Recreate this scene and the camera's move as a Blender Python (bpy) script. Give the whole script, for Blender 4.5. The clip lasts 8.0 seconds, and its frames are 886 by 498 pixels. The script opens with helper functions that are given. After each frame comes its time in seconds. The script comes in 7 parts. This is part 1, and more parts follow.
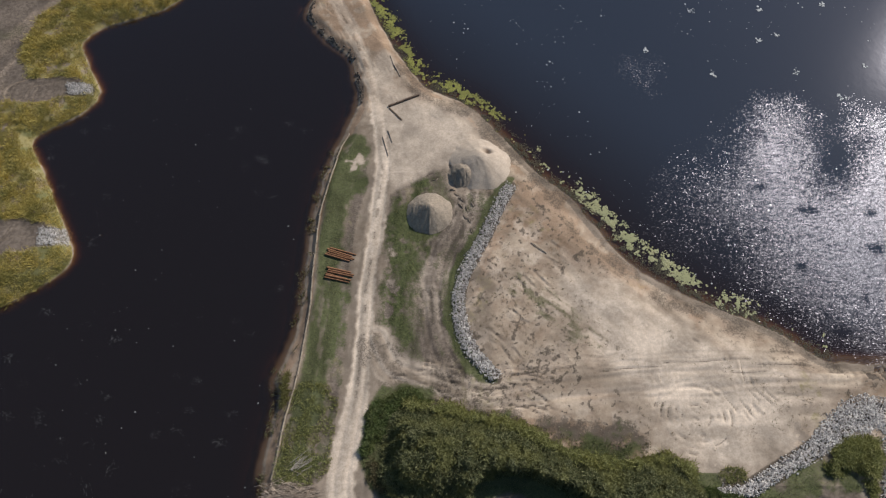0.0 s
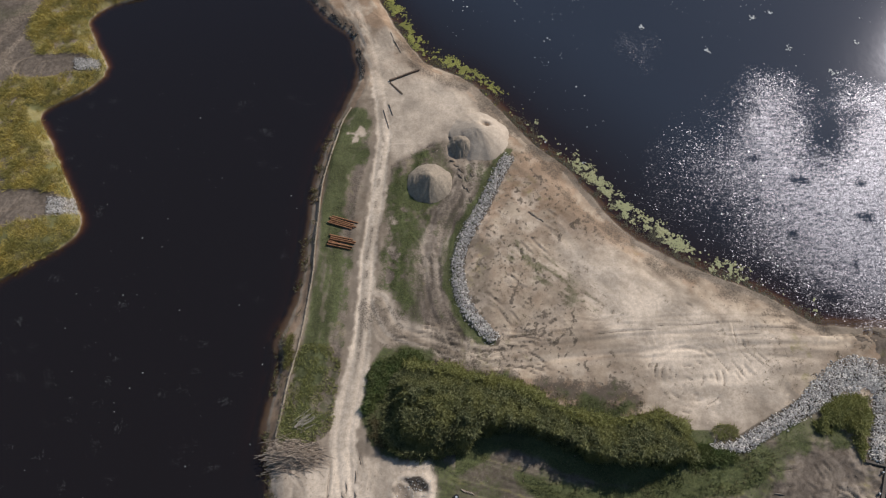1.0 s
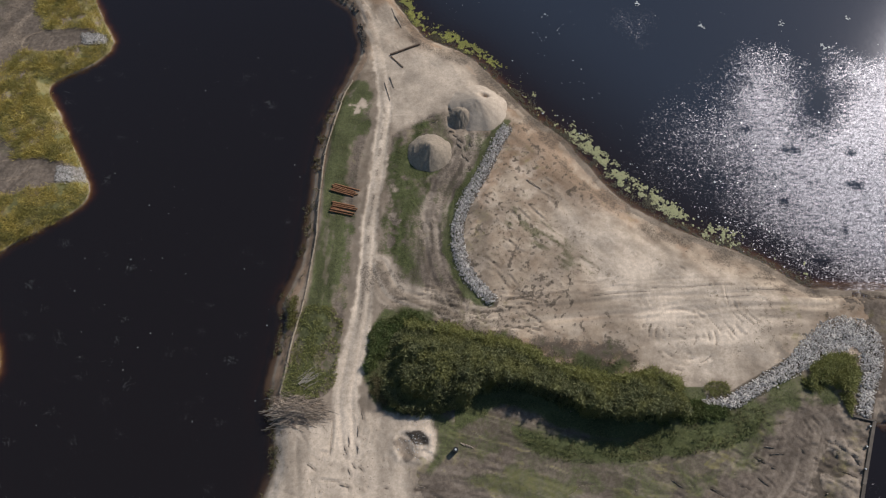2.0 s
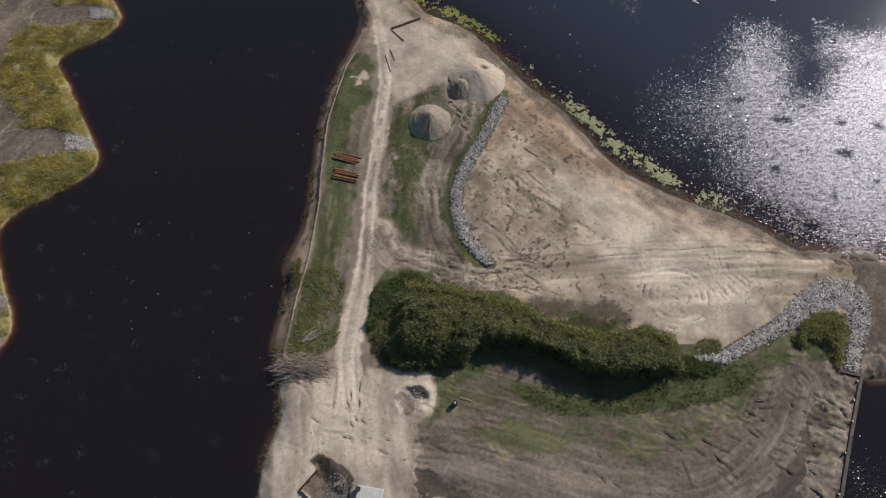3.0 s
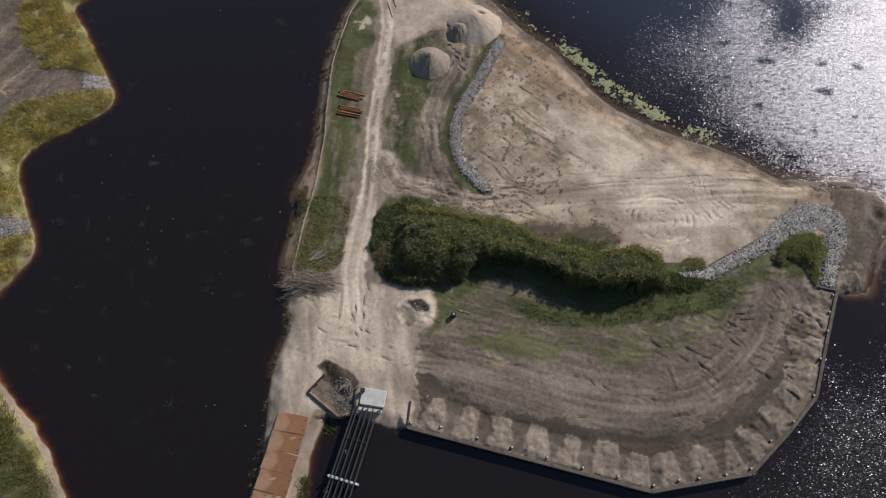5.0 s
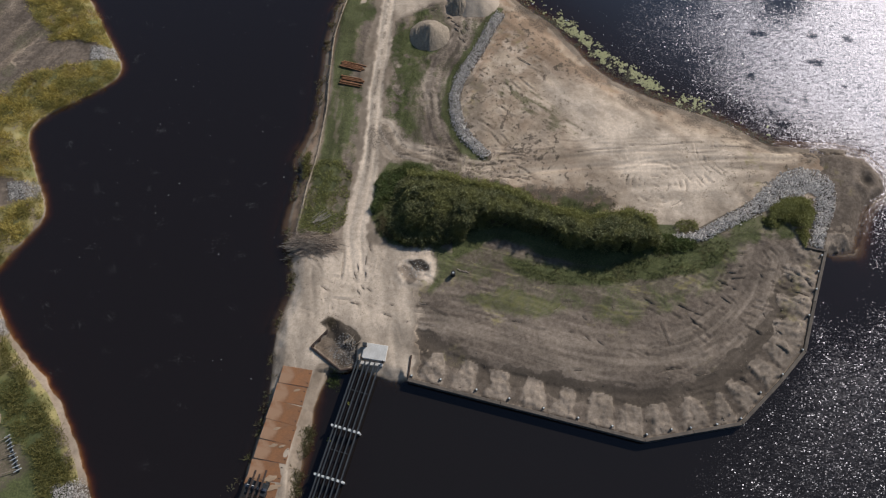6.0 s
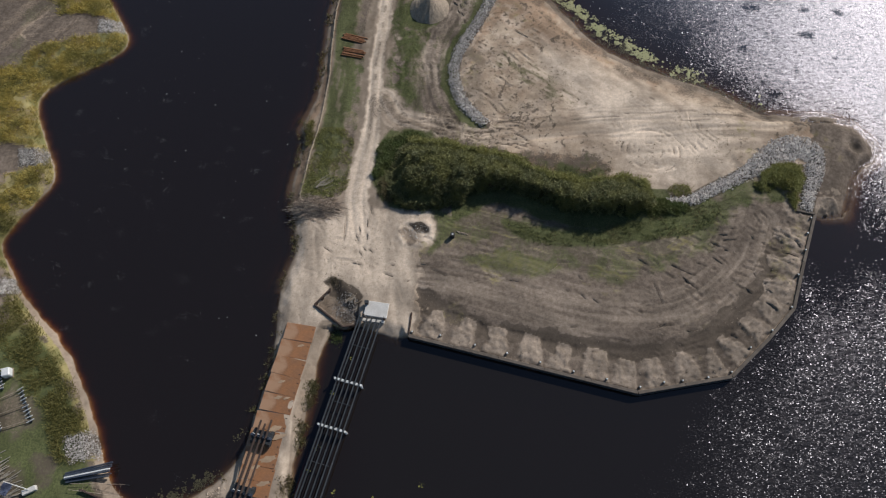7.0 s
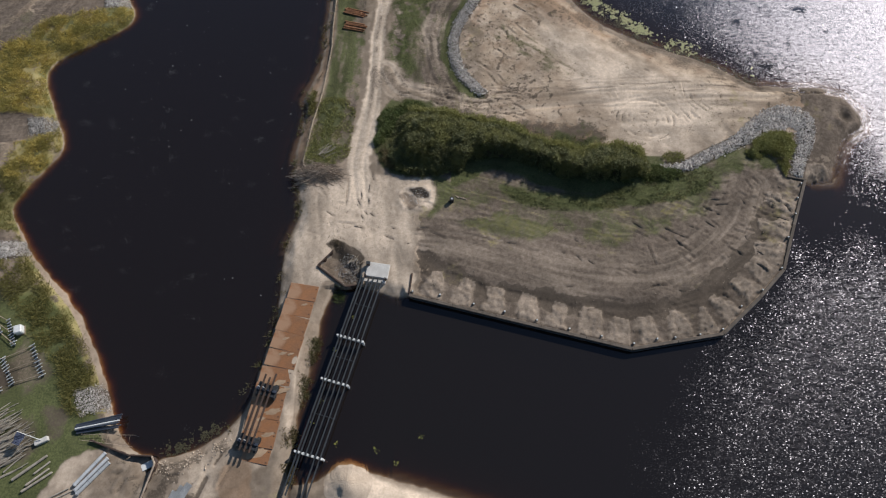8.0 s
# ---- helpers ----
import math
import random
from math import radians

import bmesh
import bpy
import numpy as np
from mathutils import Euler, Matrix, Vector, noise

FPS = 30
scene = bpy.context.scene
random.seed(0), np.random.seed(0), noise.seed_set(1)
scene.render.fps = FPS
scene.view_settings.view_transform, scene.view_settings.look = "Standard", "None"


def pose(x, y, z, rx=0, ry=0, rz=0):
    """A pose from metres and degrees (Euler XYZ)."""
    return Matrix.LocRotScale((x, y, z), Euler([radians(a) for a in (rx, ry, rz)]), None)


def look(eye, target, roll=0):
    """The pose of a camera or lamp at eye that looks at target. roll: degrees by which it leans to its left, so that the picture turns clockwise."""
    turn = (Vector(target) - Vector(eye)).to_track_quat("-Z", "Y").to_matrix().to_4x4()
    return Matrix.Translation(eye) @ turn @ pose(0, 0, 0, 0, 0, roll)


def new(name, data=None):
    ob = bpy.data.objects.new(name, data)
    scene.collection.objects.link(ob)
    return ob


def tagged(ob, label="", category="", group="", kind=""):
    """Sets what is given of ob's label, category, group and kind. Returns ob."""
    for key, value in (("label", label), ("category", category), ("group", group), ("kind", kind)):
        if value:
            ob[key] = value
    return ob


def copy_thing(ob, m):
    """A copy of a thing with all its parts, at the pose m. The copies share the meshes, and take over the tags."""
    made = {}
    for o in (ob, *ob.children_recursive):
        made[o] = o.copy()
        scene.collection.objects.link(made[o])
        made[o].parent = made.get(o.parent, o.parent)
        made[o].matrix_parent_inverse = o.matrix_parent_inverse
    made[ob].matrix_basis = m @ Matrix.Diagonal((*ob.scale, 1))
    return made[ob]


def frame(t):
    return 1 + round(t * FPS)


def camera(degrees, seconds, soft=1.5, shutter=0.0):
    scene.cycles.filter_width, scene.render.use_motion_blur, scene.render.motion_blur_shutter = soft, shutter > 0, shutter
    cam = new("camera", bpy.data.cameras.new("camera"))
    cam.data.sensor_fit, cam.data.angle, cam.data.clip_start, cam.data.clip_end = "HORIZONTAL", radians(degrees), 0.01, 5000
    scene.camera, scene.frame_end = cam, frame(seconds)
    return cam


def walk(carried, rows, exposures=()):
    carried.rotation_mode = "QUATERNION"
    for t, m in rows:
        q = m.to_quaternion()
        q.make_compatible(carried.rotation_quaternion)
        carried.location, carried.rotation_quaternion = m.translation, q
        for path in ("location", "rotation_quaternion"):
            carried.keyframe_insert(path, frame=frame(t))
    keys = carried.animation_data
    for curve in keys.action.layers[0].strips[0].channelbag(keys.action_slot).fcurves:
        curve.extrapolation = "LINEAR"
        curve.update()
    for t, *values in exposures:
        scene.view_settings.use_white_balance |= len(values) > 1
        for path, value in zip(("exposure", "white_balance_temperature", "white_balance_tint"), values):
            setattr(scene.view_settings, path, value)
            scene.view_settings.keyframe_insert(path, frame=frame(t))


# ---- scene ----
cam = camera(70.0, 8.0, soft=1.2)
PATH = [
    (0, (0.0, 0.0, 80.0), (-64.845, 0.0, 0.0)),
    (1, (0.039, -4.967, 79.982), (-64.86, -0.01, -0.005)),
    (2, (0.073, -10.266, 79.965), (-64.876, -0.021, -0.009)),
    (3, (0.105, -15.817, 79.946), (-64.892, -0.031, -0.014)),
    (4, (0.136, -21.543, 79.928), (-64.907, -0.042, -0.018)),
    (5, (0.169, -27.364, 79.909), (-64.923, -0.052, -0.023)),
    (6, (0.207, -33.202, 79.89), (-64.939, -0.063, -0.027)),
    (7, (0.251, -38.978, 79.871), (-64.954, -0.073, -0.032)),
    (8, (0.304, -44.614, 79.852), (-64.97, -0.084, -0.037)),
]
walk(cam, [(t, pose(*eye, 90 + pitch, 0, yaw) @ pose(0, 0, 0, 0, 0, roll)) for t, eye, (pitch, roll, yaw) in PATH],
     exposures=[(0, 0.04), (1.5, -0.05), (3, -0.14), (4.5, -0.17), (6, -0.14), (7.5, -0.07), (8, -0.05)])

# ---- light: a clear sky with the sun ahead and to the right ----
SUN_AZIMUTH, SUN_HEIGHT = 47.0, 34.5
world = bpy.data.worlds.new("world")
scene.world = world
world.use_nodes = True
sky = world.node_tree.nodes.new("ShaderNodeTexSky")
sky.sky_type, sky.sun_disc = "NISHITA", False
sky.sun_elevation, sky.sun_rotation = radians(SUN_HEIGHT), radians(SUN_AZIMUTH)
sky.air_density, sky.dust_density, sky.ozone_density = 1.3, 0.5, 4.0
background = world.node_tree.nodes["Background"]
background.inputs["Strength"].default_value = 0.075
world.node_tree.links.new(sky.outputs["Color"], background.inputs["Color"])
TO_SUN = Vector((math.sin(radians(SUN_AZIMUTH)) * math.cos(radians(SUN_HEIGHT)),
                 math.cos(radians(SUN_AZIMUTH)) * math.cos(radians(SUN_HEIGHT)), math.sin(radians(SUN_HEIGHT))))
sun = new("sun", bpy.data.lights.new("sun", "SUN"))
sun.data.energy, sun.data.angle, sun.data.color = 4.35, radians(0.5), (1.0, 0.97, 0.93)
sun.matrix_world = look(TO_SUN * 300, (0, 0, 0))

WATER = -0.8


# ---- materials ----
class Nodes:
    """A small builder for one node material."""

    def __init__(self, name):
        self.mat = bpy.data.materials.new(name)
        self.mat.use_nodes = True
        self.tree = self.mat.node_tree
        self.tree.nodes.clear()
        self.out = self.tree.nodes.new("ShaderNodeOutputMaterial")
        self.place = self.tree.nodes.new("ShaderNodeTexCoord").outputs["Object"]

    def add(self, kind):
        return self.tree.nodes.new(kind)

    def put(self, socket, value):
        if isinstance(value, bpy.types.NodeSocket):
            self.tree.links.new(value, socket)
        elif isinstance(value, tuple) and len(value) == 3 and socket.type == "RGBA":
            socket.default_value = (*value, 1)
        else:
            socket.default_value = value

    def world_place(self):
        return self.add("ShaderNodeNewGeometry").outputs["Position"]

    def scaled(self, place, size):
        node = self.add("ShaderNodeMapping")
        self.put(node.inputs["Vector"], place)
        node.inputs["Scale"].default_value = size
        return node.outputs["Vector"]

    def noise(self, scale, detail=4.0, rough=0.55, place=None, distort=0.0):
        node = self.add("ShaderNodeTexNoise")
        self.put(node.inputs["Vector"], place or self.place)
        node.inputs["Scale"].default_value, node.inputs["Detail"].default_value = scale, detail
        node.inputs["Roughness"].default_value, node.inputs["Distortion"].default_value = rough, distort
        return node.outputs["Fac"]

    def ramp(self, value, lo, hi, a=0.0, b=1.0):
        node = self.add("ShaderNodeMapRange")
        node.interpolation_type = "SMOOTHSTEP"
        for key, v in (("Value", value), ("From Min", lo), ("From Max", hi), ("To Min", a), ("To Max", b)):
            self.put(node.inputs[key], v)
        return node.outputs["Result"]

    def math(self, op, a, b=0.0):
        node = self.add("ShaderNodeMath")
        node.operation = op
        self.put(node.inputs[0], a)
        self.put(node.inputs[1], b)
        return node.outputs[0]

    def mix(self, fac, a, b, blend="MIX"):
        node = self.add("ShaderNodeMixRGB")
        node.blend_type = blend
        for key, v in (("Fac", fac), ("Color1", a), ("Color2", b)):
            self.put(node.inputs[key], v)
        return node.outputs["Color"]

    def attribute(self, name):
        node = self.add("ShaderNodeAttribute")
        node.attribute_name = name
        return node.outputs

    def split(self, colour):
        node = self.add("ShaderNodeSeparateColor")
        self.put(node.inputs[0], colour)
        return node.outputs

    def bump(self, height, strength, distance, normal=None):
        node = self.add("ShaderNodeBump")
        self.put(node.inputs["Height"], height)
        self.put(node.inputs["Strength"], strength)
        node.inputs["Distance"].default_value = distance
        if normal:
            self.put(node.inputs["Normal"], normal)
        return node.outputs["Normal"]

    def finish(self, colour, rough=0.9, metal=0.0, normal=None, gloss=0.3):
        node = self.add("ShaderNodeBsdfPrincipled")
        for key, v in (("Base Color", colour), ("Roughness", rough), ("Metallic", metal), ("Specular IOR Level", gloss)):
            self.put(node.inputs[key], v)
        if normal:
            self.put(node.inputs["Normal"], normal)
        self.tree.links.new(node.outputs[0], self.out.inputs["Surface"])
        return self.mat


def plain(name, a, b, scale=3.0, rough=0.8, metal=0.0, relief=0.02, gloss=0.3, spread=0.25, stains=None):
    """Two tones by noise, every piece or island a little lighter or darker, fine relief, stains if given."""
    n = Nodes(name)
    colour = n.mix(n.ramp(n.noise(scale), 0.35, 0.65), a, b)
    fine = n.noise(scale * 9, 3.0)
    colour = n.mix(n.ramp(fine, 0.3, 0.7, 0.0, 0.5), colour, tuple(0.6 * v for v in a))
    piece = n.math("ADD", n.math("MULTIPLY", n.add("ShaderNodeObjectInfo").outputs["Random"], 0.5),
                   n.math("MULTIPLY", n.add("ShaderNodeNewGeometry").outputs["Random Per Island"], 0.5))
    bright = n.math("ADD", 1.0 - spread, n.math("MULTIPLY", piece, 2 * spread))
    node = n.add("ShaderNodeVectorMath")
    node.operation = "SCALE"
    n.put(node.inputs[0], colour)
    n.put(node.inputs["Scale"], bright)
    colour = node.outputs["Vector"]
    if stains:
        colour = n.mix(n.ramp(n.noise(scale * 0.45, 5.0), 0.5, 0.62), colour, stains)
    return n.finish(colour, rough, metal, n.bump(fine, 0.6, relief), gloss)


def ground_material():
    n = Nodes("ground_cover")
    big, mid = n.noise(0.12, 5.0), n.noise(0.9, 5.0, 0.6)
    small, grain = n.noise(4.0, 4.0, 0.65), n.noise(14.0, 3.0, 0.6)
    one, two = n.attribute("cover"), n.attribute("wear")
    grass, straw, dark = n.split(one["Color"])[:3]
    pale = one["Alpha"]
    red, grey, bed = n.split(two["Color"])[:3]
    field = two["Alpha"]

    def worn(mask, by, amount):
        """A mask whose edge is broken up by a noise."""
        return n.ramp(n.math("ADD", mask, n.math("MULTIPLY", n.math("SUBTRACT", by, 0.5), amount)), 0.3, 0.7)

    clods, blotch = n.noise(1.7, 6.0, 0.7, None, 0.3), n.noise(0.33, 6.0, 0.65)
    colour = n.mix(n.ramp(mid, 0.3, 0.7), (0.215, 0.16, 0.115), (0.30, 0.235, 0.175))
    colour = n.mix(n.ramp(big, 0.35, 0.65, 0.0, 0.5), colour, (0.25, 0.20, 0.155))
    fields = n.mix(n.ramp(blotch, 0.35, 0.65), (0.29, 0.210, 0.147), (0.415, 0.32, 0.232))
    colour = n.mix(worn(field, mid, 0.7), colour, fields)
    colour = n.mix(n.math("MULTIPLY", worn(red, mid, 1.2), 0.7), colour, n.mix(small, (0.25, 0.155, 0.095), (0.35, 0.232, 0.15)))
    colour = n.mix(worn(grey, small, 0.9), colour, n.mix(n.ramp(clods, 0.35, 0.65), (0.116, 0.088, 0.067), (0.170, 0.133, 0.104)))
    colour = n.mix(n.math("MULTIPLY", pale, n.ramp(small, 0.2, 0.6, 0.8, 1.0)), colour, n.mix(n.ramp(clods, 0.3, 0.65), (0.53, 0.418, 0.317), (0.60, 0.485, 0.378)))
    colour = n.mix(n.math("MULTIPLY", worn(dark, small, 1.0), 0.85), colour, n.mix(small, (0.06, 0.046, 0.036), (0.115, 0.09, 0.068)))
    straws = n.mix(small, (0.22, 0.185, 0.07), (0.32, 0.265, 0.11))
    colour = n.mix(n.math("MULTIPLY", worn(straw, mid, 0.8), 0.85), colour, straws)
    greens = n.mix(n.ramp(small, 0.3, 0.7), (0.054, 0.069, 0.024), (0.109, 0.119, 0.045))
    colour = n.mix(n.math("MULTIPLY", n.ramp(n.math("ADD", grass, n.math("MULTIPLY", n.math("SUBTRACT", small, 0.5), 0.9)), 0.08, 0.92), 0.88), colour, greens)
    shade = n.add("ShaderNodeVectorMath")
    shade.operation = "SCALE"
    n.put(shade.inputs[0], colour)
    tone = n.attribute("tone")["Fac"]
    n.put(shade.inputs["Scale"], n.math("MULTIPLY", n.math("MULTIPLY", n.ramp(tone, 0.2, 0.8, 0.72, 1.28), n.ramp(clods, 0.25, 0.75, 0.92, 1.08)), n.math("MULTIPLY", n.ramp(small, 0.25, 0.75, 0.94, 1.06), n.ramp(grain, 0.2, 0.8, 0.95, 1.05))))
    colour = shade.outputs["Vector"]
    colour = n.mix(bed, colour, n.mix(red, n.mix(mid, (0.055, 0.037, 0.028), (0.085, 0.058, 0.042)), n.mix(mid, (0.22, 0.145, 0.085), (0.29, 0.205, 0.13))))
    relief = n.math("ADD", n.math("MULTIPLY", mid, 0.6), n.math("ADD", small, n.math("MULTIPLY", grain, 0.4)))
    return n.finish(colour, 0.95, 0.0, n.bump(relief, n.ramp(pale, 0.2, 0.7, 0.2, 0.10), 0.08), 0.15)


def water_material():
    """Dark peaty water: clear and brown where shallow, with the sky and the sun on its ripples."""
    n = Nodes("peat_water")
    place = n.world_place()
    info = n.attribute("water")
    ripple, depth, film = n.split(info["Color"])[:3]
    painted_sky = info["Alpha"]
    broad = film
    silt, share = n.attribute("silt")["Fac"], n.attribute("share")["Fac"]
    speck = n.math("MULTIPLY", n.math("SUBTRACT", n.noise(2.2, 5.0, 0.8, place), 0.5), 2.4)
    film = n.math("MULTIPLY", n.ramp(n.math("ADD", film, speck), 0.30, 0.70), n.ramp(film, 0.02, 0.25))
    sheen = n.math("MULTIPLY", film, n.ramp(n.noise(3.2, 3.0, 0.7, place), 0.38, 0.62, 0.12, 1.0))
    # wind ripples: small facets, each tilted its own way by a normal spread of slopes
    facets = n.add("ShaderNodeTexVoronoi")
    n.put(facets.inputs["Vector"], n.scaled(place, (9.0, 15.0, 1.0)))
    facets.inputs["Scale"].default_value = 1.0
    pick, size, third = n.split(facets.outputs["Color"])[:3]
    gust = n.ramp(n.noise(1.0, 3.0, 0.6, n.scaled(place, (0.8, 2.6, 1.0))), 0.28, 0.72, 0.45, 1.35)
    stirred = n.math("LESS_THAN", third, n.math("MULTIPLY", share, gust))
    slope = n.math("MULTIPLY", n.math("MULTIPLY", ripple, stirred), n.math("SQRT", n.math("MULTIPLY", n.math("LOGARITHM", n.math("ADD", size, 0.0005), 2.71828), -2.0)))
    way = n.math("MULTIPLY", pick, 6.28318)
    tilt = n.add("ShaderNodeCombineXYZ")
    n.put(tilt.inputs[0], n.math("MULTIPLY", slope, n.math("COSINE", way)))
    n.put(tilt.inputs[1], n.math("MULTIPLY", slope, n.math("SINE", way)))
    tilt.inputs[2].default_value = 1.0
    level = n.add("ShaderNodeVectorMath")
    level.operation = "NORMALIZE"
    n.put(level.inputs[0], tilt.outputs[0])
    swell = n.noise(0.7, 2.0, 0.5, place)
    normal = n.bump(swell, 0.02, 0.19, level.outputs["Vector"])
    fresnel = n.add("ShaderNodeFresnel")
    fresnel.inputs["IOR"].default_value = 1.33
    n.put(fresnel.inputs["Normal"], normal)
    gloss = n.add("ShaderNodeBsdfGlossy")
    gloss.inputs["Color"].default_value = (0.96, 0.92, 1.0, 1.0)
    n.put(gloss.inputs["Roughness"], n.math("ADD", 0.07, n.math("MULTIPLY", stirred, n.math("ADD", 0.22, n.math("MULTIPLY", broad, 0.09)))))
    n.put(gloss.inputs["Normal"], normal)
    scum = n.add("ShaderNodeBsdfGlossy")
    scum.inputs["Color"].default_value = (0.96, 0.92, 1.0, 1.0)
    scum.inputs["Roughness"].default_value = 0.47
    n.put(scum.inputs["Normal"], level.outputs["Vector"])
    shine = n.add("ShaderNodeMixShader")
    n.put(shine.inputs[0], n.math("MULTIPLY", sheen, 0.22))
    n.tree.links.new(gloss.outputs[0], shine.inputs[1])
    n.tree.links.new(scum.outputs[0], shine.inputs[2])
    tint = n.add("ShaderNodeCombineColor")
    for i, thick in enumerate((2.3, 3.5, 5.4)):
        n.put(tint.inputs[i], n.math("POWER", 2.718, n.math("MULTIPLY", depth, -thick)))
    clear = n.add("ShaderNodeBsdfTransparent")
    n.put(clear.inputs["Color"], tint.outputs[0])
    murk = n.add("ShaderNodeBsdfDiffuse")
    # the bluer, paler body colour stands in for sky reflected off the lake
    n.put(murk.inputs["Color"], n.mix(silt, n.mix(painted_sky, (0.0128, 0.0097, 0.0085), (0.027, 0.033, 0.045)), (0.0135, 0.0110, 0.0093)))
    body = n.add("ShaderNodeAddShader")
    n.tree.links.new(clear.outputs[0], body.inputs[0])
    n.tree.links.new(murk.outputs[0], body.inputs[1])
    both = n.add("ShaderNodeMixShader")
    n.put(both.inputs[0], n.math("ADD", n.math("MULTIPLY", fresnel.outputs[0], 1.75), n.math("MULTIPLY", film, 0.02)))
    n.tree.links.new(body.outputs[0], both.inputs[1])
    n.tree.links.new(shine.outputs[0], both.inputs[2])
    n.tree.links.new(both.outputs[0], n.out.inputs["Surface"])
    return n.mat


def leaf_material(name, low, high, odd, gloss=0.25):
    n = Nodes(name)
    each = n.add("ShaderNodeNewGeometry").outputs["Random Per Island"]
    colour = n.mix(each, low, high)
    colour = n.mix(n.ramp(n.noise(0.35, 3.0, 0.5, n.world_place()), 0.42, 0.62), colour, odd)
    n.finish(colour, 0.6, 0.0, None, gloss)
    glow = n.add("ShaderNodeBsdfTranslucent")
    n.put(glow.inputs["Color"], colour)
    both = n.add("ShaderNodeMixShader")
    both.inputs[0].default_value = 0.45
    n.tree.links.new(n.out.inputs["Surface"].links[0].from_socket, both.inputs[1])
    n.tree.links.new(glow.outputs[0], both.inputs[2])
    n.tree.links.new(both.outputs[0], n.out.inputs["Surface"])
    return n.mat


GROUND = ground_material()
PEAT_WATER = water_material()
STONE = plain("rubble_stone", (0.64, 0.58, 0.52), (0.42, 0.38, 0.343), 2.0, 0.85, spread=0.95)
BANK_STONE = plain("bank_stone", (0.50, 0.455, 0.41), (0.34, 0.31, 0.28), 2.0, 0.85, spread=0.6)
GRAVEL = plain("grey_gravel", (0.33, 0.262, 0.195), (0.44, 0.352, 0.268), 2.2, 0.95, relief=0.16)
HEAP_SAND = plain("heap_sand", (0.58, 0.465, 0.36), (0.48, 0.38, 0.29), 0.8, 0.95, relief=0.025)
LOG_WOOD = plain("red_brown_wood", (0.32, 0.155, 0.075), (0.22, 0.10, 0.05), 2.0, 0.8, spread=0.45)
GREY_WOOD = plain("weathered_wood", (0.43, 0.34, 0.26), (0.28, 0.215, 0.165), 2.0, 0.85, spread=0.6)
ASH_WOOD = plain("bleached_wood", (0.50, 0.44, 0.36), (0.34, 0.29, 0.235), 2.0, 0.85, spread=0.35)
PALE_WOOD = plain("pale_wood", (0.40, 0.32, 0.23), (0.26, 0.20, 0.145), 2.0, 0.85, spread=0.3)
RUST = plain("rusty_steel_plate", (0.30, 0.135, 0.06), (0.235, 0.12, 0.065), 0.6, 0.75, 0.0, 0.01, 0.3, 0.14, (0.34, 0.20, 0.12))
DARK_RUST = plain("dark_rusty_sheet_pile", (0.085, 0.052, 0.038), (0.055, 0.04, 0.034), 1.0, 0.8, spread=0.2)
DARK_STEEL = plain("dark_painted_steel", (0.028, 0.032, 0.037), (0.045, 0.05, 0.056), 1.0, 0.62, 0.0, 0.01, 0.4)
WHITE_STEEL = plain("white_painted_steel", (0.72, 0.72, 0.70), (0.60, 0.60, 0.58), 2.0, 0.5)
CONCRETE = plain("pale_concrete", (0.60, 0.57, 0.53), (0.50, 0.47, 0.43), 0.8, 0.9)
CAP_CONCRETE = plain("grey_capping", (0.115, 0.092, 0.074), (0.16, 0.13, 0.105), 1.2, 0.9)
RUBBER = plain("black_rubber", (0.025, 0.025, 0.026), (0.04, 0.04, 0.04), 3.0, 0.8)
BLUE_STEEL = plain("dark_blue_steel", (0.035, 0.045, 0.068), (0.06, 0.07, 0.09), 1.0, 0.5, 0.0, 0.01, 0.5)
GALVANISED = plain("galvanised_pipe", (0.55, 0.56, 0.57), (0.44, 0.45, 0.46), 1.5, 0.5, 0.0, 0.01, 0.5)
FLAG_CLOTH = plain("flag_cloth", (0.10, 0.12, 0.20), (0.16, 0.18, 0.26), 2.0, 0.8)
PAD_LEAF = leaf_material("lily_pad", (0.40, 0.38, 0.17), (0.66, 0.63, 0.36), (0.52, 0.51, 0.26), 0.4)
YELLOW_PAD = leaf_material("yellow_pad", (0.27, 0.27, 0.06), (0.56, 0.53, 0.15), (0.34, 0.33, 0.09), 0.3)
FOAM = plain("pale_floating_leaf", (0.62, 0.62, 0.60), (0.45, 0.46, 0.44), 2.0, 0.6)
THICKET_LEAF = leaf_material("willow_leaf", (0.094, 0.102, 0.046), (0.25, 0.246, 0.116), (0.24, 0.232, 0.09))
REED_LEAF = leaf_material("bank_reed", (0.40, 0.315, 0.08), (0.60, 0.475, 0.15), (0.33, 0.28, 0.085))
TUFT_LEAF = leaf_material("field_weed", (0.13, 0.10, 0.058), (0.23, 0.18, 0.105), (0.17, 0.15, 0.07))
WATER_WEED = leaf_material("water_weed", (0.065, 0.058, 0.036), (0.16, 0.145, 0.085), (0.11, 0.10, 0.06))
GREEN_REED = leaf_material("green_reed", (0.145, 0.132, 0.042), (0.262, 0.23, 0.077), (0.18, 0.163, 0.053))
FRESH_LEAF = leaf_material("fresh_leaf", (0.08, 0.115, 0.035), (0.16, 0.19, 0.065), (0.12, 0.135, 0.045))
CREST_LEAF = leaf_material("crest_reed", (0.195, 0.198, 0.062), (0.33, 0.32, 0.125), (0.25, 0.24, 0.08))
SCRUB_LEAF = leaf_material("scrub_leaf", (0.09, 0.085, 0.04), (0.17, 0.15, 0.07), (0.15, 0.12, 0.06))
ROUGH_GRASS = leaf_material("rough_grass", (0.070, 0.085, 0.030), (0.135, 0.145, 0.056), (0.155, 0.13, 0.065))
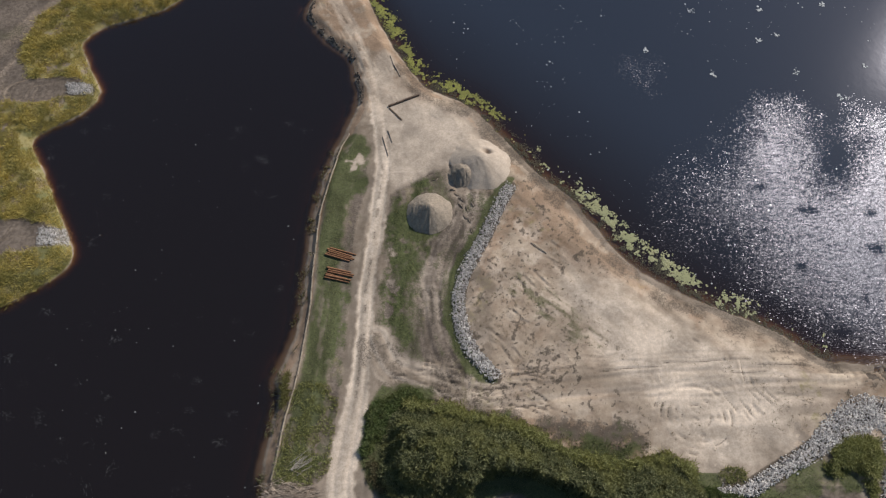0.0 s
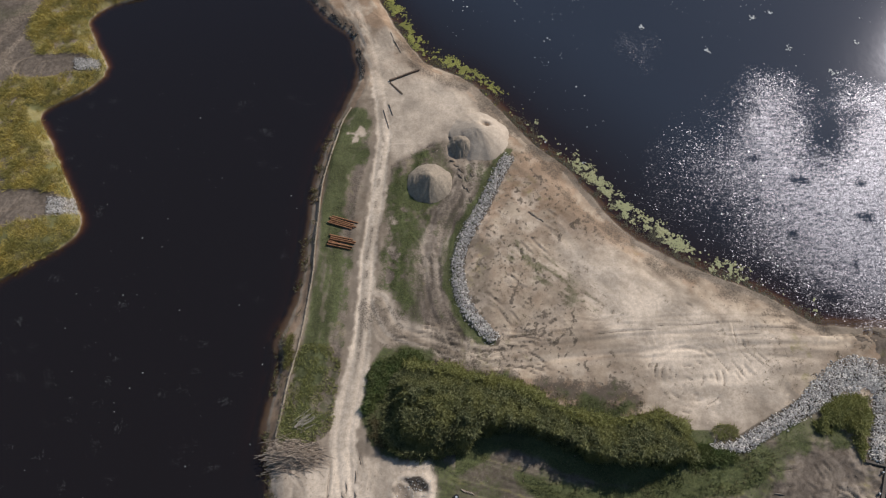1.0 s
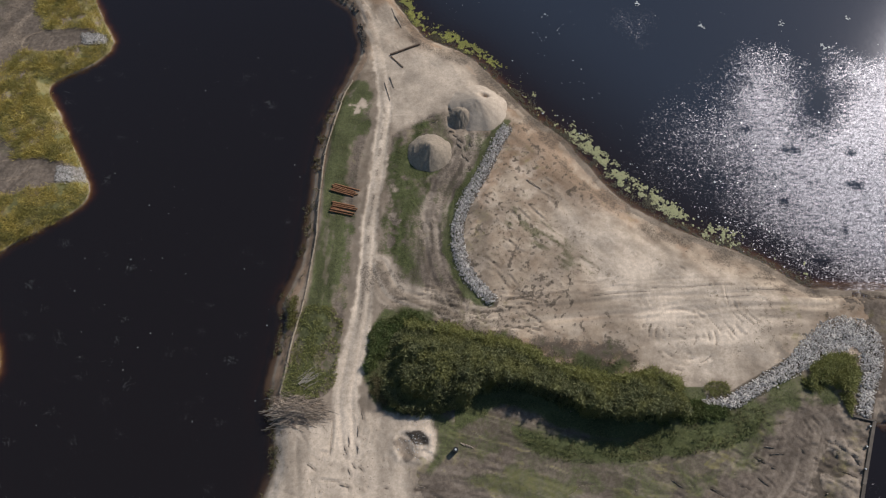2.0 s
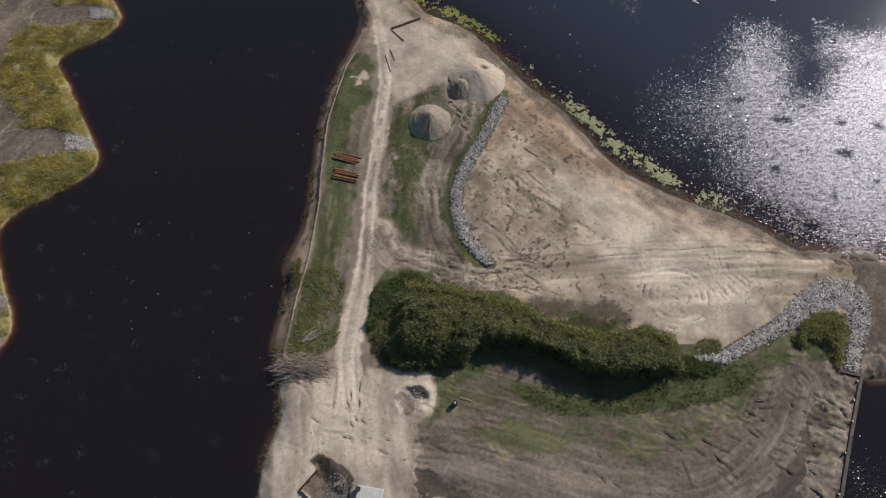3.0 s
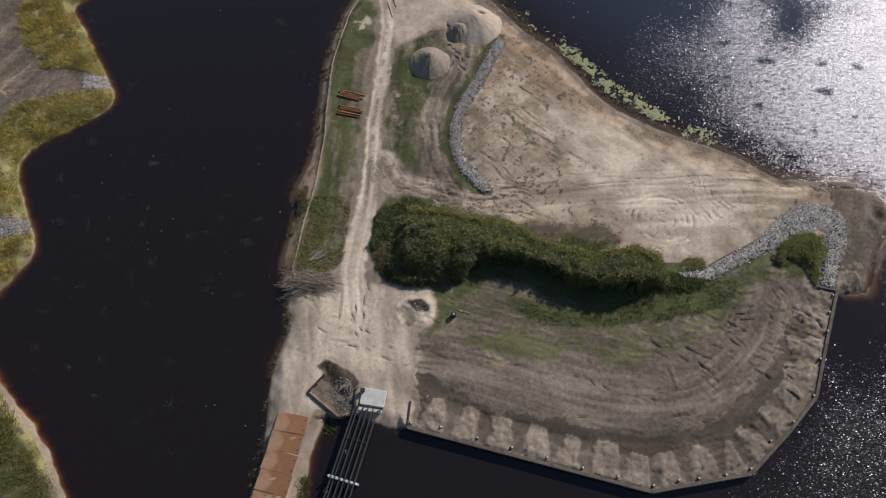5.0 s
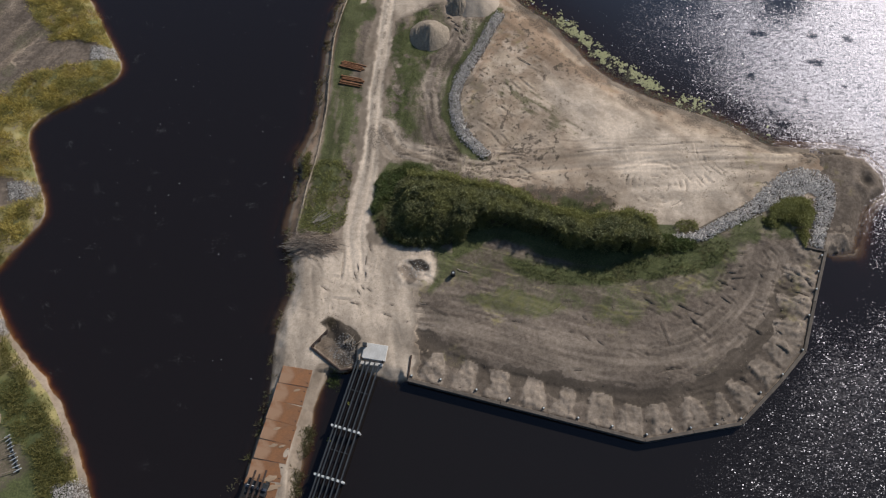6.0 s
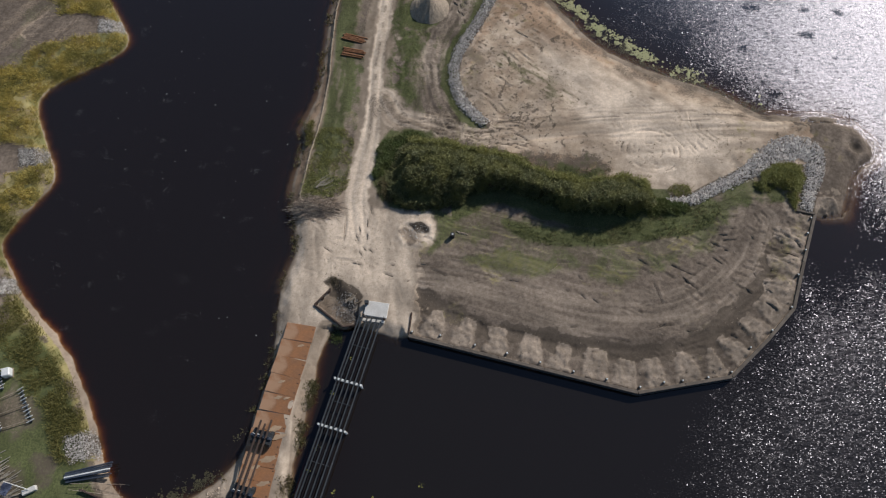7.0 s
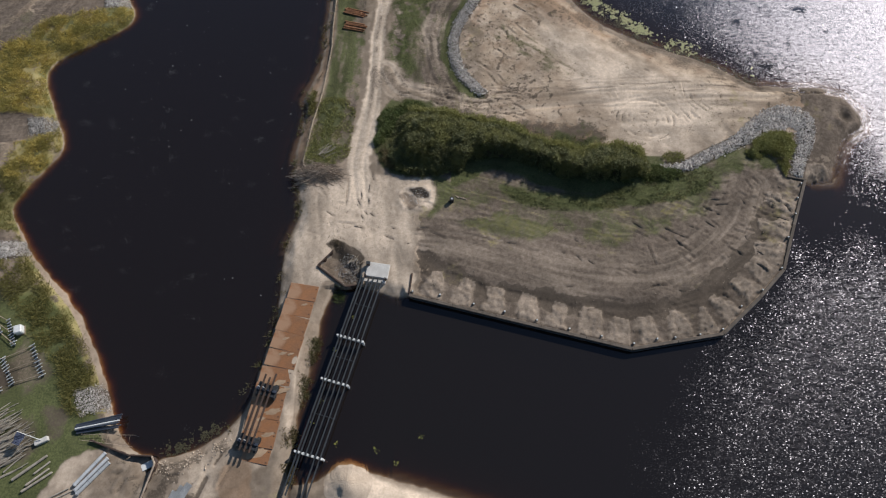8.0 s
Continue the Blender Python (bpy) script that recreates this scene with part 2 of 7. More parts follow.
TURF_LEAF = leaf_material("turf_blade", (0.075, 0.09, 0.032), (0.16, 0.165, 0.07), (0.16, 0.145, 0.065))
DIM_LEAF = plain("grey_floating_leaf", (0.20, 0.20, 0.19), (0.14, 0.14, 0.135), 2.0, 0.6)
WET_WOOD = plain("wet_brown_boards", (0.15, 0.10, 0.07), (0.09, 0.062, 0.045), 2.0, 0.8)
SOIL = plain("turned_soil", (0.31, 0.245, 0.185), (0.23, 0.18, 0.135), 3.0, 0.95, spread=0.3)
STALK = plain("dry_stalk", (0.13, 0.10, 0.06), (0.09, 0.07, 0.045), 2.0, 0.9)


# ---- arithmetic of the plan ----
rng = np.random.default_rng(7)
LATTICE = rng.random((256, 256)).astype(np.float32)


def smooth(v, lo=0.0, hi=1.0):
    v = np.clip((v - lo) / (hi - lo), 0, 1)
    return v * v * (3 - 2 * v)


def value_noise(x, y):
    i, j = np.floor(x).astype(int), np.floor(y).astype(int)
    u, v = smooth(x - i), smooth(y - j)
    a, b, c, d = (LATTICE[(i + p) & 255, (j + q) & 255] for p, q in ((0, 0), (1, 0), (0, 1), (1, 1)))
    return (a * (1 - u) + b * u) * (1 - v) + (c * (1 - u) + d * u) * v


def fbm(x, y, size, octaves=4, shift=0.0):
    """Noise of about 0 to 1, mean 0.5, with features of that size in metres."""
    total, weight, s = 0, 0, 1.0
    for k in range(octaves):
        px, py = 0.8 * x + 0.6 * y, 0.8 * y - 0.6 * x
        total = total + s * value_noise(px / size * 2**k + 17.3 * k + shift, py / size * 2**k + 5.1 * k + shift)
        weight, s = weight + s, s * 0.55
    return total / weight


def curve_through(points, closed=False, step=1.0):
    """A smooth line through the points, as an array of places about a step apart."""
    p = np.array(points, float)
    n = len(p)
    out = []
    for i in range(n if closed else n - 1):
        a, b = p[i], p[(i + 1) % n]
        before = p[(i - 1) % n] if closed or i else 2 * a - b
        after = p[(i + 2) % n] if closed or i < n - 2 else 2 * b - a
        k = max(1, int(np.hypot(*(b - a)) / step))
        for t in np.arange(k) / k:
            out.append(0.5 * (2 * a + (b - before) * t + (2 * before - 5 * a + 4 * b - after) * t**2 + (3 * a - before - 3 * b + after) * t**3))
    if not closed:
        out.append(p[-1])
    return np.array(out)


def along(x, y, line):
    """Distance from an open line, signed to its left, and the length along it."""
    best, side, run = np.full(x.shape, 1e9, np.float32), np.zeros(x.shape, np.float32), np.zeros(x.shape, np.float32)
    length = 0.0
    for a, b in zip(line[:-1], line[1:]):
        d = b - a
        size = float(np.hypot(*d)) + 1e-9
        t = np.clip(((x - a[0]) * d[0] + (y - a[1]) * d[1]) / size**2, 0, 1)
        ex, ey = x - a[0] - t * d[0], y - a[1] - t * d[1]
        gap = ex * ex + ey * ey
        near = gap < best
        best = np.where(near, gap, best)
        side = np.where(near, np.sign(d[0] * ey - d[1] * ex), side)
        run = np.where(near, length + t * size, run)
        length += size
    return np.sqrt(best), side, run


def inside(x, y, ring):
    """Distance to the edge of a closed ring: positive within, negative outside."""
    odd = np.zeros(x.shape, bool)
    best = np.full(x.shape, 1e9, np.float32)
    for a, b in zip(ring, np.roll(ring, -1, 0)):
        d = b - a
        t = np.clip(((x - a[0]) * d[0] + (y - a[1]) * d[1]) / (d @ d + 1e-9), 0, 1)
        best = np.minimum(best, (x - a[0] - t * d[0]) ** 2 + (y - a[1] - t * d[1]) ** 2)
        if abs(d[1]) > 1e-9:
            odd ^= ((a[1] > y) != (b[1] > y)) & (x < d[0] * (y - a[1]) / d[1] + a[0])
    return np.where(odd, 1, -1) * np.sqrt(best)


# ---- the plan, in metres ----
WEST_SHORE = [(-22.3, 85.6), (-23.1, 82.3), (-21.7, 79.4), (-18.2, 75.4), (-15.2, 72.6), (-14.1, 68.3), (-13.3, 63.8), (-14.9, 57.8),
              (-16.5, 53.7), (-17.8, 48.7), (-18.7, 41.6), (-19.0, 35.4), (-19.2, 28.8), (-19.9, 23.3), (-21.4, 19.5), (-20.9, 16.3),
              (-21.4, 12.5), (-22.0, 8.2), (-21.5, 5.0), (-20.7, 1.5), (-20.5, -2.6), (-21.8, -6.8), (-21.9, -11.1), (-21.8, -16.9),
              (-22.8, -21.5), (-23.5, -25.2), (-24.3, -28.5), (-26.1, -31.4), (-28.2, -33.0), (-30.5, -34.2), (-33.9, -35.1)]
NECK_EAST = [(-18.4, -39.6), (-18.4, -35.6), (-18.3, -33.0), (-17.7, -28.8), (-17.0, -24.5), (-16.3, -20.0), (-15.6, -15.7), (-14.4, -12.6)]
QUAY = [(-4.3, -14.2), (24.8, -21.7), (37.0, -19.7), (42.9, -14.6), (47.0, -10.6), (50.0, -3.8), (53.4, 3.7)]
SPIT = [(55.1, 3.5), (57.8, 3.7), (59.5, 6.1), (61.2, 9.9), (63.2, 12.1), (65.1, 13.0), (66.0, 15.5), (65.2, 18.1), (63.6, 20.1)]
NE_SHORE = [(60.4, 21.1), (55.5, 21.3), (51.1, 21.5), (48.5, 22.5), (46.0, 24.5), (42.7, 26.5), (39.2, 28.0), (35.7, 29.6), (32.2, 31.5),
            (28.6, 33.7), (25.0, 36.6), (23.0, 39.6), (20.9, 42.7), (18.7, 46.3), (14.8, 49.8), (10.8, 54.6), (7.4, 59.0), (4.1, 62.7),
            (0.5, 64.7), (-3.3, 66.9), (-6.3, 71.6), (-8.8, 75.9), (-11.2, 81.2), (-12.9, 85.6)]
WEST_LAND = [(-45.2, 85.6), (-48.7, 82.7), (-53.2, 80.8), (-57.5, 78.9), (-59.9, 75.7), (-58.7, 72.8), (-56.8, 69.4), (-54.7, 65.7),
             (-54.8, 63.8), (-57.0, 61.0), (-60.0, 58.9), (-62.8, 56.4), (-61.4, 53.2), (-58.7, 49.2), (-56.5, 45.3), (-54.3, 41.6),
             (-52.3, 38.0), (-52.0, 35.9), (-53.4, 33.7), (-57.3, 30.7), (-61.5, 27.8), (-63.4, 25.0), (-62.4, 21.0), (-60.0, 16.2),
             (-57.6, 11.4), (-57.8, 8.6), (-60.0, 4.6), (-61.9, 0.5), (-61.6, -1.5), (-59.4, -4.8), (-56.9, -8.0), (-53.3, -11.5),
             (-49.2, -15.6), (-46.2, -19.9), (-43.9, -23.7), (-42.1, -27.4), (-40.7, -30.5), (-39.6, -32.6), (-37.5, -34.1), (-35.3, -34.7)]
SOUTH_BANK = [(-18.1, -39.6), (-17.6, -38.3), (-14.9, -37.9), (-13.3, -36.9), (-12.3, -36.0), (-10.6, -35.9), (-8.2, -36.8), (-5.4, -37.8),
              (-1.4, -38.9), (2.0, -39.8)]
EDGING = [(-14.3, 57.3), (-15.4, 54.9), (-16.3, 50.6), (-17.2, 46.3), (-17.7, 43.0), (-17.8, 38.5), (-17.9, 33.4), (-17.8, 29.3), (-18.1, 25.3),
          (-18.4, 21.6), (-18.9, 17.9), (-19.6, 14.4), (-20.0, 11.0), (-20.5, 7.1)]
ROAD = [(-18.9, 86.1), (-14.9, 77.1), (-12.2, 69.9), (-10.5, 63.1), (-9.3, 55.7), (-8.9, 51.6), (-9.2, 46.8), (-9.5, 42.1), (-9.8, 37.7),
        (-10.3, 32.5), (-10.4, 27.7), (-10.5, 23.0), (-10.7, 18.6), (-11.2, 14.4), (-11.8, 10.4), (-12.2, 6.5), (-11.9, 4.0), (-11.3, -0.1)]
ROAD_BRANCH = [(-8.8, 24.6), (-6.8, 20.8), (-3.9, 19.5), (0.4, 17.9), (4.7, 16.8), (9.7, 17.2), (15.4, 17.9), (22.7, 18.6), (29.9, 19.2),
               (37.2, 19.5), (44.5, 19.8), (51.7, 19.9)]
TRACK_INNER = [(1.4, 53.6), (2.3, 49.7), (3.0, 45.8), (1.7, 41.2), (-0.3, 37.7), (-1.5, 32.5), (-1.4, 27.7), (-0.3, 23.0), (2.2, 18.6)]
QUAY_TRACK = [(-3.2, -5.5), (1.6, -5.9), (9.4, -8.1), (17.0, -10.7), (24.6, -12.0), (32.5, -11.2), (38.6, -7.3), (42.6, -2.9), (45.4, 2.7)]
QUAY_DARK = [(-2.7, -8.5), (1.6, -11.5), (6.9, -13.2), (13.7, -14.8), (19.6, -16.0), (26.4, -16.4), (31.7, -15.7), (35.8, -14.0), (40.4, -9.9),
             (44.3, -6.5), (47.7, -0.2)]
GRASS_STRIP = [(-14.8, 56.7), (-12.4, 57.1), (-11.0, 54.4), (-11.1, 50.6), (-11.2, 45.8), (-12.2, 41.2), (-12.5, 35.1), (-12.6, 27.7),
               (-12.7, 21.6), (-12.9, 15.8), (-13.6, 10.4), (-14.1, 7.1), (-16.1, 6.4), (-20.0, 6.4), (-19.6, 10.4), (-19.1, 14.4),
               (-18.2, 20.1), (-17.7, 24.6), (-17.4, 30.9), (-17.4, 36.8), (-17.3, 43.0), (-16.6, 49.7), (-15.7, 54.1)]
GRASS_MID = [(-7.7, 46.3), (-5.3, 48.2), (-1.2, 50.6), (0.5, 49.7), (1.3, 45.8), (2.5, 46.3), (7.1, 47.2), (7.9, 45.8), (5.3, 39.4), (2.4, 35.1),
             (1.2, 29.3), (2.1, 24.6), (3.7, 20.8), (6.1, 17.9), (3.3, 18.6), (0.4, 21.6), (-3.2, 20.8), (-6.9, 23.0), (-8.4, 27.7),
             (-8.2, 35.1), (-7.9, 41.2)]
MID_GREEN = [(-7.9, 41.2), (-6.4, 46.2), (-3.2, 48.6), (-1.2, 47.6), (0.6, 45.6), (1.8, 41.2), (0.9, 37.7), (0.0, 34.2), (-1.4, 30.9), (-2.9, 25.2), (-7.0, 24.0), (-8.5, 27.7),
             (-8.3, 35.1)]
MID_BARE = [(0.5, 41.2), (-1.1, 37.7), (-3.0, 35.1), (-4.3, 30.9), (-4.0, 26.1), (-1.8, 23.0), (0.8, 21.6), (1.2, 27.7), (0.5, 32.5),
            (1.3, 36.8), (2.1, 39.9)]
FIELD_BRIGHT = [(18.3, 32.6), (23.5, 31.4), (28.1, 29.4), (30.5, 27.4), (33.3, 25.0), (37.6, 22.8), (41.6, 22.3), (44.2, 20.2), (48.8, 20.2), (49.5, 17.2), (47.5, 13.3),
                (42.1, 10.9), (35.8, 8.6), (30.2, 9.5), (26.5, 13.7), (24.8, 16.2), (20.8, 20.2), (19.2, 24.4), (16.0, 30.0)]
FIELD_RED = [(10.7, 47.3), (17.3, 46.7), (20.3, 41.4), (24.2, 36.5), (26.7, 34.1), (22.1, 32.8), (17.0, 36.3), (12.7, 38.3), (10.0, 40.2), (6.5, 34.0), (4.2, 28.0), (5.2, 36.8)]
FIELD_RUT = [(28.0, 31.0), (32.0, 29.3), (35.5, 28.6), (39.5, 27.2), (43.2, 25.0), (46.0, 23.2), (42.0, 23.6), (37.0, 25.0), (32.1, 27.2)]
FIELD_GREEN = [(10.3, 35.2), (14.0, 32.8), (16.9, 28.8), (20.3, 25.8), (19.1, 23.4), (15.1, 25.4), (11.6, 28.0), (9.2, 31.7)]
FIELD_DULL = [(5.0, 24.0), (9.0, 30.0), (14.0, 25.0), (19.0, 22.0), (24.0, 17.0), (22.0, 15.5), (14.0, 16.0), (8.0, 17.0)]
SAND_PAD = [(-12.2, 69.9), (-8.7, 73.5), (-3.9, 65.3), (1.4, 63.1), (5.7, 57.8), (9.4, 52.6), (8.0, 48.7), (1.3, 51.6), (-2.0, 50.6), (-5.3, 48.2),
            (-7.4, 47.7), (-8.9, 54.7), (-10.5, 62.0)]
THICKET = [(-7.9, 11.3), (-7.0, 14.4), (-5.0, 16.2), (-1.7, 16.2), (2.9, 15.4), (6.8, 14.8), (11.3, 12.9), (16.5, 10.5), (20.9, 9.3), (24.8, 10.1),
           (27.8, 10.1), (30.5, 8.1), (30.9, 5.8), (29.9, 4.1), (25.4, 3.2), (20.3, 3.7), (16.0, 4.7), (13.0, 6.3), (10.3, 7.2), (7.6, 7.5),
           (5.0, 6.9), (3.0, 5.4), (0.6, 4.3), (-3.1, 4.2), (-6.4, 5.1), (-7.9, 8.0)]
DARK_SLOPE = [(4.5, 15.7), (12.0, 14.9), (16.1, 14.7), (21.2, 14.2), (24.4, 13.1), (25.9, 11.4), (23.8, 9.2), (20.7, 8.2), (16.5, 9.2), (12.6, 11.2), (8.0, 13.0)]
LOOP_BUSH = [(45.5, 8.4), (47.3, 10.7), (49.9, 12.2), (53.4, 12.0), (53.8, 10.3), (52.6, 7.5), (50.6, 4.2), (49.9, 5.9), (49.6, 7.9), (47.2, 7.3)]
TUFT = [(32.8, 7.7), (34.7, 8.9), (36.8, 8.1), (36.3, 6.9), (33.6, 6.7)]
RIPRAP_CURVE = [(9.8, 47.7), (7.8, 44.0), (6.1, 39.9), (4.2, 36.4), (2.8, 33.4), (2.1, 30.1), (2.3, 26.9), (3.2, 23.8), (4.8, 21.6), (6.6, 19.5)]
RIPRAP_LOOP = [(33.0, 5.9), (36.1, 6.0), (39.4, 7.7), (43.6, 9.8), (48.0, 12.5), (51.7, 14.7), (54.2, 15.3), (55.6, 14.1), (55.4, 11.7),
               (53.8, 8.1), (52.4, 4.6)]
GREEN_LAWN = [(1.3, 4.7), (5.7, 5.4), (12.2, 2.8), (20.1, 1.7), (29.1, 3.9), (38.3, 5.8), (39.8, 2.8), (37.7, -0.9), (30.7, -4.4), (23.2, -7.8),
              (19.4, -4.4), (10.9, -6.4), (4.7, -5.7), (3.4, -3.0), (8.4, -0.9), (-0.2, -0.8), (-0.9, 1.3)]
SHORE_GREEN = [(8.6, 2.8), (14.3, 2.0), (21.5, 1.7), (29.8, 3.5), (39.0, 5.8), (40.2, 4.2), (37.4, 1.3), (29.9, -0.5), (21.2, -1.2), (12.7, -0.9)]
YARD_SAND = [(-20.8, 2.8), (-16.2, 3.4), (-13.4, 5.1), (-10.5, 5.2), (-6.0, 3.9), (-1.3, 3.5), (-1.2, -0.8), (-4.4, -1.6), (-3.3, -5.7),
             (-3.9, -9.4), (-4.5, -14.0), (-9.0, -14.0), (-14.0, -13.0), (-16.0, -17.0), (-18.2, -30.0), (-24.0, -38.0), (-30.0, -38.0),
             (-22.0, -20.0), (-22.0, -10.3), (-20.5, -4.3)]
GLINT = [(52.2, 61.0), (54.2, 57.0), (55.0, 50.5), (57.6, 47.5), (61.2, 48.5), (64.5, 51.5), (68.5, 56.5), (72.0, 60.0), (130.0, 62.0), (130.0, 2.0), (70.0, 3.0), (66.1, 12.0),
         (63.8, 20.6), (56.9, 22.0), (51.0, 25.0), (45.9, 28.6), (41.7, 33.0), (38.1, 37.2), (34.5, 39.6), (32.3, 42.5), (35.0, 47.8), (40.2, 51.2), (46.0, 56.5)]
STILL_SPOTS = [(53.0, 44.1, 1.5), (61.4, 38.1, 1.2), (50.1, 35.0, 1.0), (53.0, 26.0, 1.1), (54.5, 38.4, 0.7), (61.7, 44.0, 1.1), (47.0, 48.2, 1.1), (67.7, 42.9, 0.9), (57.6, 30.5, 0.7),
               (46.0, 41.0, 0.6), (64.5, 33.0, 0.8)]
ROUGH = [(50.0, -5.7), (53.1, -7.9), (57.6, -5.7), (62.7, -7.0), (120.4, -6.2), (120.0, -90.0), (10.0, -90.0), (25.1, -37.7), (32.4, -26.8),
         (38.0, -20.1), (43.3, -14.6), (47.2, -10.8)]
CALM_FILM = [(27.9, 71.8), (31.3, 73.0), (34.5, 69.4), (33.0, 65.4), (29.6, 67.1)]
PADS = [(-12.1, 85.6), (-9.0, 80.4), (-7.0, 75.4), (-3.1, 69.4), (1.4, 66.6), (5.9, 62.7), (9.3, 58.9), (13.4, 54.7), (15.3, 51.1), (21.2, 46.3),
        (24.1, 42.1), (27.6, 38.0), (31.3, 35.9), (33.9, 32.9), (37.4, 30.4), (42.3, 28.4), (46.8, 24.8), (50.7, 24.0)]
LEAF_RAFTS = [(54.1, 83.2), (56.0, 77.6), (52.8, 76.4), (57.4, 69.7), (63.3, 64.7), (67.1, 59.2), (33.5, 74.4), (42.4, 83.0), (65.4, 84.5), (68.8, 70.9), (43.8, 69.2)]
CELLAR = [(-16.9, -9.9), (-14.9, -7.6), (-15.2, -6.5), (-13.7, -6.1), (-12.3, -7.5), (-10.9, -9.0), (-10.9, -12.1), (-12.9, -13.0)]

island = np.concatenate([curve_through(WEST_SHORE), [(-60.0, -60.0), (-60.0, -300.0), (-19.0, -300.0), (-18.6, -60.0)], curve_through(NECK_EAST),
                         [(-12.9, -13.2), (-11.0, -12.6), (-8.5, -13.4), (-6.5, -14.2)], QUAY, curve_through(SPIT), curve_through(NE_SHORE),
                         [(-15.0, 92.0), (-20.0, 120.0), (-40.0, 260.0), (-60.0, 260.0), (-30.0, 110.0), (-24.0, 92.0)]])
west_bank = np.concatenate([[(-38.0, 92.0), (-30.0, 120.0), (-80.0, 260.0), (-900.0, 900.0), (-900.0, -900.0), (-36.0, -900.0), (-36.0, -60.0)],
                            curve_through(WEST_LAND)[::-1]])
south_bank = np.concatenate([curve_through(SOUTH_BANK), [(8.0, -41.5), (25.0, -48.0), (40.0, -70.0), (60.0, -300.0), (-19.0, -300.0), (-19.0, -60.0)]])
quay_line = np.array(QUAY)


# ---- meshes ----
def axis(lo, hi, step, reach):
    """Even steps between lo and hi, then growing ones out to the reach on both sides."""
    mid = np.arange(lo, hi + step / 2, step)
    grow, size, run = [], step, 0.0
    while run < reach:
        size *= 1.45
        run += size
        grow.append(run)
    return np.concatenate([lo - np.array(grow)[::-1], mid, hi + np.array(grow)])


def mesh_of(name, verts, faces, soft=False):
    """A mesh from arrays of places and of faces that all have the same number of corners."""
    me = bpy.data.meshes.new(name)
    verts, faces = np.asarray(verts, np.float32), np.asarray(faces, np.int32)
    me.vertices.add(len(verts))
    me.vertices.foreach_set("co", verts.ravel())
    k = faces.shape[1]
    me.loops.add(faces.size)
    me.loops.foreach_set("vertex_index", faces.ravel())
    me.polygons.add(len(faces))
    me.polygons.foreach_set("loop_start", np.arange(0, faces.size, k, dtype=np.int32))
    me.polygons.foreach_set("use_smooth", np.full(len(faces), soft))
    me.update(calc_edges=True)
    return me


def sheet(name, xs, ys, z, soft=True):
    nx, ny = len(xs), len(ys)
    gx, gy = np.meshgrid(xs, ys)
    i = (np.arange(ny - 1)[:, None] * nx + np.arange(nx - 1)[None]).ravel()
    return mesh_of(name, np.stack([gx.ravel(), gy.ravel(), np.broadcast_to(z, gx.shape).ravel()], -1),
                   np.stack([i, i + 1, i + nx + 1, i + nx], -1), soft)


def thing(name, data, material, label, category, group="", kind=""):
    ob = new(name, data)
    if data and material:
        data.materials.append(material)
    return tagged(ob, label, category, group, kind)


def base(name, place, label, category, group="", turn=0.0):
    """An Empty at a thing's base, which holds its parts."""
    ob = new(name)
    ob.empty_display_size = 0.3
    ob.matrix_basis = pose(*place, 0, 0, turn)
    return tagged(ob, label, category, group)


def part(name, bm, material, parent, label=""):
    me = bpy.data.meshes.new(name)
    bm.to_mesh(me)
    bm.free()
    me.materials.append(material)
    ob = new(name, me)
    ob.parent = parent
    return tagged(ob, label)


def box(size, at=(0, 0, 0), turn=(0, 0, 0), edge=0.02, bm=None):
    """A block with softened edges, its middle at that place."""
    bm = bm or bmesh.new()
    made = bmesh.ops.create_cube(bm, size=1.0, matrix=pose(*at, *turn) @ Matrix.Diagonal((*size, 1)))["verts"]
    if edge:
        edges = list({e for v in made for e in v.link_edges})
        bmesh.ops.bevel(bm, geom=edges, offset=min(edge, 0.3 * min(size)), segments=1, affect="EDGES")
    return bm


def rod(a, b, r, r2=None, n=8, bm=None):
    """A round bar from a to b, with closed ends."""
    bm = bm or bmesh.new()
    a, b = Vector(a), Vector(b)
    m = Matrix.Translation((a + b) / 2) @ (b - a).to_track_quat("Z", "Y").to_matrix().to_4x4()
    bmesh.ops.create_cone(bm, cap_ends=True, segments=n, radius1=r, radius2=r if r2 is None else r2, depth=(b - a).length, matrix=m)
    return bm


# ---- the ground: one sheet from the lake bed to the fields, out to the horizon ----
xs, ys = axis(-70, 72, 0.18, 2500), axis(-42, 87, 0.18, 2500)
GX, GY = (g.astype(np.float32) for g in np.meshgrid(xs, ys))
wobble = 1.0 * (fbm(GX, GY, 2.2, 4) - 0.5)
d_quay, side_quay, run_quay = along(GX, GY, quay_line)
in_island, in_west, in_south = inside(GX, GY, island), inside(GX, GY, west_bank), inside(GX, GY, south_bank)
shore = np.maximum(np.maximum(in_island, in_west), in_south)
far_bank = np.maximum(np.hypot(GX, GY) - 420, -400)
shore = np.where(far_bank > shore, far_bank, shore)
at_quay = d_quay <= np.abs(shore) + 0.25
d_cellar_wall = along(GX, GY, np.array([(-14.6, -12.3), (-12.9, -13.2), (-11.0, -12.6)]))[0]
hard = at_quay | (d_cellar_wall < np.abs(shore) + 0.2)
edge = np.where(hard, shore, shore + 0.7 * wobble)
rise = np.where(hard, smooth(edge, -0.05, 0.12), smooth(edge, -0.3, 1.9 + 3.6 * smooth(GX, -4, 6) * smooth(GY, 19, 23)))
slant = 0.30 + 0.75 * (in_west > in_island) + 0.5 * ((GY < -8) & (GX < -6)) - 0.12 * ((GY > 22) & (GX > -8))
fall = np.where(hard, 2.4, np.clip(-edge, 0, None) * slant + 0.9 * smooth(-edge, 0.7, 2.2))
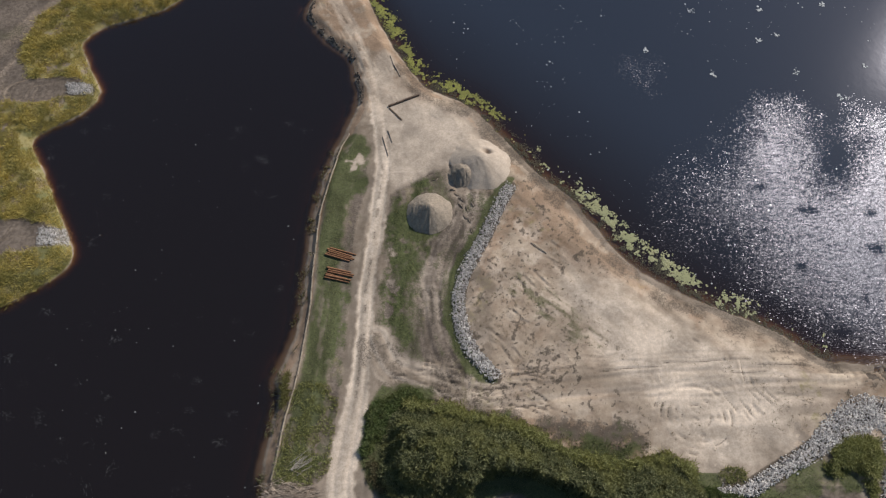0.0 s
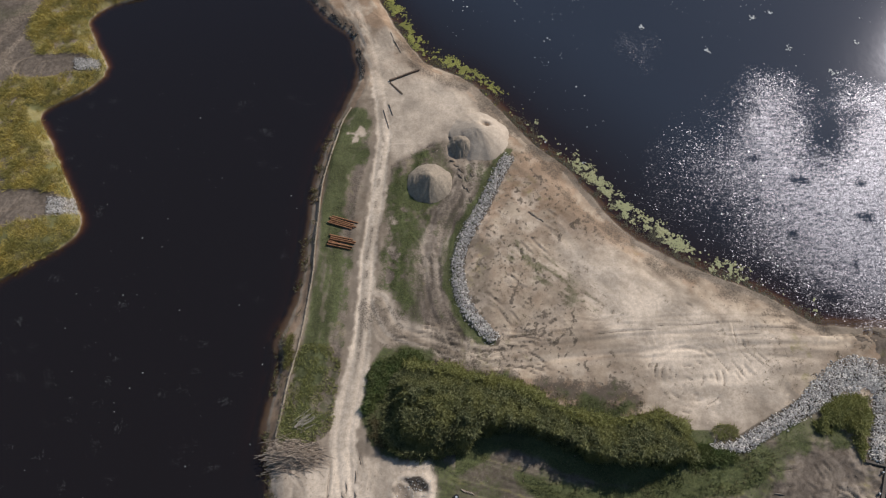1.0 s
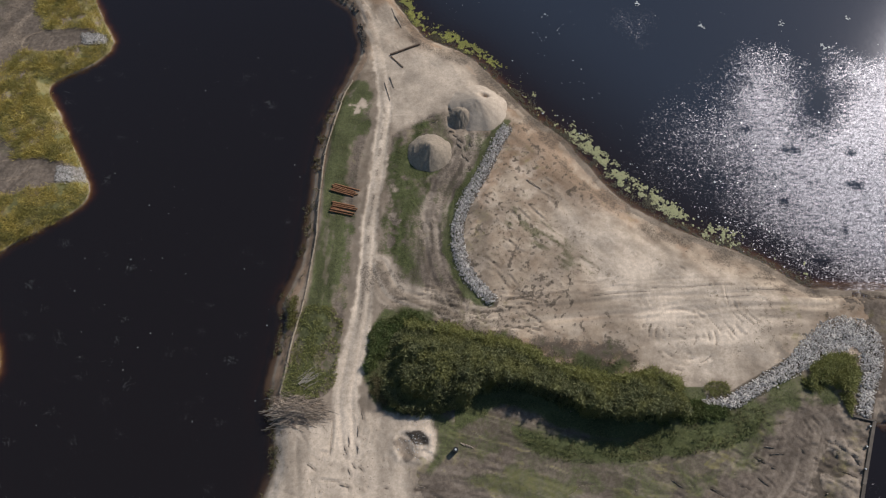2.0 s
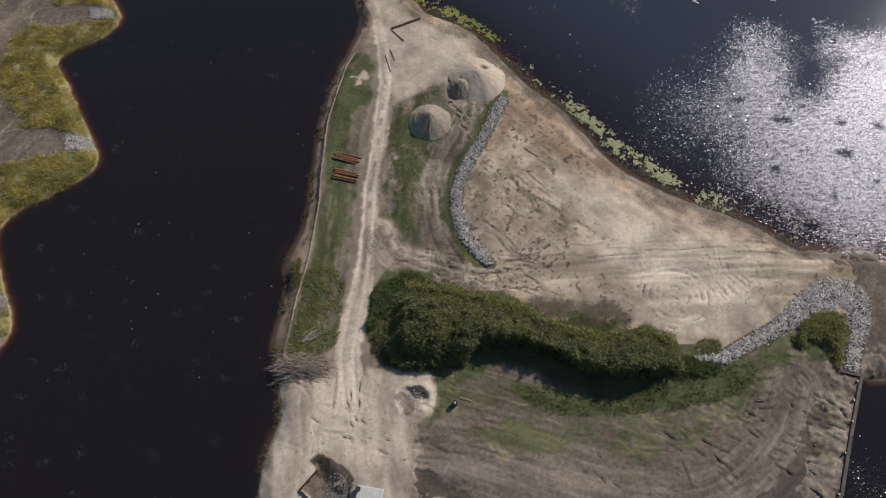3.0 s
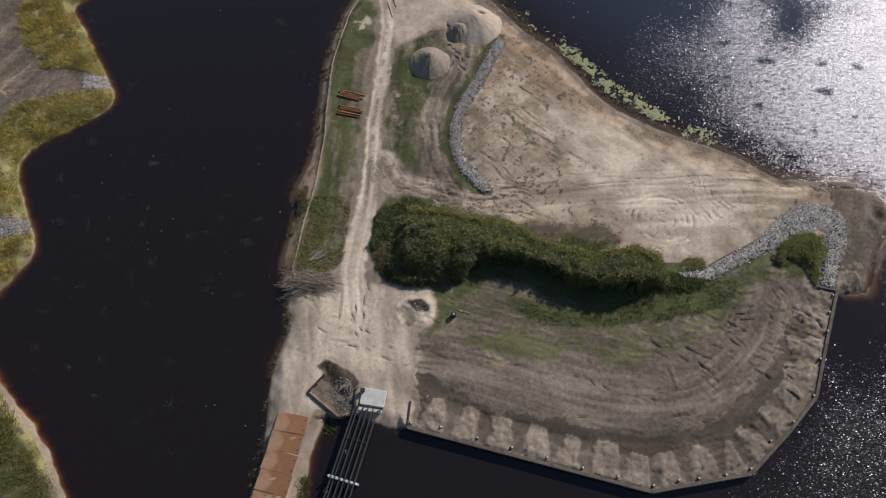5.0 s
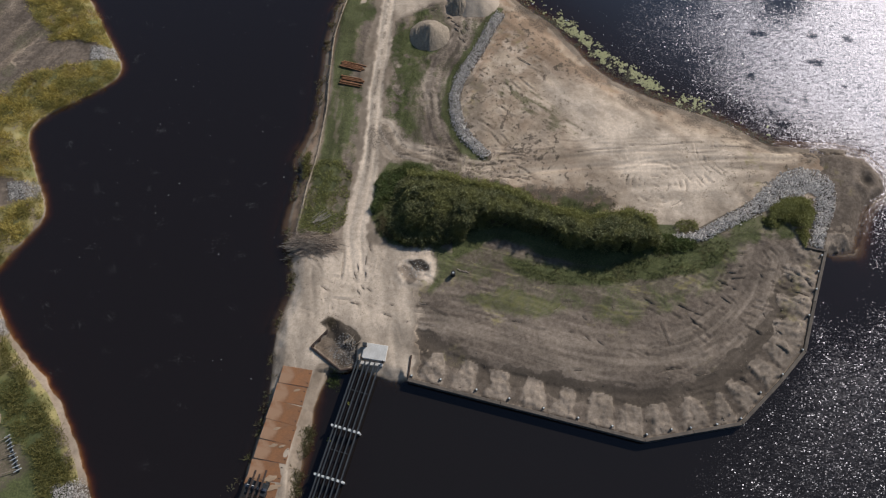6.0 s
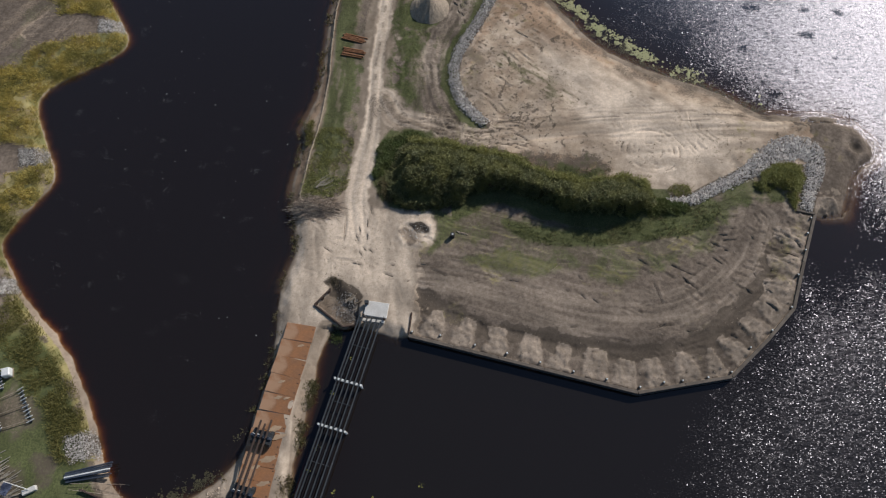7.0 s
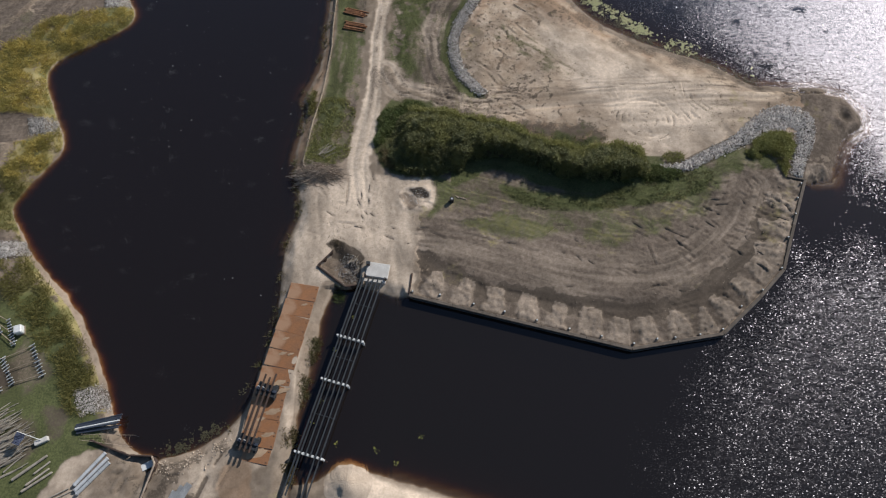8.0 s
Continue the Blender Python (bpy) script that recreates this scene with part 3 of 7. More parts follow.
height = np.where(edge > 0, WATER + 0.02 + 0.78 * rise, WATER - np.minimum(fall, 2.6))
bumpy = smooth(edge, 0.3, 2.5)
height += bumpy * (0.35 * (fbm(GX, GY, 9, 3) - 0.5) + 0.15 * (fbm(GX, GY, 2.6, 3) - 0.5))

grass, straw, dark, pale = (np.zeros(GX.shape, np.float32) for _ in range(4))
red, grey, bed, field = (np.zeros(GX.shape, np.float32) for _ in range(4))
land = smooth(edge, 0.0, 0.6)
bed[:] = 1 - smooth(edge, -0.3, 0.1)
patchy, patchy2, fleck = fbm(GX, GY, 5, 4), fbm(GX, GY, 2.4, 4, 40), fbm(GX, GY, 0.9, 3, 80)


def area(ring, soft=0.8, ragged=1.6):
    """How far a place lies within a ragged-edged area, 0 to 1."""
    return smooth(inside(GX, GY, curve_through(ring, True)) + ragged * (patchy2 - 0.5) * 2, -soft, soft)


def lay(cover, mask, strength=1.0):
    cover[:] = np.maximum(cover, strength * mask)


def wipe(mask, *covers):
    for cover in covers:
        cover *= 1 - mask


def streaks(line, width, fine=2.2, length=14.0, shift=0.0):
    """Long scratches and wheel marks along a line."""
    d, side, run = along(GX, GY, curve_through(line))
    return d, d * side, run, value_noise(d * side * fine + 31 + shift, run / length + shift) * smooth(width - d, 0, width * 0.4)


# island: shores, strip, road, inner grass
lay(dark, (1 - smooth(edge, 0.6, 1.5)) * land * (GX < 5) * (GX > -26) * 0.30)
lay(red, (1 - smooth(edge, 0.8, 2.0)) * land * (GX < 0) * (GX > -26) * (GY > 4), 0.85)
lay(straw, smooth(patchy, 0.5, 0.68) * (in_island > 0.8), 0.35)
strip = area(GRASS_STRIP, 0.5, 0.5)
d_strip, off_strip, run_strip, mark_strip = streaks(EDGING, 9.0, 1.0, 9.0)
lay(grass, strip * smooth(patchy2 + 0.35 * (fleck - 0.5) + 0.7 * smooth(d_strip, 4.6, 2.0) - 0.22, 0.05, 0.60), 0.92)
lay(dark, strip * smooth(d_strip, 3.0, 4.8) * smooth(fleck + 0.5 * (patchy2 - 0.5), 0.3, 0.65), 0.42)
furrow = value_noise(off_strip * 0.9 + 3, run_strip / 7) * 0.6 + 0.4 * value_noise(off_strip * 2.0, run_strip / 3)
lay(straw, strip * smooth(furrow, 0.5, 0.72), 0.2)
wipe(strip * smooth(furrow + 0.5 * (fleck - 0.5), 0.55, 0.8) * 0.5, grass)
d_road, off_road, run_road, mark_road = streaks(ROAD, 4.5, 1.6, 6.0)
lay(dark, strip * smooth(off_road, 1.2, 2.0) * (1 - smooth(off_road, 2.0, 3.4)) * smooth(GY, 16, 26) * (1 - smooth(GY, 44, 48)), 0.5)
mid = area(MID_GREEN, 0.9, 1.4)
lay(grass, mid * smooth(patchy2 + 0.7 * (fleck - 0.5), 0.12, 0.6), 0.95)
lay(dark, mid * smooth(patchy2 + 0.8 * (fleck - 0.5), 0.5, 0.72), 0.5)
wipe(area(MID_BARE, 0.9, 1.2) * 0.6, grass)
d_in, off_in, run_in, mark_in = streaks(TRACK_INNER, 3.0, 1.4, 8.0)
lay(pale, smooth(mark_in, 0.45, 0.85) * smooth(patchy2, 0.3, 0.6), 0.45)
wipe(smooth(1.6 - d_in, 0, 0.8) * smooth(mark_in, 0.3, 0.6), grass)
height -= 0.10 * np.exp(-(((d_in - 0.95) / 0.28) ** 2)) * smooth(fbm(GX, GY, 3, 2), 0.3, 0.6)
for px, py, pr in ((-7.4, 37.4, 1.1), (-7.0, 32.6, 1.5), (-7.4, 28.3, 1.1), (-13.0, 52.0, 1.5)):
    spot = smooth(1.0 - np.hypot((GX - px) * 1.4, GY - py) / pr + 2.6 * (fleck - 0.5) + 1.2 * (patchy2 - 0.5), 0, 0.7)
    lay(pale, spot, 0.45)
    wipe(spot, grass, dark)

# trodden brown earth between the sand road and the stone band, with rank grass along the stones
d_band = along(GX, GY, curve_through(RIPRAP_CURVE))
lay(dark, smooth(inside(GX, GY, curve_through(GRASS_MID, True)) + 2.0 * (patchy2 - 0.5), -1.5, 0.5) * smooth(patchy2 + 0.5 * (fleck - 0.5), 0.2, 0.65) * (0.4 + 0.9 * value_noise(off_in * 1.5 + 9, run_in / 5.0)), 0.62)
lay(grass, smooth(inside(GX, GY, curve_through(GRASS_MID, True)) + 1.5 * (patchy2 - 0.5), -0.6, 0.8) * smooth(value_noise(off_in * 1.1 + 21, run_in / 6.0) + 0.7 * (fleck - 0.5), 0.35, 0.75), 0.42)
lay(straw, smooth(inside(GX, GY, curve_through(GRASS_MID, True)), -1.5, 0.5) * smooth(patchy, 0.35, 0.6), 0.3)
lay(grass, smooth(2.3 + 1.6 * (patchy2 - 0.5) - d_band[0], 0, 0.7) * (d_band[1] < 0), 0.85)
trodden_mid = smooth(inside(GX, GY, curve_through(GRASS_MID, True)) + 1.2 * (patchy2 - 0.5), -1.0, 0.6)
lay(grey, trodden_mid * (0.45 + 0.35 * value_noise(off_in * 1.3 + 4, run_in / 6.0)), 1.0)
lay(grey, strip * smooth(d_strip, 2.6, 4.6), 0.62)
fringe = area([(-10.4, 13.2), (-9.8, 8.8), (-8.7, 6.4), (-6.6, 4.9), (-4.0, 5.0), (-6.0, 12.0), (-4.0, 17.8), (-7.6, 18.0)], 0.5, 0.9)
lay(grass, fringe, 0.8)
lay(dark, fringe * smooth(patchy2, 0.35, 0.6), 0.7)

# sand road: two wheel tracks with spots of turf between them
wide = smooth(1.2 + 0.9 * (fleck - 0.5) + 0.8 * (patchy2 - 0.5) + 0.65 * smooth(-GY, -26, -8) - d_road, -0.15, 0.4)
wipe(wide, grass, straw, dark)
lay(pale, wide * (0.85 + 0.15 * mark_road))
between = np.exp(-(((off_road + 0.1 + 0.5 * (patchy2 - 0.5)) / 0.42) ** 2)) * smooth(value_noise(run_road / 1.6, off_road * 0.3) + 0.9 * (fleck - 0.5), 0.45, 0.62) * smooth(GY, 10, 18)
pale -= 0.45 * between * pale
lay(dark, between, 0.5)
height -= wide * (0.07 - 0.04 * smooth(GY, 50, 62)) * np.exp(-(((d_road - 0.75) / 0.28) ** 2))

d_br, off_br, run_br, mark_br = streaks(ROAD_BRANCH, 4.5, 1.5, 18.0)
wipe(smooth(2.4 - d_br, 0, 0.8) * 0.9, grass, dark)
lay(pale, smooth(mark_br, 0.42, 0.8) * smooth(3.0 - d_br, 0, 1.5), 0.62)
lay(dark, np.exp(-(((np.abs(off_br - 0.35) - 1.05) / 0.16) ** 2)) * smooth(value_noise(run_br / 3.0, off_br), 0.3, 0.7), 0.35)
height -= 0.09 * np.exp(-(((d_br - 1.0) / 0.3) ** 2))

lay(dark, smooth(3.4 + 2.5 * (patchy2 - 0.5) - d_br, 0, 1.2) * smooth(GX, 16, 4) * smooth(patchy2 + 0.6 * (fleck - 0.5), 0.3, 0.65), 0.5)

# the causeway to the north: brown, driven-over earth
north_end = smooth(GY + 6 * (patchy - 0.5), 58, 66) * (in_island > 0)
pale *= 1 - 0.45 * north_end
lay(field, north_end)
lay(red, north_end * smooth(patchy2, 0.25, 0.6), 0.8)

# the bare triangular field
open_field = (in_island > 1.0) & (GX > 3) & (GY + 9 * (patchy - 0.5) + 5 * (patchy2 - 0.5) + 4 * (fleck - 0.5) > 11)
lay(field, open_field * smooth(GX, 4, 9), 1.0)
lay(red, area(FIELD_RED, 3.0, 3.0), 1.0)
lay(red, open_field * smooth(in_island, 1, 2) * (1 - smooth(in_island, 3, 6)) * smooth(patchy, 0.4, 0.6), 0.6)
bright = area(FIELD_BRIGHT, 2.5, 2.5)
slanted = value_noise((0.62 * GX + 0.78 * GY) / 0.42, (0.78 * GX - 0.62 * GY) / 3.2)
slanted = 0.6 * slanted + 0.4 * value_noise((0.62 * GX + 0.78 * GY) / 0.2, (0.78 * GX - 0.62 * GY) / 1.6)
lay(pale, area(FIELD_BRIGHT, 5.0, 5.0) * (1.05 + 0.36 * (slanted - 0.5)), 1.0)
lay(pale, open_field * smooth(patchy2 + 0.5 * (fleck - 0.5), 0.36, 0.66) * smooth(in_island, 3, 9), 0.62)
lay(straw, open_field * smooth(patchy, 0.45, 0.7) * smooth(GX, 8, 16), 0.22)
rutted = area(FIELD_RUT, 1.2, 1.6)
wipe(rutted * smooth(slanted, 0.35, 0.6) * 0.8, pale)
lay(dark, rutted * smooth(slanted, 0.45, 0.7), 0.5)
greenish = area(FIELD_GREEN, 1.6, 3.2) * open_field
wipe(greenish * smooth(slanted, 0.3, 0.6) * 0.6, pale)
lay(grass, greenish * smooth(slanted + 0.8 * (fleck - 0.5), 0.4, 0.65), 0.55)
dull = area(FIELD_DULL, 2.0, 3.0) * open_field
wipe(dull * 0.5, pale)
lay(grey, dull * smooth(patchy2 + 0.5 * (slanted - 0.5), 0.3, 0.6), 0.45)
mottle = smooth(fleck + 0.5 * (patchy2 - 0.5), 0.55, 0.75) * smooth(patchy, 0.35, 0.6) * (0.35 + 0.65 * np.maximum(red, smooth(GX, 24, 10)))
lay(dark, open_field * mottle * (1 - 0.7 * bright), 0.5)
specks = fbm(GX, GY, 0.55, 2, 87)
lay(dark, open_field * smooth(in_island, 1.5, 3.0) * smooth(specks + 0.35 * (patchy2 - 0.5), 0.60, 0.74) * (1 - 0.75 * bright), 0.62)
tilt = value_noise((GX * 0.7 + GY * 0.7) / 0.7, (GX * 0.7 - GY * 0.7) / 5)
lay(dark, open_field * smooth(tilt, 0.72, 0.95) * smooth(patchy, 0.5, 0.65), 0.4)
wipe(bright * 0.8, dark, straw, grey, red)
for k in range(5):
    ring = np.hypot((GX - 31.5) * 0.85, GY - 14.5)
    arc = np.exp(-(((ring - 1.5 - 0.75 * k) / 0.19) ** 2)) * smooth(value_noise(np.arctan2(GY - 14.5, GX - 31.5) * 2.2 + 9 * k, ring * 0 + k), 0.45, 0.7)
    lay(dark, arc * (GY < 16.5), 0.55)
    height -= 0.10 * arc
corner = area([(42.5, 17.0), (48.5, 20.0), (51.5, 17.5), (48.0, 13.0), (43.5, 11.5)], 1.5, 3.0)
wipe(corner * 0.45, pale)
lay(straw, corner * smooth(patchy2 + 0.6 * (fleck - 0.5), 0.35, 0.65), 0.45)
pad = area(SAND_PAD, 0.8, 1.0)
wipe(pad * (1 - 0.7 * north_end), grass, dark, red, straw)
lay(pale, pad, 0.62)
margin = (GX > -8) * (GY > 20) * (1 - smooth(in_island + 3.0 * (patchy - 0.5), 2.0, 4.5)) * (in_island > 0)
wipe(margin * 0.8, pale)
lay(dark, margin * (0.5 + 0.5 * smooth(patchy2, 0.3, 0.6)), 0.55)
lay(dark, (1 - smooth(edge, 0.5, 1.9)) * land * (GX > -8) * (GY > 20), 0.4)

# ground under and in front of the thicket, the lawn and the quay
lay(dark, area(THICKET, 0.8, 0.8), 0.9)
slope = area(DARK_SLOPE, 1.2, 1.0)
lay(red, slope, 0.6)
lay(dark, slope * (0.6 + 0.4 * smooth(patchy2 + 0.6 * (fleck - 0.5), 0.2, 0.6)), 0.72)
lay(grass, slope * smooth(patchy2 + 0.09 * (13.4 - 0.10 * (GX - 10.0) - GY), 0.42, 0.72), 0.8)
lay(grass, area([(-9.5, 9.5), (-8.9, 15.9), (-6.5, 18.2), (-1.0, 17.6), (-5.5, 12.0)], 0.8, 0.8), 0.9)
south_half = (in_island > 0.3) & (GY < 6.5) & (GX > -3.2 + 4.0 * (patchy2 - 0.5) + 2.5 * (fleck - 0.5))
d_q, off_q, run_q, mark_q = streaks(QUAY_TRACK, 9.0, 1.1, 22.0)
lay(grey, south_half * 1.0, 0.75)
lawn = area(GREEN_LAWN, 1.2, 2.0)
lay(straw, lawn * smooth(mark_q + 0.6 * patchy, 0.3, 0.8), 0.42)
lay(grass, lawn * (0.36 + 0.36 * smooth(patchy2 + 0.6 * (mark_q - 0.4) + 0.7 * (fleck - 0.5), 0.22, 0.7)), 0.85)
border = area([(-1.9, 4.0), (0.8, 4.6), (2.0, 2.0), (0.7, -1.0), (-1.9, -2.3), (-1.0, 0.5), (-0.9, 2.6)], 0.6, 1.0)
lay(grass, border, 0.72)
lay(dark, border * smooth(fleck, 0.4, 0.6), 0.5)
foot = smooth(inside(GX, GY, curve_through(THICKET, True)) + 2.6 + 1.6 * (patchy2 - 0.5), 0, 1.0) * (GX > 1.5) * (GY < 8)
lay(grass, foot, 0.9)
lay(grass, area(SHORE_GREEN, 0.9, 1.0), 0.95)
lay(grass, area([(37.5, 4.8), (42.0, 8.0), (46.5, 10.5), (50.5, 6.0), (47.5, 6.3), (43.5, 5.0), (40.5, 1.5)], 0.8, 1.6) * (0.4 + 0.8 * patchy2), 0.95)
wipe(smooth(3.2 - d_q, 0, 2.0) * smooth(mark_q, 0.2, 0.5), grass, straw)
lay(pale, smooth(mark_q, 0.55, 0.9) * smooth(patchy, 0.4, 0.65) * south_half, 0.16)
lay(straw, south_half * smooth(patchy, 0.42, 0.62) * smooth(mark_q, 0.3, 0.7), 0.3)
d_dark, off_dark, run_dark, mark_dark = streaks(QUAY_DARK, 3.0, 1.2, 5.0)
lay(dark, south_half * smooth(1.8 + 2.2 * (patchy2 - 0.5) + 1.2 * (fleck - 0.5) - d_dark, 0, 0.9), 0.97)
height -= south_half * 0.30 * np.exp(-((d_dark / 1.3) ** 2))
bay = smooth(np.abs((run_quay - 1.0) / 4.25 % 1.0 - 0.45) + 0.5 * (patchy2 - 0.5) + 0.25 * (fleck - 0.5) + 0.04 * (d_quay - 2.0), 0.24, 0.40)
apron = south_half * (d_quay < 4.4 + 1.5 * (patchy - 0.5))
wipe(apron * (1 - bay), dark)
lay(grey, apron * 1.0)
lay(pale, apron * (1 - bay) * smooth(d_quay, 0.2, 0.7) * (0.6 + 0.8 * fleck), 0.27)
lay(dark, apron * bay * smooth(patchy2, 0.3, 0.6), 0.45)
height += apron * 0.14 * (fbm(GX, GY, 0.55, 3, 13) - 0.5)
height += apron * (0.16 * (1 - bay) * smooth(fbm(GX, GY, 0.8, 3, 11), 0.35, 0.7) - 0.08 * bay)
scuff = value_noise((GX + 0.5 * GY) / 1.6, (GY - 0.5 * GX) / 0.45)
lay(dark, south_half * (GX > 30) * smooth(scuff, 0.78, 0.92) * smooth(patchy, 0.48, 0.6), 0.5)
height += south_half * (GX > 30) * 0.10 * (smooth(scuff, 0.5, 0.9) - 0.3)

# sand yard at the crossing, the neck and the south bank
yard = area(YARD_SAND, 0.6, 1.2) * land
wipe(yard, grass, dark, straw, red, grey)
lay(pale, yard * (0.54 + 0.24 * smooth(patchy2, 0.3, 0.6)) * (1 - 0.35 * smooth(-GY, 12, 18)))
lay(dark, yard * smooth(fleck, 0.68, 0.8), 0.4)
wipe(smooth(0.9 - np.abs(in_island - 0.9), 0, 0.5) * (GX < -14) * (GY < -12) * (GX > -18.5), pale)
south_sand = smooth(in_south, 0.0, 0.8) * smooth(GX + 5 * (patchy2 - 0.5), -14, -12.5) * (in_island < 0) * (1 - 0.9 * smooth(in_south + 6 * (patchy - 0.5), 3.5, 6.0))
lay(pale, south_sand)
wipe(south_sand, dark, grass, bed)
height += south_sand * 0.5 * smooth(in_south, 0.2, 3.0) * smooth(GX, -14, -10)
# a shallow scrape with dark wet soil and a pale rim of thrown-up sand
scrape = np.hypot((GX + 3.6) / 2.6, (GY - 0.8) / 2.1) + 0.5 * (patchy2 - 0.5)
lay(pale, smooth(scrape, 1.25, 0.95), 1.0)
height += 0.12 * np.exp(-(((scrape - 0.95) / 0.2) ** 2)) * smooth(patchy2, 0.2, 0.5) - 0.25 * smooth(scrape, 0.9, 0.5)
wet = smooth(inside(GX, GY, np.array([(-4.5, 2.3), (-2.7, 2.5), (-1.5, 1.8), (-1.8, 0.9), (-3.4, 0.8)])) + 0.7 * (fleck - 0.5), -0.1, 0.15)
silt = smooth(inside(GX, GY, np.array([(-6.0, 1.4), (-4.9, 2.0), (-4.2, 1.0), (-3.1, -0.1), (-2.7, -0.7), (-4.1, -1.0), (-5.6, -0.5)])) + 1.3 * (fleck - 0.5), -0.2, 0.3)
wipe(np.maximum(wet, 0.8 * silt), pale)
lay(grey, wet, 0.9)
lay(dark, wet * smooth(fleck + patchy2, 0.9, 1.2), 0.6)
height += 0.45 * smooth(scrape, 1.1, 0.3) * (fbm(GX, GY, 1.1, 3, 31) - 0.42)
lay(grey, silt * smooth(fleck, 0.3, 0.5), 0.7)
lay(straw, smooth(1.2 - np.hypot((GX + 2.3) / 1.6, GY + 1.8) + 1.5 * (fleck - 0.5), 0, 0.5), 0.45)
cellar = smooth(inside(GX, GY, np.array(CELLAR)), -0.05, 0.2)
wipe(cellar, pale, grass)
lay(red, cellar, 0.3)
lay(grey, cellar, 0.5)
lay(dark, cellar * np.maximum(smooth(GY + 0.45 * (GX + 14.0) + 2.0 * (fleck - 0.5), -9.3, -8.2), 0.35 * smooth(fleck, 0.4, 0.6)), 0.95)
lay(grey, cellar * smooth(GX + 1.6 * (fleck - 0.5), -13.6, -12.6) * smooth(GY, -8.6, -9.6))
mud = area([(-15.9, -6.5), (-14.9, -5.7), (-13.2, -5.8), (-11.9, -7.2), (-10.5, -8.6), (-11.2, -9.8), (-13.2, -8.4), (-14.7, -7.6)], 0.35, 0.9)
wipe(mud, pale)
lay(dark, mud, 0.97)
d_open = along(GX, GY, np.array([(-15.2, -6.4), (-13.7, -6.0), (-12.3, -7.4), (-10.8, -8.9)]))[0]
height -= cellar * (0.75 - 0.5 * smooth(np.hypot(GX + 12.0, GY + 9.8), 2.5, 0.5) * fleck) * smooth(d_open, 0.0, 2.4)
height += 0.3 * mud * (fleck - 0.5)

# dark cover under the stone bands: shade in the gaps, painted into the ground
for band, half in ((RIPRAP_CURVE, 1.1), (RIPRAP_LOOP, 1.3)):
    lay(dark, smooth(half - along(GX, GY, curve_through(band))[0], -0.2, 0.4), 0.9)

# spit with its burrow
spit = (in_island > 0) & (GX + 7 * (patchy2 - 0.5) + 4 * (fleck - 0.5) > 55.5) & (GY + 3 * (patchy2 - 0.5) < 20.5)
lay(grey, spit * 1.0, 0.85)
lay(dark, spit * smooth(patchy2 + 0.4 * (fleck - 0.5), 0.45, 0.65), 0.4)
hollow = np.hypot(GX - 62.6, GY - 15.2)
hollow += 1.0 * (patchy2 - 0.5)
height += (0.1 + 1.3 * (patchy - 0.35)) * np.exp(-(((hollow - 1.6) / 0.8) ** 2)) * spit - 0.7 * np.exp(-((hollow / 0.9) ** 2)) * spit
lay(dark, smooth(1.3 - hollow, 0, 0.5), 0.9)
height -= spit * 0.35 * (1 - smooth(in_island, 0.5, 2.5))

# west bank: beach, tall grass along the shore, mown field inland
on_west = smooth(in_west, 0.3, 0.8)
lay(straw, (in_west > 0) * (1 - smooth(in_west, 2.0, 3.0)) * smooth(GY, -12, -4), 0.45)
southward = 1 - smooth(GY, -12, -4)
beach = on_west * (1 - smooth(in_west, 0.4, 0.8)) * southward * (GY > -31)
reach = 5.2 + 3.5 * smooth(GY, 0, 20)
reeds_west = smooth(in_west, -0.2, 0.25) * (1 - beach) * (1 - smooth(in_west + 3.5 * (patchy - 0.5) - reach, -0.8, 0.8)) * smooth(GY, -30.5, -29)
for px, py in ((-57.6, 65.6), (-55.1, 39.6), (-61.0, 13.8), (-59.6, -7.2), (-43.8, -28.0)):
    stony = smooth(2.2 - np.hypot((GX - px) * 0.85, (GY - py) * 1.2), 0, 0.6)
    reeds_west *= 1 - stony
    # gaps between these stones get their shade from dark ground colour too
    lay(dark, stony, 0.9)
mown = smooth(in_west + 2.5 * (patchy - 0.5), 6.0, 9.0) * smooth(GY, -16, -8)
bare = np.zeros(GX.shape, np.float32)
for px, py, sx, sy, slant in ((-63.5, 65.5, 6.0, 2.3, 0.12), (-63.0, 39.3, 7.2, 2.8, 0.1), (-67.5, 13.2, 6.5, 3.0, 0.1), (-65.0, -6.8, 6.0, 2.6, 0.1)):
    bare = np.maximum(bare, smooth(1.15 - np.hypot((GX - px) / sx, (GY - py - slant * (GX - px)) / sy) + 0.5 * (patchy2 - 0.5), 0, 0.25))
reeds_west *= (1 - bare) * (1 - southward * (GY > -31) * (1 - smooth(in_west, 0.4, 0.7)))
lay(straw, reeds_west * smooth(patchy2, 0.2, 0.5), 0.95)
lay(grass, reeds_west * smooth(patchy2, 0.45, 0.65), 0.6)
wipe(np.maximum(beach, bare), straw, grass)
lay(grey, beach, 0.7)
lay(pale, beach * smooth(patchy2, 0.2, 0.6), 0.12)
lay(field, mown, 1.0)
rows_west = value_noise((GX * 0.85 - GY * 0.52) / 1.3, (GX * 0.52 + GY * 0.85) / 16)
lay(straw, mown * smooth(rows_west, 0.4, 0.8) * (1 - bare), 0.30)
lay(grass, mown * smooth(patchy, 0.55, 0.7) * (1 - bare), 0.35)
lay(dark, bare * smooth(scuff, 0.7, 0.9), 0.4)
drawn = value_noise((GY - 0.12 * GX) / 0.5, GX / 4.0) * 0.6 + 0.4 * value_noise((GY - 0.2 * GX) / 0.22, GX / 2.0)
lay(grey, bare * (0.58 + 0.4 * smooth(drawn, 0.25, 0.7)), 1.0)
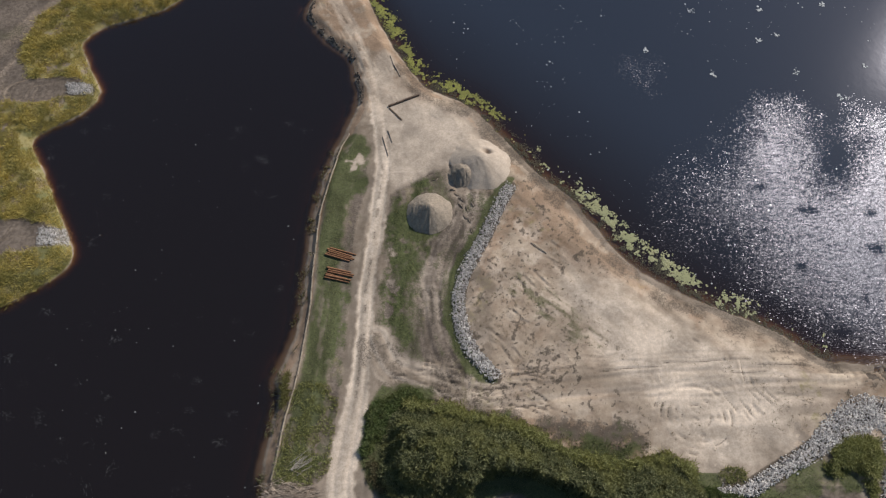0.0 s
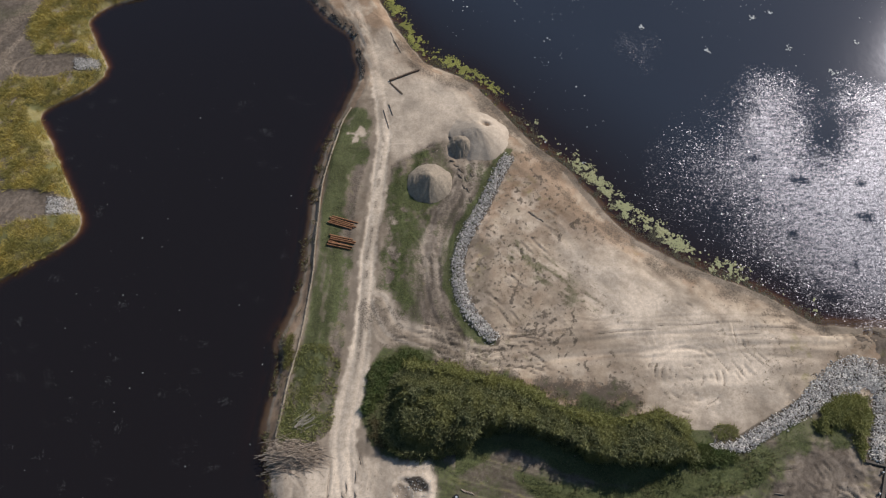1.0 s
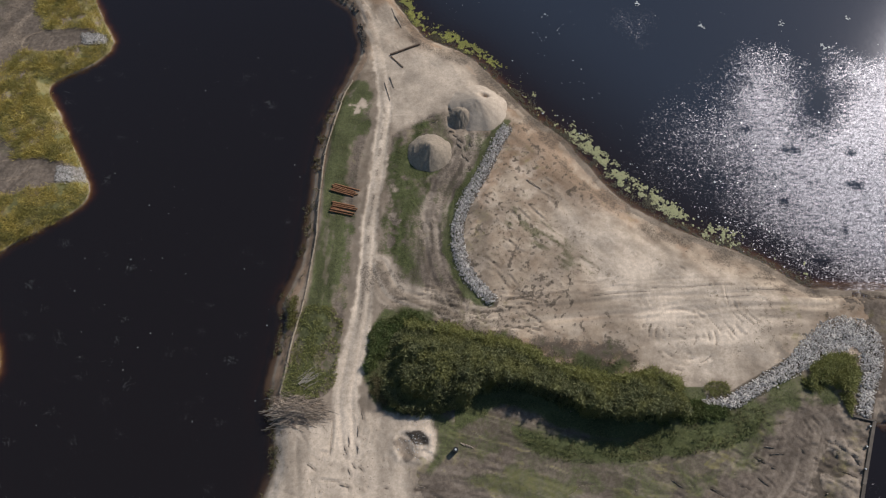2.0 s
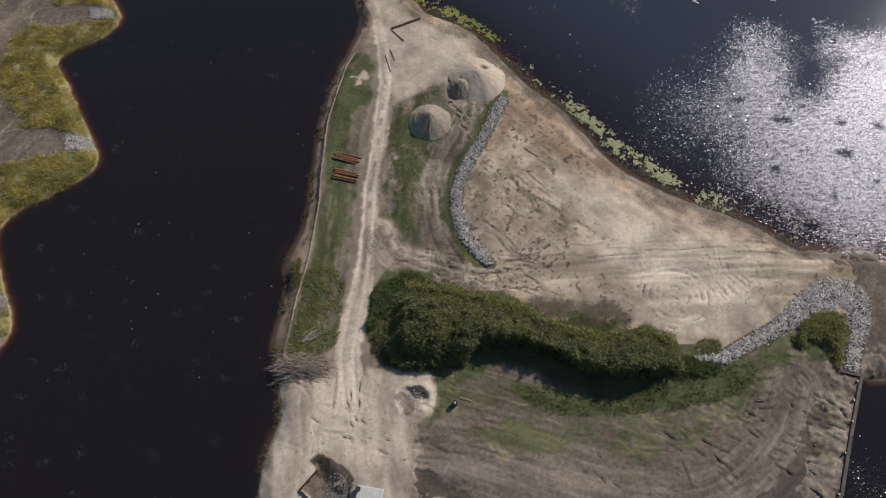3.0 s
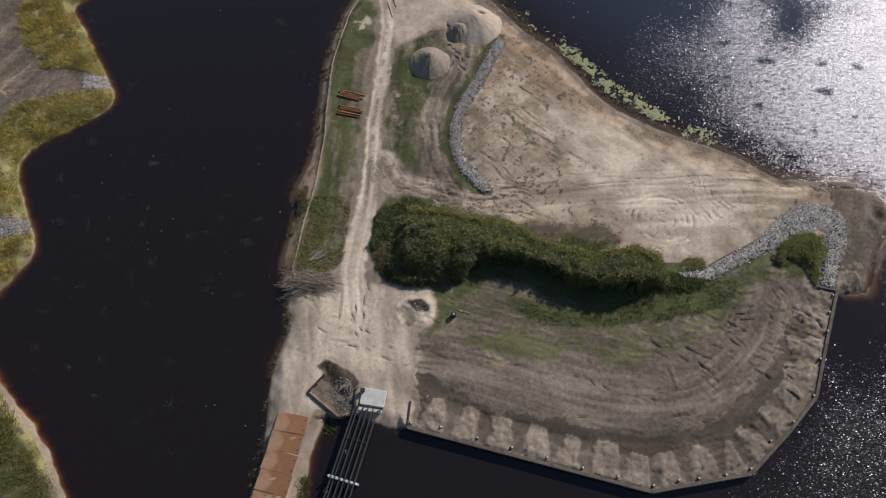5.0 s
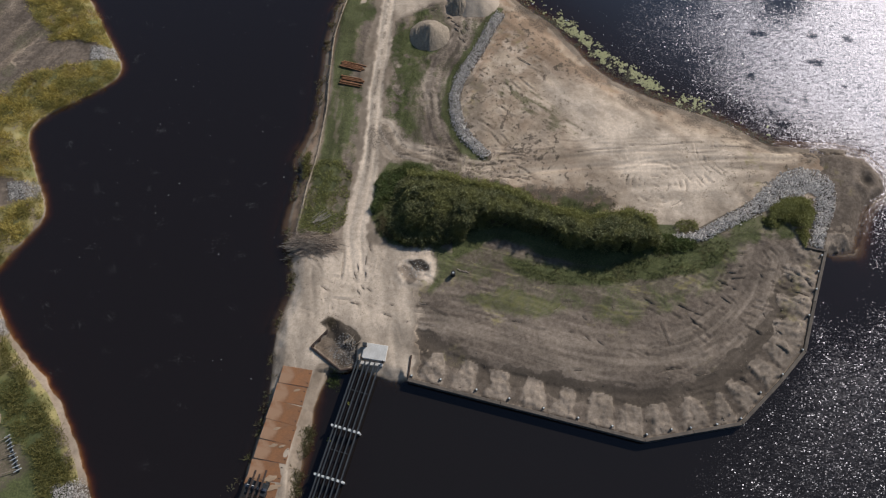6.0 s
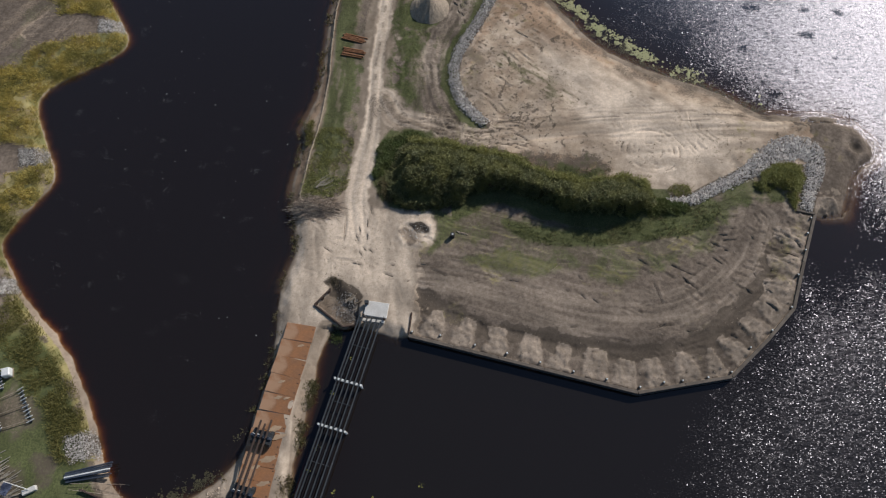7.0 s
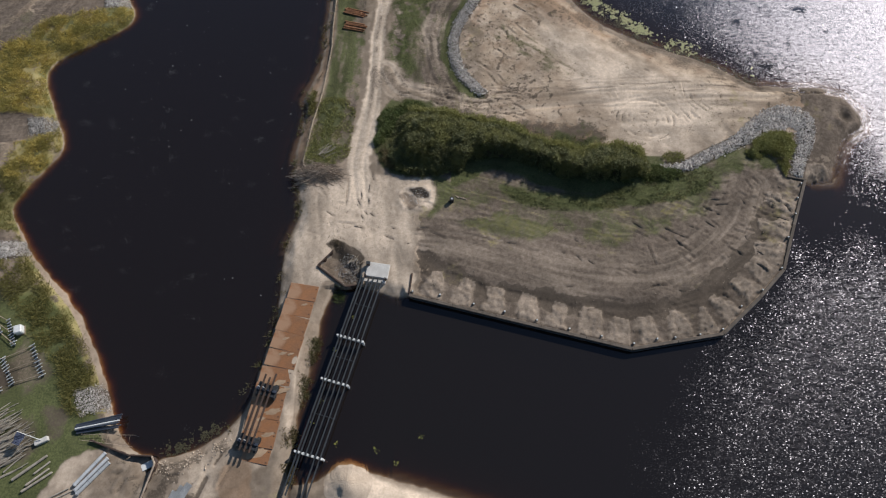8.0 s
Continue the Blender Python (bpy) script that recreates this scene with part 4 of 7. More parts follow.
lay(grey, mown * (1 - bare) * (0.55 + 0.35 * smooth(rows_west + 0.5 * (patchy2 - 0.5), 0.2, 0.7)), 1.0)
works = smooth(in_west, 0.6, 1.2) * (1 - smooth(GY, -16, -11))
lay(grass, works * (0.75 + 0.8 * patchy2) * smooth(in_west, 1.0, 2.2), 1.0)
lay(dark, works * (0.62 + 0.38 * smooth(patchy + 0.5 * (patchy2 - 0.5), 0.34, 0.56)), 0.9)
wipe(works * smooth(patchy2 + 0.6 * (fleck - 0.5), 0.32, 0.62) * 0.2, grass)
for rack_line in ([(-53.0, -21.0), (-50.5, -25.2)], [(-56.4, -22.7), (-54.0, -26.3)], [(-57.6, -18.0), (-55.1, -21.0)]):
    lay(dark, smooth(0.9 + 0.8 * (fleck - 0.5) - along(GX, GY, np.array(rack_line))[0], 0, 0.4), 1.0)
for px, py, pr in ((-53.4, -23.8, 4.2), (-58.0, -26.0, 3.5), (-51.5, -33.0, 3.5), (-47.5, -30.5, 2.5)):
    trodden = smooth(pr - np.hypot(GX - px, GY - py) + 4 * (patchy2 - 0.5), 0, 2.0)
    wipe(trodden * 0.7, grass)
    lay(dark, trodden * smooth(patchy2, 0.3, 0.55), 0.8)
yard_west = area([(-46.2, -37.0), (-43.9, -34.7), (-39.9, -33.7), (-37.0, -34.4), (-34.8, -35.0), (-35.1, -37.6), (-36.2, -42.6), (-47.9, -42.6)], 0.4, 0.6)
wipe(yard_west, grass, dark, straw)
lay(grey, yard_west, 0.35)
lay(pale, yard_west * smooth(patchy2, 0.3, 0.6), 0.5)
lay(dark, yard_west * smooth(fleck, 0.6, 0.75), 0.5)
between_yards = smooth(edge, 0.3, 1.0) * (GX > -36) * (GX < -24) * (GY < -30)
lay(pale, between_yards * smooth(patchy2, 0.45, 0.65), 0.36)
past_plates = smooth(3.0 - np.hypot((GX + 24.2) / 0.9, (GY + 38.6) / 1.4) + 2.0 * (patchy2 - 0.5), 0, 1.2)
wipe(past_plates * 0.8, pale, dark)
lay(red, past_plates, 0.75)
lay(dark, between_yards * smooth(patchy2 + 0.4 * (fleck - 0.5), 0.55, 0.38), 0.6)


def gouge(px, py, turn, long, wide=0.16, deep=0.10, tone=0.5):
    """A short scratch or wheel mark in the ground: a groove with a small ridge beside it."""
    i0, i1 = np.searchsorted(xs, (px - long, px + long))
    j0, j1 = np.searchsorted(ys, (py - long, py + long))
    sx, sy = GX[j0:j1, i0:i1] - px, GY[j0:j1, i0:i1] - py
    c, s = math.cos(radians(turn)), math.sin(radians(turn))
    u, v = c * sx + s * sy, c * sy - s * sx
    v = v + 0.07 * np.sin(u * 0.9 + px)
    ends = smooth(long / 2 - np.abs(u), 0, 0.5)
    cut = ends * np.exp(-((v / wide) ** 2))
    height[j0:j1, i0:i1] += land[j0:j1, i0:i1] * (0.8 * deep * ends * np.exp(-(((v - 2 * wide) / wide) ** 2)) - deep * cut)
    # dark cover along the groove: scuffed soil, plus rut shade painted in
    dark[j0:j1, i0:i1] = np.maximum(dark[j0:j1, i0:i1], tone * cut * land[j0:j1, i0:i1])


def gouges(n, x0, x1, y0, y1, turn, wander, long, where, tone=0.5, deep=0.10):
    """Many of them, spread over the places that the mask allows, in sets of two or three side by side."""
    for _ in range(n):
        px, py = rng.uniform(x0, x1), rng.uniform(y0, y1)
        if look_up(where, np.array([px]), np.array([py]))[0] < 0.5:
            continue
        a, size = turn + rng.normal(0, wander), rng.uniform(*long)
        for k in range(rng.integers(1, 3)):
            off = rng.uniform(0.4, 1.3) * k
            gouge(px - off * math.sin(radians(a)), py + off * math.cos(radians(a)), a + rng.normal(0, 4), size * rng.uniform(0.5, 1.1), rng.uniform(0.09, 0.17), deep, tone * rng.uniform(0.6, 1.1))


def look_up(layer, x, y):
    i = np.clip(np.searchsorted(xs, x), 0, len(xs) - 1)
    j = np.clip(np.searchsorted(ys, y), 0, len(ys) - 1)
    return layer[j, i]


clear_field = (open_field & (in_island > 2)).astype(np.float32)
gouges(130, 6, 52, 20, 48, -42, 12, (0.5, 2.0), clear_field, 0.40, 0.04)
gouges(36, 20, 52, 9, 20, 60, 35, (0.6, 2.2), clear_field, 0.5, 0.05)
gouges(40, 14, 54, 17, 22, 3, 3, (3.0, 9.0), clear_field, 0.36, 0.03)
gouges(46, 30, 50, -10, 6, -28, 14, (1.0, 3.2), south_half.astype(np.float32), 0.7, 0.10)
gouges(60, -3, 30, -12, 2, -12, 12, (1.0, 4.0), south_half.astype(np.float32), 0.55, 0.05)
gouges(110, 24, 52, -20, 2, -30, 25, (0.6, 1.8), south_half.astype(np.float32), 0.55, 0.06)
gouges(120, -2, 46, -12, 3, -8, 22, (0.8, 4.5), lawn, 0.4, 0.04)
gouges(50, -19, -4, -12, 5, 95, 25, (0.8, 3.0), yard, 0.5, 0.035)
gouges(30, -12, 9, 47, 70, -60, 14, (1.0, 3.5), pad, 0.45, 0.03)
gouges(90, -24, -7, 62, 86, 118, 7, (1.0, 4.0), land, 0.5, 0.05)
gouges(50, -4, 4, 20, 50, 95, 12, (0.8, 3.0), land, 0.5, 0.06)
gouges(70, -6, 14, 15, 21, -10, 12, (1.0, 3.2), (d_br < 3.0).astype(np.float32), 0.75, 0.09)
gouges(50, -77, -58, 4, 88, 65, 8, (2.0, 6.0), np.maximum(mown, bare), 0.4)
for px, py, turn, long in ((34.0, 21.6, 3, 12.0), (24.0, 20.6, 5, 9.0), (39.0, 20.2, 2, 7.0), (43.5, 21.2, 1, 7.0), (38.3, 20.5, 95, 3.6), (41.2, 21.3, 92, 1.8), (50.8, 21.0, -55, 4.5),
                           (39.2, 17.2, -52, 2.6), (40.4, 17.0, -50, 2.8), (41.4, 17.0, -48, 2.4), (38.0, 15.5, -55, 3.4), (36.0, 16.2, -58, 3.0)):
    gouge(px, py, turn, long, 0.12, 0.06, 0.6)

# drag marks and bucket marks, each from (x, y) to (x, y)
YARD_MARKS = [(-11.6, 2.0, -11.4, 0.5), (-12.0, 0.8, -11.5, -0.3), (-10.4, 0.8, -10.3, -0.3), (-10.9, -1.2, -10.4, -1.9), (-10.1, -1.6, -9.4, -2.3), (-11.3, -1.9, -11.0, -2.7),
              (-13.6, 4.2, -13.6, -0.2), (-10.1, 5.0, -9.7, 3.6), (-10.4, 3.2, -10.4, 1.7), (-14.6, -3.2, -12.0, -3.4), (-12.4, -3.7, -11.1, -4.0), (-8.0, -5.3, -6.5, -5.9),
              (-7.0, -4.1, -6.4, -4.2), (-16.3, -1.3, -15.2, -2.2), (-14.8, 0.0, -13.9, -0.1), (-3.6, -5.1, -2.5, -5.2), (-3.1, -3.9, -1.7, -4.2), (-13.6, -1.7, -13.2, -1.3), (-4.8, -6.6, -4.3, -6.4)]
MID_MARKS = [(1.6, 46.6, 2.4, 46.2), (2.3, 45.9, 3.1, 45.0), (2.2, 44.8, 2.9, 44.0), (3.2, 44.4, 3.6, 43.4), (2.9, 43.0, 3.3, 42.2), (3.4, 42.6, 3.9, 41.6), (1.0, 47.2, 1.8, 47.0), (-2.6, 49.4, -1.6, 49.9),
             (-1.9, 48.7, -0.6, 49.2), (0.9, 51.6, 1.5, 50.7), (2.0, 50.2, 2.6, 48.6), (4.1, 45.2, 4.6, 44.2), (3.8, 40.7, 4.2, 39.8)]
SOUTH_MARKS = [(9.3, -6.3, 10.7, -6.6), (-1.4, -4.8, 0.9, -5.7), (18.7, -5.6, 19.3, -6.3), (16.7, -7.8, 17.3, -8.1), (18.8, -8.3, 19.5, -9.1), (20.4, -9.0, 21.2, -9.7), (16.1, -3.8, 18.3, -3.7),
               (27.3, -3.2, 28.6, -4.2), (27.3, -4.4, 29.1, -5.6), (29.2, -3.3, 30.0, -4.2), (28.9, -6.6, 29.6, -9.9), (31.7, -4.1, 32.5, -4.6), (22.6, -14.6, 24.7, -15.1), (27.2, -13.4, 30.3, -12.7),
               (14.8, -4.9, 16.2, -4.1), (16.9, -13.1, 18.1, -13.0)]
EAST_MARKS = [(40.1, 3.2, 42.7, 3.4), (40.9, 1.5, 41.6, 1.4), (39.1, 0.6, 40.5, 0.5), (39.5, -0.3, 41.5, -0.3), (37.7, -0.6, 39.0, -1.3), (39.5, -1.7, 40.0, -2.0), (37.6, -2.9, 38.9, -3.9),
              (31.8, -4.1, 34.9, -5.8), (33.0, -5.9, 34.8, -7.9), (35.1, -3.7, 36.6, -4.4), (42.8, -5.2, 43.1, -5.9), (47.6, -2.1, 49.7, -3.1), (49.5, -0.3, 50.3, -1.6), (44.1, -7.6, 44.8, -8.3),
              (43.4, -9.6, 44.9, -10.8), (38.1, -14.0, 38.8, -14.5), (28.6, -12.9, 30.9, -12.8), (32.3, -13.5, 34.2, -13.4), (41.4, -7.5, 42.1, -8.3), (43.6, 0.4, 43.9, -0.3), (47.9, 0.0, 48.0, -0.9)]
FIELD_MARKS = [(31.1, 14.4, 31.8, 14.1), (38.0, 15.8, 38.2, 14.6), (37.5, 15.2, 37.9, 14.2), (38.8, 16.2, 39.3, 15.0), (39.3, 15.8, 39.7, 14.8), (39.1, 19.6, 39.4, 18.4), (14.5, 36.3, 16.2, 35.0),
               (10.9, 33.5, 12.4, 31.9), (12.3, 34.3, 13.8, 32.7), (9.9, 33.2, 11.2, 31.6), (15.1, 38.8, 16.2, 37.7), (9.1, 28.7, 10.3, 27.4), (9.7, 27.4, 11.4, 26.6), (9.1, 23.4, 10.0, 21.9),
               (7.4, 23.9, 9.0, 21.4), (13.4, 33.2, 14.6, 31.9), (6.1, 25.9, 7.8, 24.4), (15.1, 35.4, 16.4, 34.3), (32.7, 24.6, 33.5, 24.1)]
for marks, tone_mark in ((MID_MARKS, 0.7), (YARD_MARKS, 0.45), (SOUTH_MARKS, 0.7), (EAST_MARKS, 0.75), (FIELD_MARKS, 0.38)):
    for x0, y0, x1, y1 in marks:
        gouge((x0 + x1) / 2, (y0 + y1) / 2, math.degrees(math.atan2(y1 - y0, x1 - x0)), math.hypot(x1 - x0, y1 - y0) + 0.5, 0.15, 0.08, tone_mark)

for px, py, turn, long, wide_mark, tone_mark in ((-28.45, -38.6, 66, 3.6, 0.34, 0.95), (-26.8, -35.3, 60, 2.2, 0.26, 0.7), (-25.9, -37.4, 64, 3.0, 0.2, 0.5), (-31.9, -37.2, 20, 1.6, 0.2, 0.6),
                                                 (-38.6, -36.9, 30, 1.4, 0.25, 0.6), (-38.0, -38.3, 70, 2.2, 0.3, 0.55), (-36.7, -37.4, 10, 1.2, 0.16, 0.6)):
    gouge(px, py, turn, long, wide_mark, 0.16, tone_mark)

# the lake bed: pale sand off the west bank and the spit, dark mud elsewhere
under = edge < 0.05
sandy = (in_west > -6) * (in_west > in_island) * (GY > -32) * (0.75 - 0.45 * smooth(GY, -6, 12)) * smooth(patchy, 0.25, 0.5)
sandy = np.maximum(sandy, 0.15 * smooth(GX, 52, 56) * (GY < 14))
sandy = np.maximum(sandy, 0.22 * (in_island > -4) * (GX < -10) * (GY > 0))
sandy = np.maximum(sandy, 0.10 * (in_island > -4) * (GX > -8) * (GY > 22))
red[under] = 0
lay(red, under * sandy)


def brushed(across, run, fine, length):
    """Long brush-like marks: dust, wheel tracks and drag marks along a line."""
    total = 0.58 * value_noise(across * fine, run / length) + 0.34 * value_noise(across * fine * 2.1 + 7, run / length * 1.4 + 3) + 0.08 * value_noise(across * fine * 4.1 + 19, run / length * 2.5 + 11)
    return 0.5 + 1.25 * (total - 0.5)


arcs = brushed(off_q, run_q, 0.8, 16.0)
fine_arcs = brushed(off_q + 17, run_q, 2.2, 7.0)
crossing = brushed(0.3 * GX + 0.95 * GY + 2.0 * patchy, 0.95 * GX - 0.3 * GY, 2.4, 4.5)
lay(straw, lawn * (0.30 + 0.34 * smooth(0.5 * fine_arcs + 0.5 * crossing, 0.48, 0.66)), 0.8)
lay(pale, south_half * smooth(3.6 - d_q, 0, 2.0) * (0.02 + 0.18 * smooth(0.4 * arcs + 0.6 * fine_arcs, 0.42, 0.64)), 1.0)
lay(pale, lawn * smooth(np.maximum(fine_arcs, crossing) + 0.3 * (patchy2 - 0.5), 0.68, 0.82), 0.28)
lay(pale, south_half * smooth(0.5 * arcs + 0.5 * fine_arcs, 0.50, 0.68) * smooth(d_q, 6.0, 2.5) * (0.3 + 0.9 * patchy2), 0.26)
lay(straw, south_half * smooth(brushed(off_q + 40, run_q, 0.9, 9.0) + 0.5 * (patchy2 - 0.5), 0.56, 0.75) * smooth(off_q, -1, 3) * smooth(d_q, 11, 7) * smooth(GX, 42, 36), 0.30)
lay(dark, south_half * smooth(brushed(off_q + 90, run_q, 2.4, 5.0) + 0.5 * (patchy2 - 0.5), 0.60, 0.76), 0.34)
tone = 0.5 + 0.9 * (fbm(GX, GY, 3.5, 5, 27) - 0.5)
for mask, marks in ((south_half, 0.5 * brushed(off_q, run_q, 0.75, 9.0) + 0.5 * brushed(off_q + 5, run_q, 2.6, 5.0)), (open_field & (GY < 23), brushed(off_br, run_br, 0.9, 8.0)),
                    (open_field & (GY >= 23), brushed(0.7 * GX + 0.72 * GY, 0.7 * GX - 0.72 * GY, 0.7, 5.0)),
                    ((d_road < 9) & (GY > 3) & (GY < 50) & (in_island > 0), brushed(off_road, run_road, 1.1, 6.0)), (yard > 0.5, brushed(GX + 0.15 * GY, GY - 0.15 * GX, 0.9, 4.0)), (mown > 0.5, 0.5 + 0.6 * (brushed(0.85 * GX - 0.52 * GY, 0.52 * GX + 0.85 * GY, 1.6, 9.0) - 0.5))):
    mix = smooth(fbm(GX, GY, 6, 2, 45), 0.25, 0.6) * mask * 0.75
    tone = tone * (1 - mix) + marks * mix

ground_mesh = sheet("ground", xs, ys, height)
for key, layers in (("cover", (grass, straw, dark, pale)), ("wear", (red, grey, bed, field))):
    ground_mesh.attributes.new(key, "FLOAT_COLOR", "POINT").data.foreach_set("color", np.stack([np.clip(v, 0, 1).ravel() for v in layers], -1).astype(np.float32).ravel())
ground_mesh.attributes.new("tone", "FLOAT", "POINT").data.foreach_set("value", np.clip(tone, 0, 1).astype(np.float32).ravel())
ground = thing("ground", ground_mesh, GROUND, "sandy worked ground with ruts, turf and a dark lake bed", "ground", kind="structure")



def ground_z(x, y):
    """The ground's height at places, from the nearest corner of the sheet."""
    i = np.clip(np.searchsorted(xs, x), 0, len(xs) - 1)
    j = np.clip(np.searchsorted(ys, y), 0, len(ys) - 1)
    return height[j, i]


# ---- water ----
wx, wy = axis(-66, 86, 0.6, 2500), axis(-46, 90, 0.6, 2500)
WX, WY = (g.astype(np.float32) for g in np.meshgrid(wx, wy))
patch_noise = 6 * (fbm(WX, WY, 6, 4, 3) - 0.5) + 2.5 * (fbm(WX, WY, 1.5, 3, 9) - 0.5)
film = smooth(inside(WX, WY, curve_through(GLINT, True)) + 1.0 * patch_noise, -5.0, 9.0)
holes = np.zeros(WX.shape, np.float32)
for px, py, pr in STILL_SPOTS:
    holes = np.maximum(holes, smooth(1.0 - np.hypot((WX - px) / 1.35, WY - py) / (0.85 * pr) + 1.6 * (fbm(WX, WY, 1.3, 3, 60) - 0.5), -0.1, 0.6))
film *= 1 - 0.8 * holes
film *= 0.45 + 0.55 * smooth(WX + 0.25 * (WY - 40) + 0.8 * patch_noise, 34, 60)
spread = inside(WX, WY, curve_through(GLINT, True)) + 1.3 * patch_noise
calm = smooth(inside(WX, WY, curve_through(CALM_FILM, True)) + 0.9 * patch_noise, -1.5, 2.5)
windy = smooth(inside(WX, WY, np.array(ROUGH)) + 1.2 * patch_noise, -4.0, 9.0)
share = smooth(spread, -6.0, 6.0) * (0.26 + 0.84 * smooth(WX + 0.25 * (WY - 40) + 0.6 * patch_noise, 36, 62)) * (1 - 0.85 * holes)
share = np.maximum(np.maximum(share, 0.3 * calm), 0.95 * windy)
ripple = 0.112 + 0.07 * windy
film = np.maximum(film, 0.35 * calm)
# where reflected sky is put into the water's colour: open lake, north-east
painted_sky = smooth(0.66 * WX + 0.75 * WY, 44, 70) * smooth(look_up(shore, WX, WY), -0.5, -7.0) * (WX > -16)
depth = np.clip(WATER - look_up(height, WX, WY), 0, 3)
water_mesh = sheet("water", wx, wy, WATER)
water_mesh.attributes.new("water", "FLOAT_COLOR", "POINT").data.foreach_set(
    "color", np.stack([ripple.ravel(), depth.ravel(), film.ravel(), painted_sky.ravel()], -1).astype(np.float32).ravel())
water_mesh.attributes.new("silt", "FLOAT", "POINT").data.foreach_set("value", (smooth(WX, -14, -6) * smooth(-WY, 8, 18)).astype(np.float32).ravel())
water_mesh.attributes.new("share", "FLOAT", "POINT").data.foreach_set("value", share.astype(np.float32).ravel())
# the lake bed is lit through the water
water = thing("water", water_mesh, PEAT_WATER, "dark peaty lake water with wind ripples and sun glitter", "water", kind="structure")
water.visible_shadow = False


# ---- loose stone, heaps ----
ICO = np.array([(0, 0, 1), (0.894, 0, 0.447), (0.276, 0.851, 0.447), (-0.724, 0.526, 0.447), (-0.724, -0.526, 0.447), (0.276, -0.851, 0.447),
                (0.724, 0.526, -0.447), (-0.276, 0.851, -0.447), (-0.894, 0, -0.447), (-0.276, -0.851, -0.447), (0.724, -0.526, -0.447), (0, 0, -1)])
ICO_FACES = np.array([(0, i, i % 5 + 1) for i in range(1, 6)] + [(i, 5 + i, i % 5 + 1) for i in range(1, 6)]
                     + [(i % 5 + 1, 5 + i, 5 + i % 5 + 1) for i in range(1, 6)] + [(11, 5 + i % 5 + 1, 5 + i) for i in range(1, 6)])


def random_turns(n):
    q = rng.normal(size=(n, 4))
    q /= np.linalg.norm(q, axis=1, keepdims=True)
    w, x, y, z = q.T
    return np.stack([np.stack([1 - 2 * (y * y + z * z), 2 * (x * y - z * w), 2 * (x * z + y * w)], -1),
                     np.stack([2 * (x * y + z * w), 1 - 2 * (x * x + z * z), 2 * (y * z - x * w)], -1),
                     np.stack([2 * (x * z - y * w), 2 * (y * z + x * w), 1 - 2 * (x * x + y * y)], -1)], 1)


def stones(name, x, y, z, r):
    """Broken stones, one at each place, as one mesh."""
    n = len(x)
    shape = ICO[None] * rng.uniform(0.5, 1.35, (n, 12, 1)) * rng.uniform(0.55, 1.3, (n, 1, 3))
    verts = np.einsum("nij,nkj->nki", random_turns(n), shape) * r[:, None, None] + np.stack([x, y, z], -1)[:, None]
    return mesh_of(name, verts.reshape(-1, 3), (ICO_FACES[None] + 12 * np.arange(n)[:, None, None]).reshape(-1, 3))


def riprap_band(label, line, widths, per_m2=95.0, size=0.09):
    path = curve_through(line, step=0.5)
    wide = np.interp(np.linspace(0, 1, len(path)), np.linspace(0, 1, len(widths)), widths)
    tangent = np.gradient(path, axis=0)
    tangent /= np.linalg.norm(tangent, axis=1, keepdims=True)
    count = rng.poisson(per_m2 * 0.5 * wide)
    k = np.repeat(np.arange(len(path)), count)
    u, ahead = rng.uniform(-1, 1, len(k)), rng.uniform(-0.4, 0.4, len(k))
    x = path[k, 0] + tangent[k, 0] * ahead - tangent[k, 1] * u * wide[k] / 2 + rng.normal(0, 0.16, len(k))
    y = path[k, 1] + tangent[k, 1] * ahead + tangent[k, 0] * u * wide[k] / 2 + rng.normal(0, 0.16, len(k))
    r = size * rng.uniform(0.55, 1.35, len(k))
    z = ground_z(x, y) + 0.30 * (1 - u * u) + 0.25 * r
    return thing("riprap_band", stones("riprap_band", x, y, z, r), STONE, label, "stones", kind="stuff")


riprap_band("curved band of pale grey rubble stone beside the sandy field", RIPRAP_CURVE, [1.6, 1.65, 1.6, 1.75, 1.65, 1.6, 1.7, 1.85, 1.8, 1.7])
riprap_band("long hooked band of pale grey rubble stone by the quay", RIPRAP_LOOP, [0.9, 1.6, 1.6, 1.8, 2.1, 3.6, 4.4, 3.8, 2.6, 2.0, 1.6])
for corners in ([(-59.8, 66.7), (-55.9, 66.7), (-55.4, 64.6), (-59.0, 64.6)], [(-57.4, 40.8), (-53.5, 41.2), (-52.6, 38.4), (-56.7, 38.1)],
                [(-63.6, 15.0), (-59.5, 15.6), (-58.6, 12.4), (-62.4, 12.1)], [(-61.7, -6.2), (-58.3, -5.8), (-57.5, -7.8), (-61.0, -8.7)],
                [(-46.2, -26.8), (-43.0, -26.1), (-41.1, -29.3), (-45.0, -30.0)]):
    ring = np.array(corners)
    n = 2600
    x, y = rng.uniform(ring[:, 0].min() - 0.3, ring[:, 0].max() + 0.3, n), rng.uniform(ring[:, 1].min() - 0.3, ring[:, 1].max() + 0.3, n)
    keep = inside(x, y, ring) > rng.normal(0, 0.18, n)
    x, y = x[keep], y[keep]
    r = 0.072 * rng.uniform(0.55, 1.35, len(x))
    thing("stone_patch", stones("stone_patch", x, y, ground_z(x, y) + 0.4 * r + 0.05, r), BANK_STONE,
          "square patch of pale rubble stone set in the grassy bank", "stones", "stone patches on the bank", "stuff")


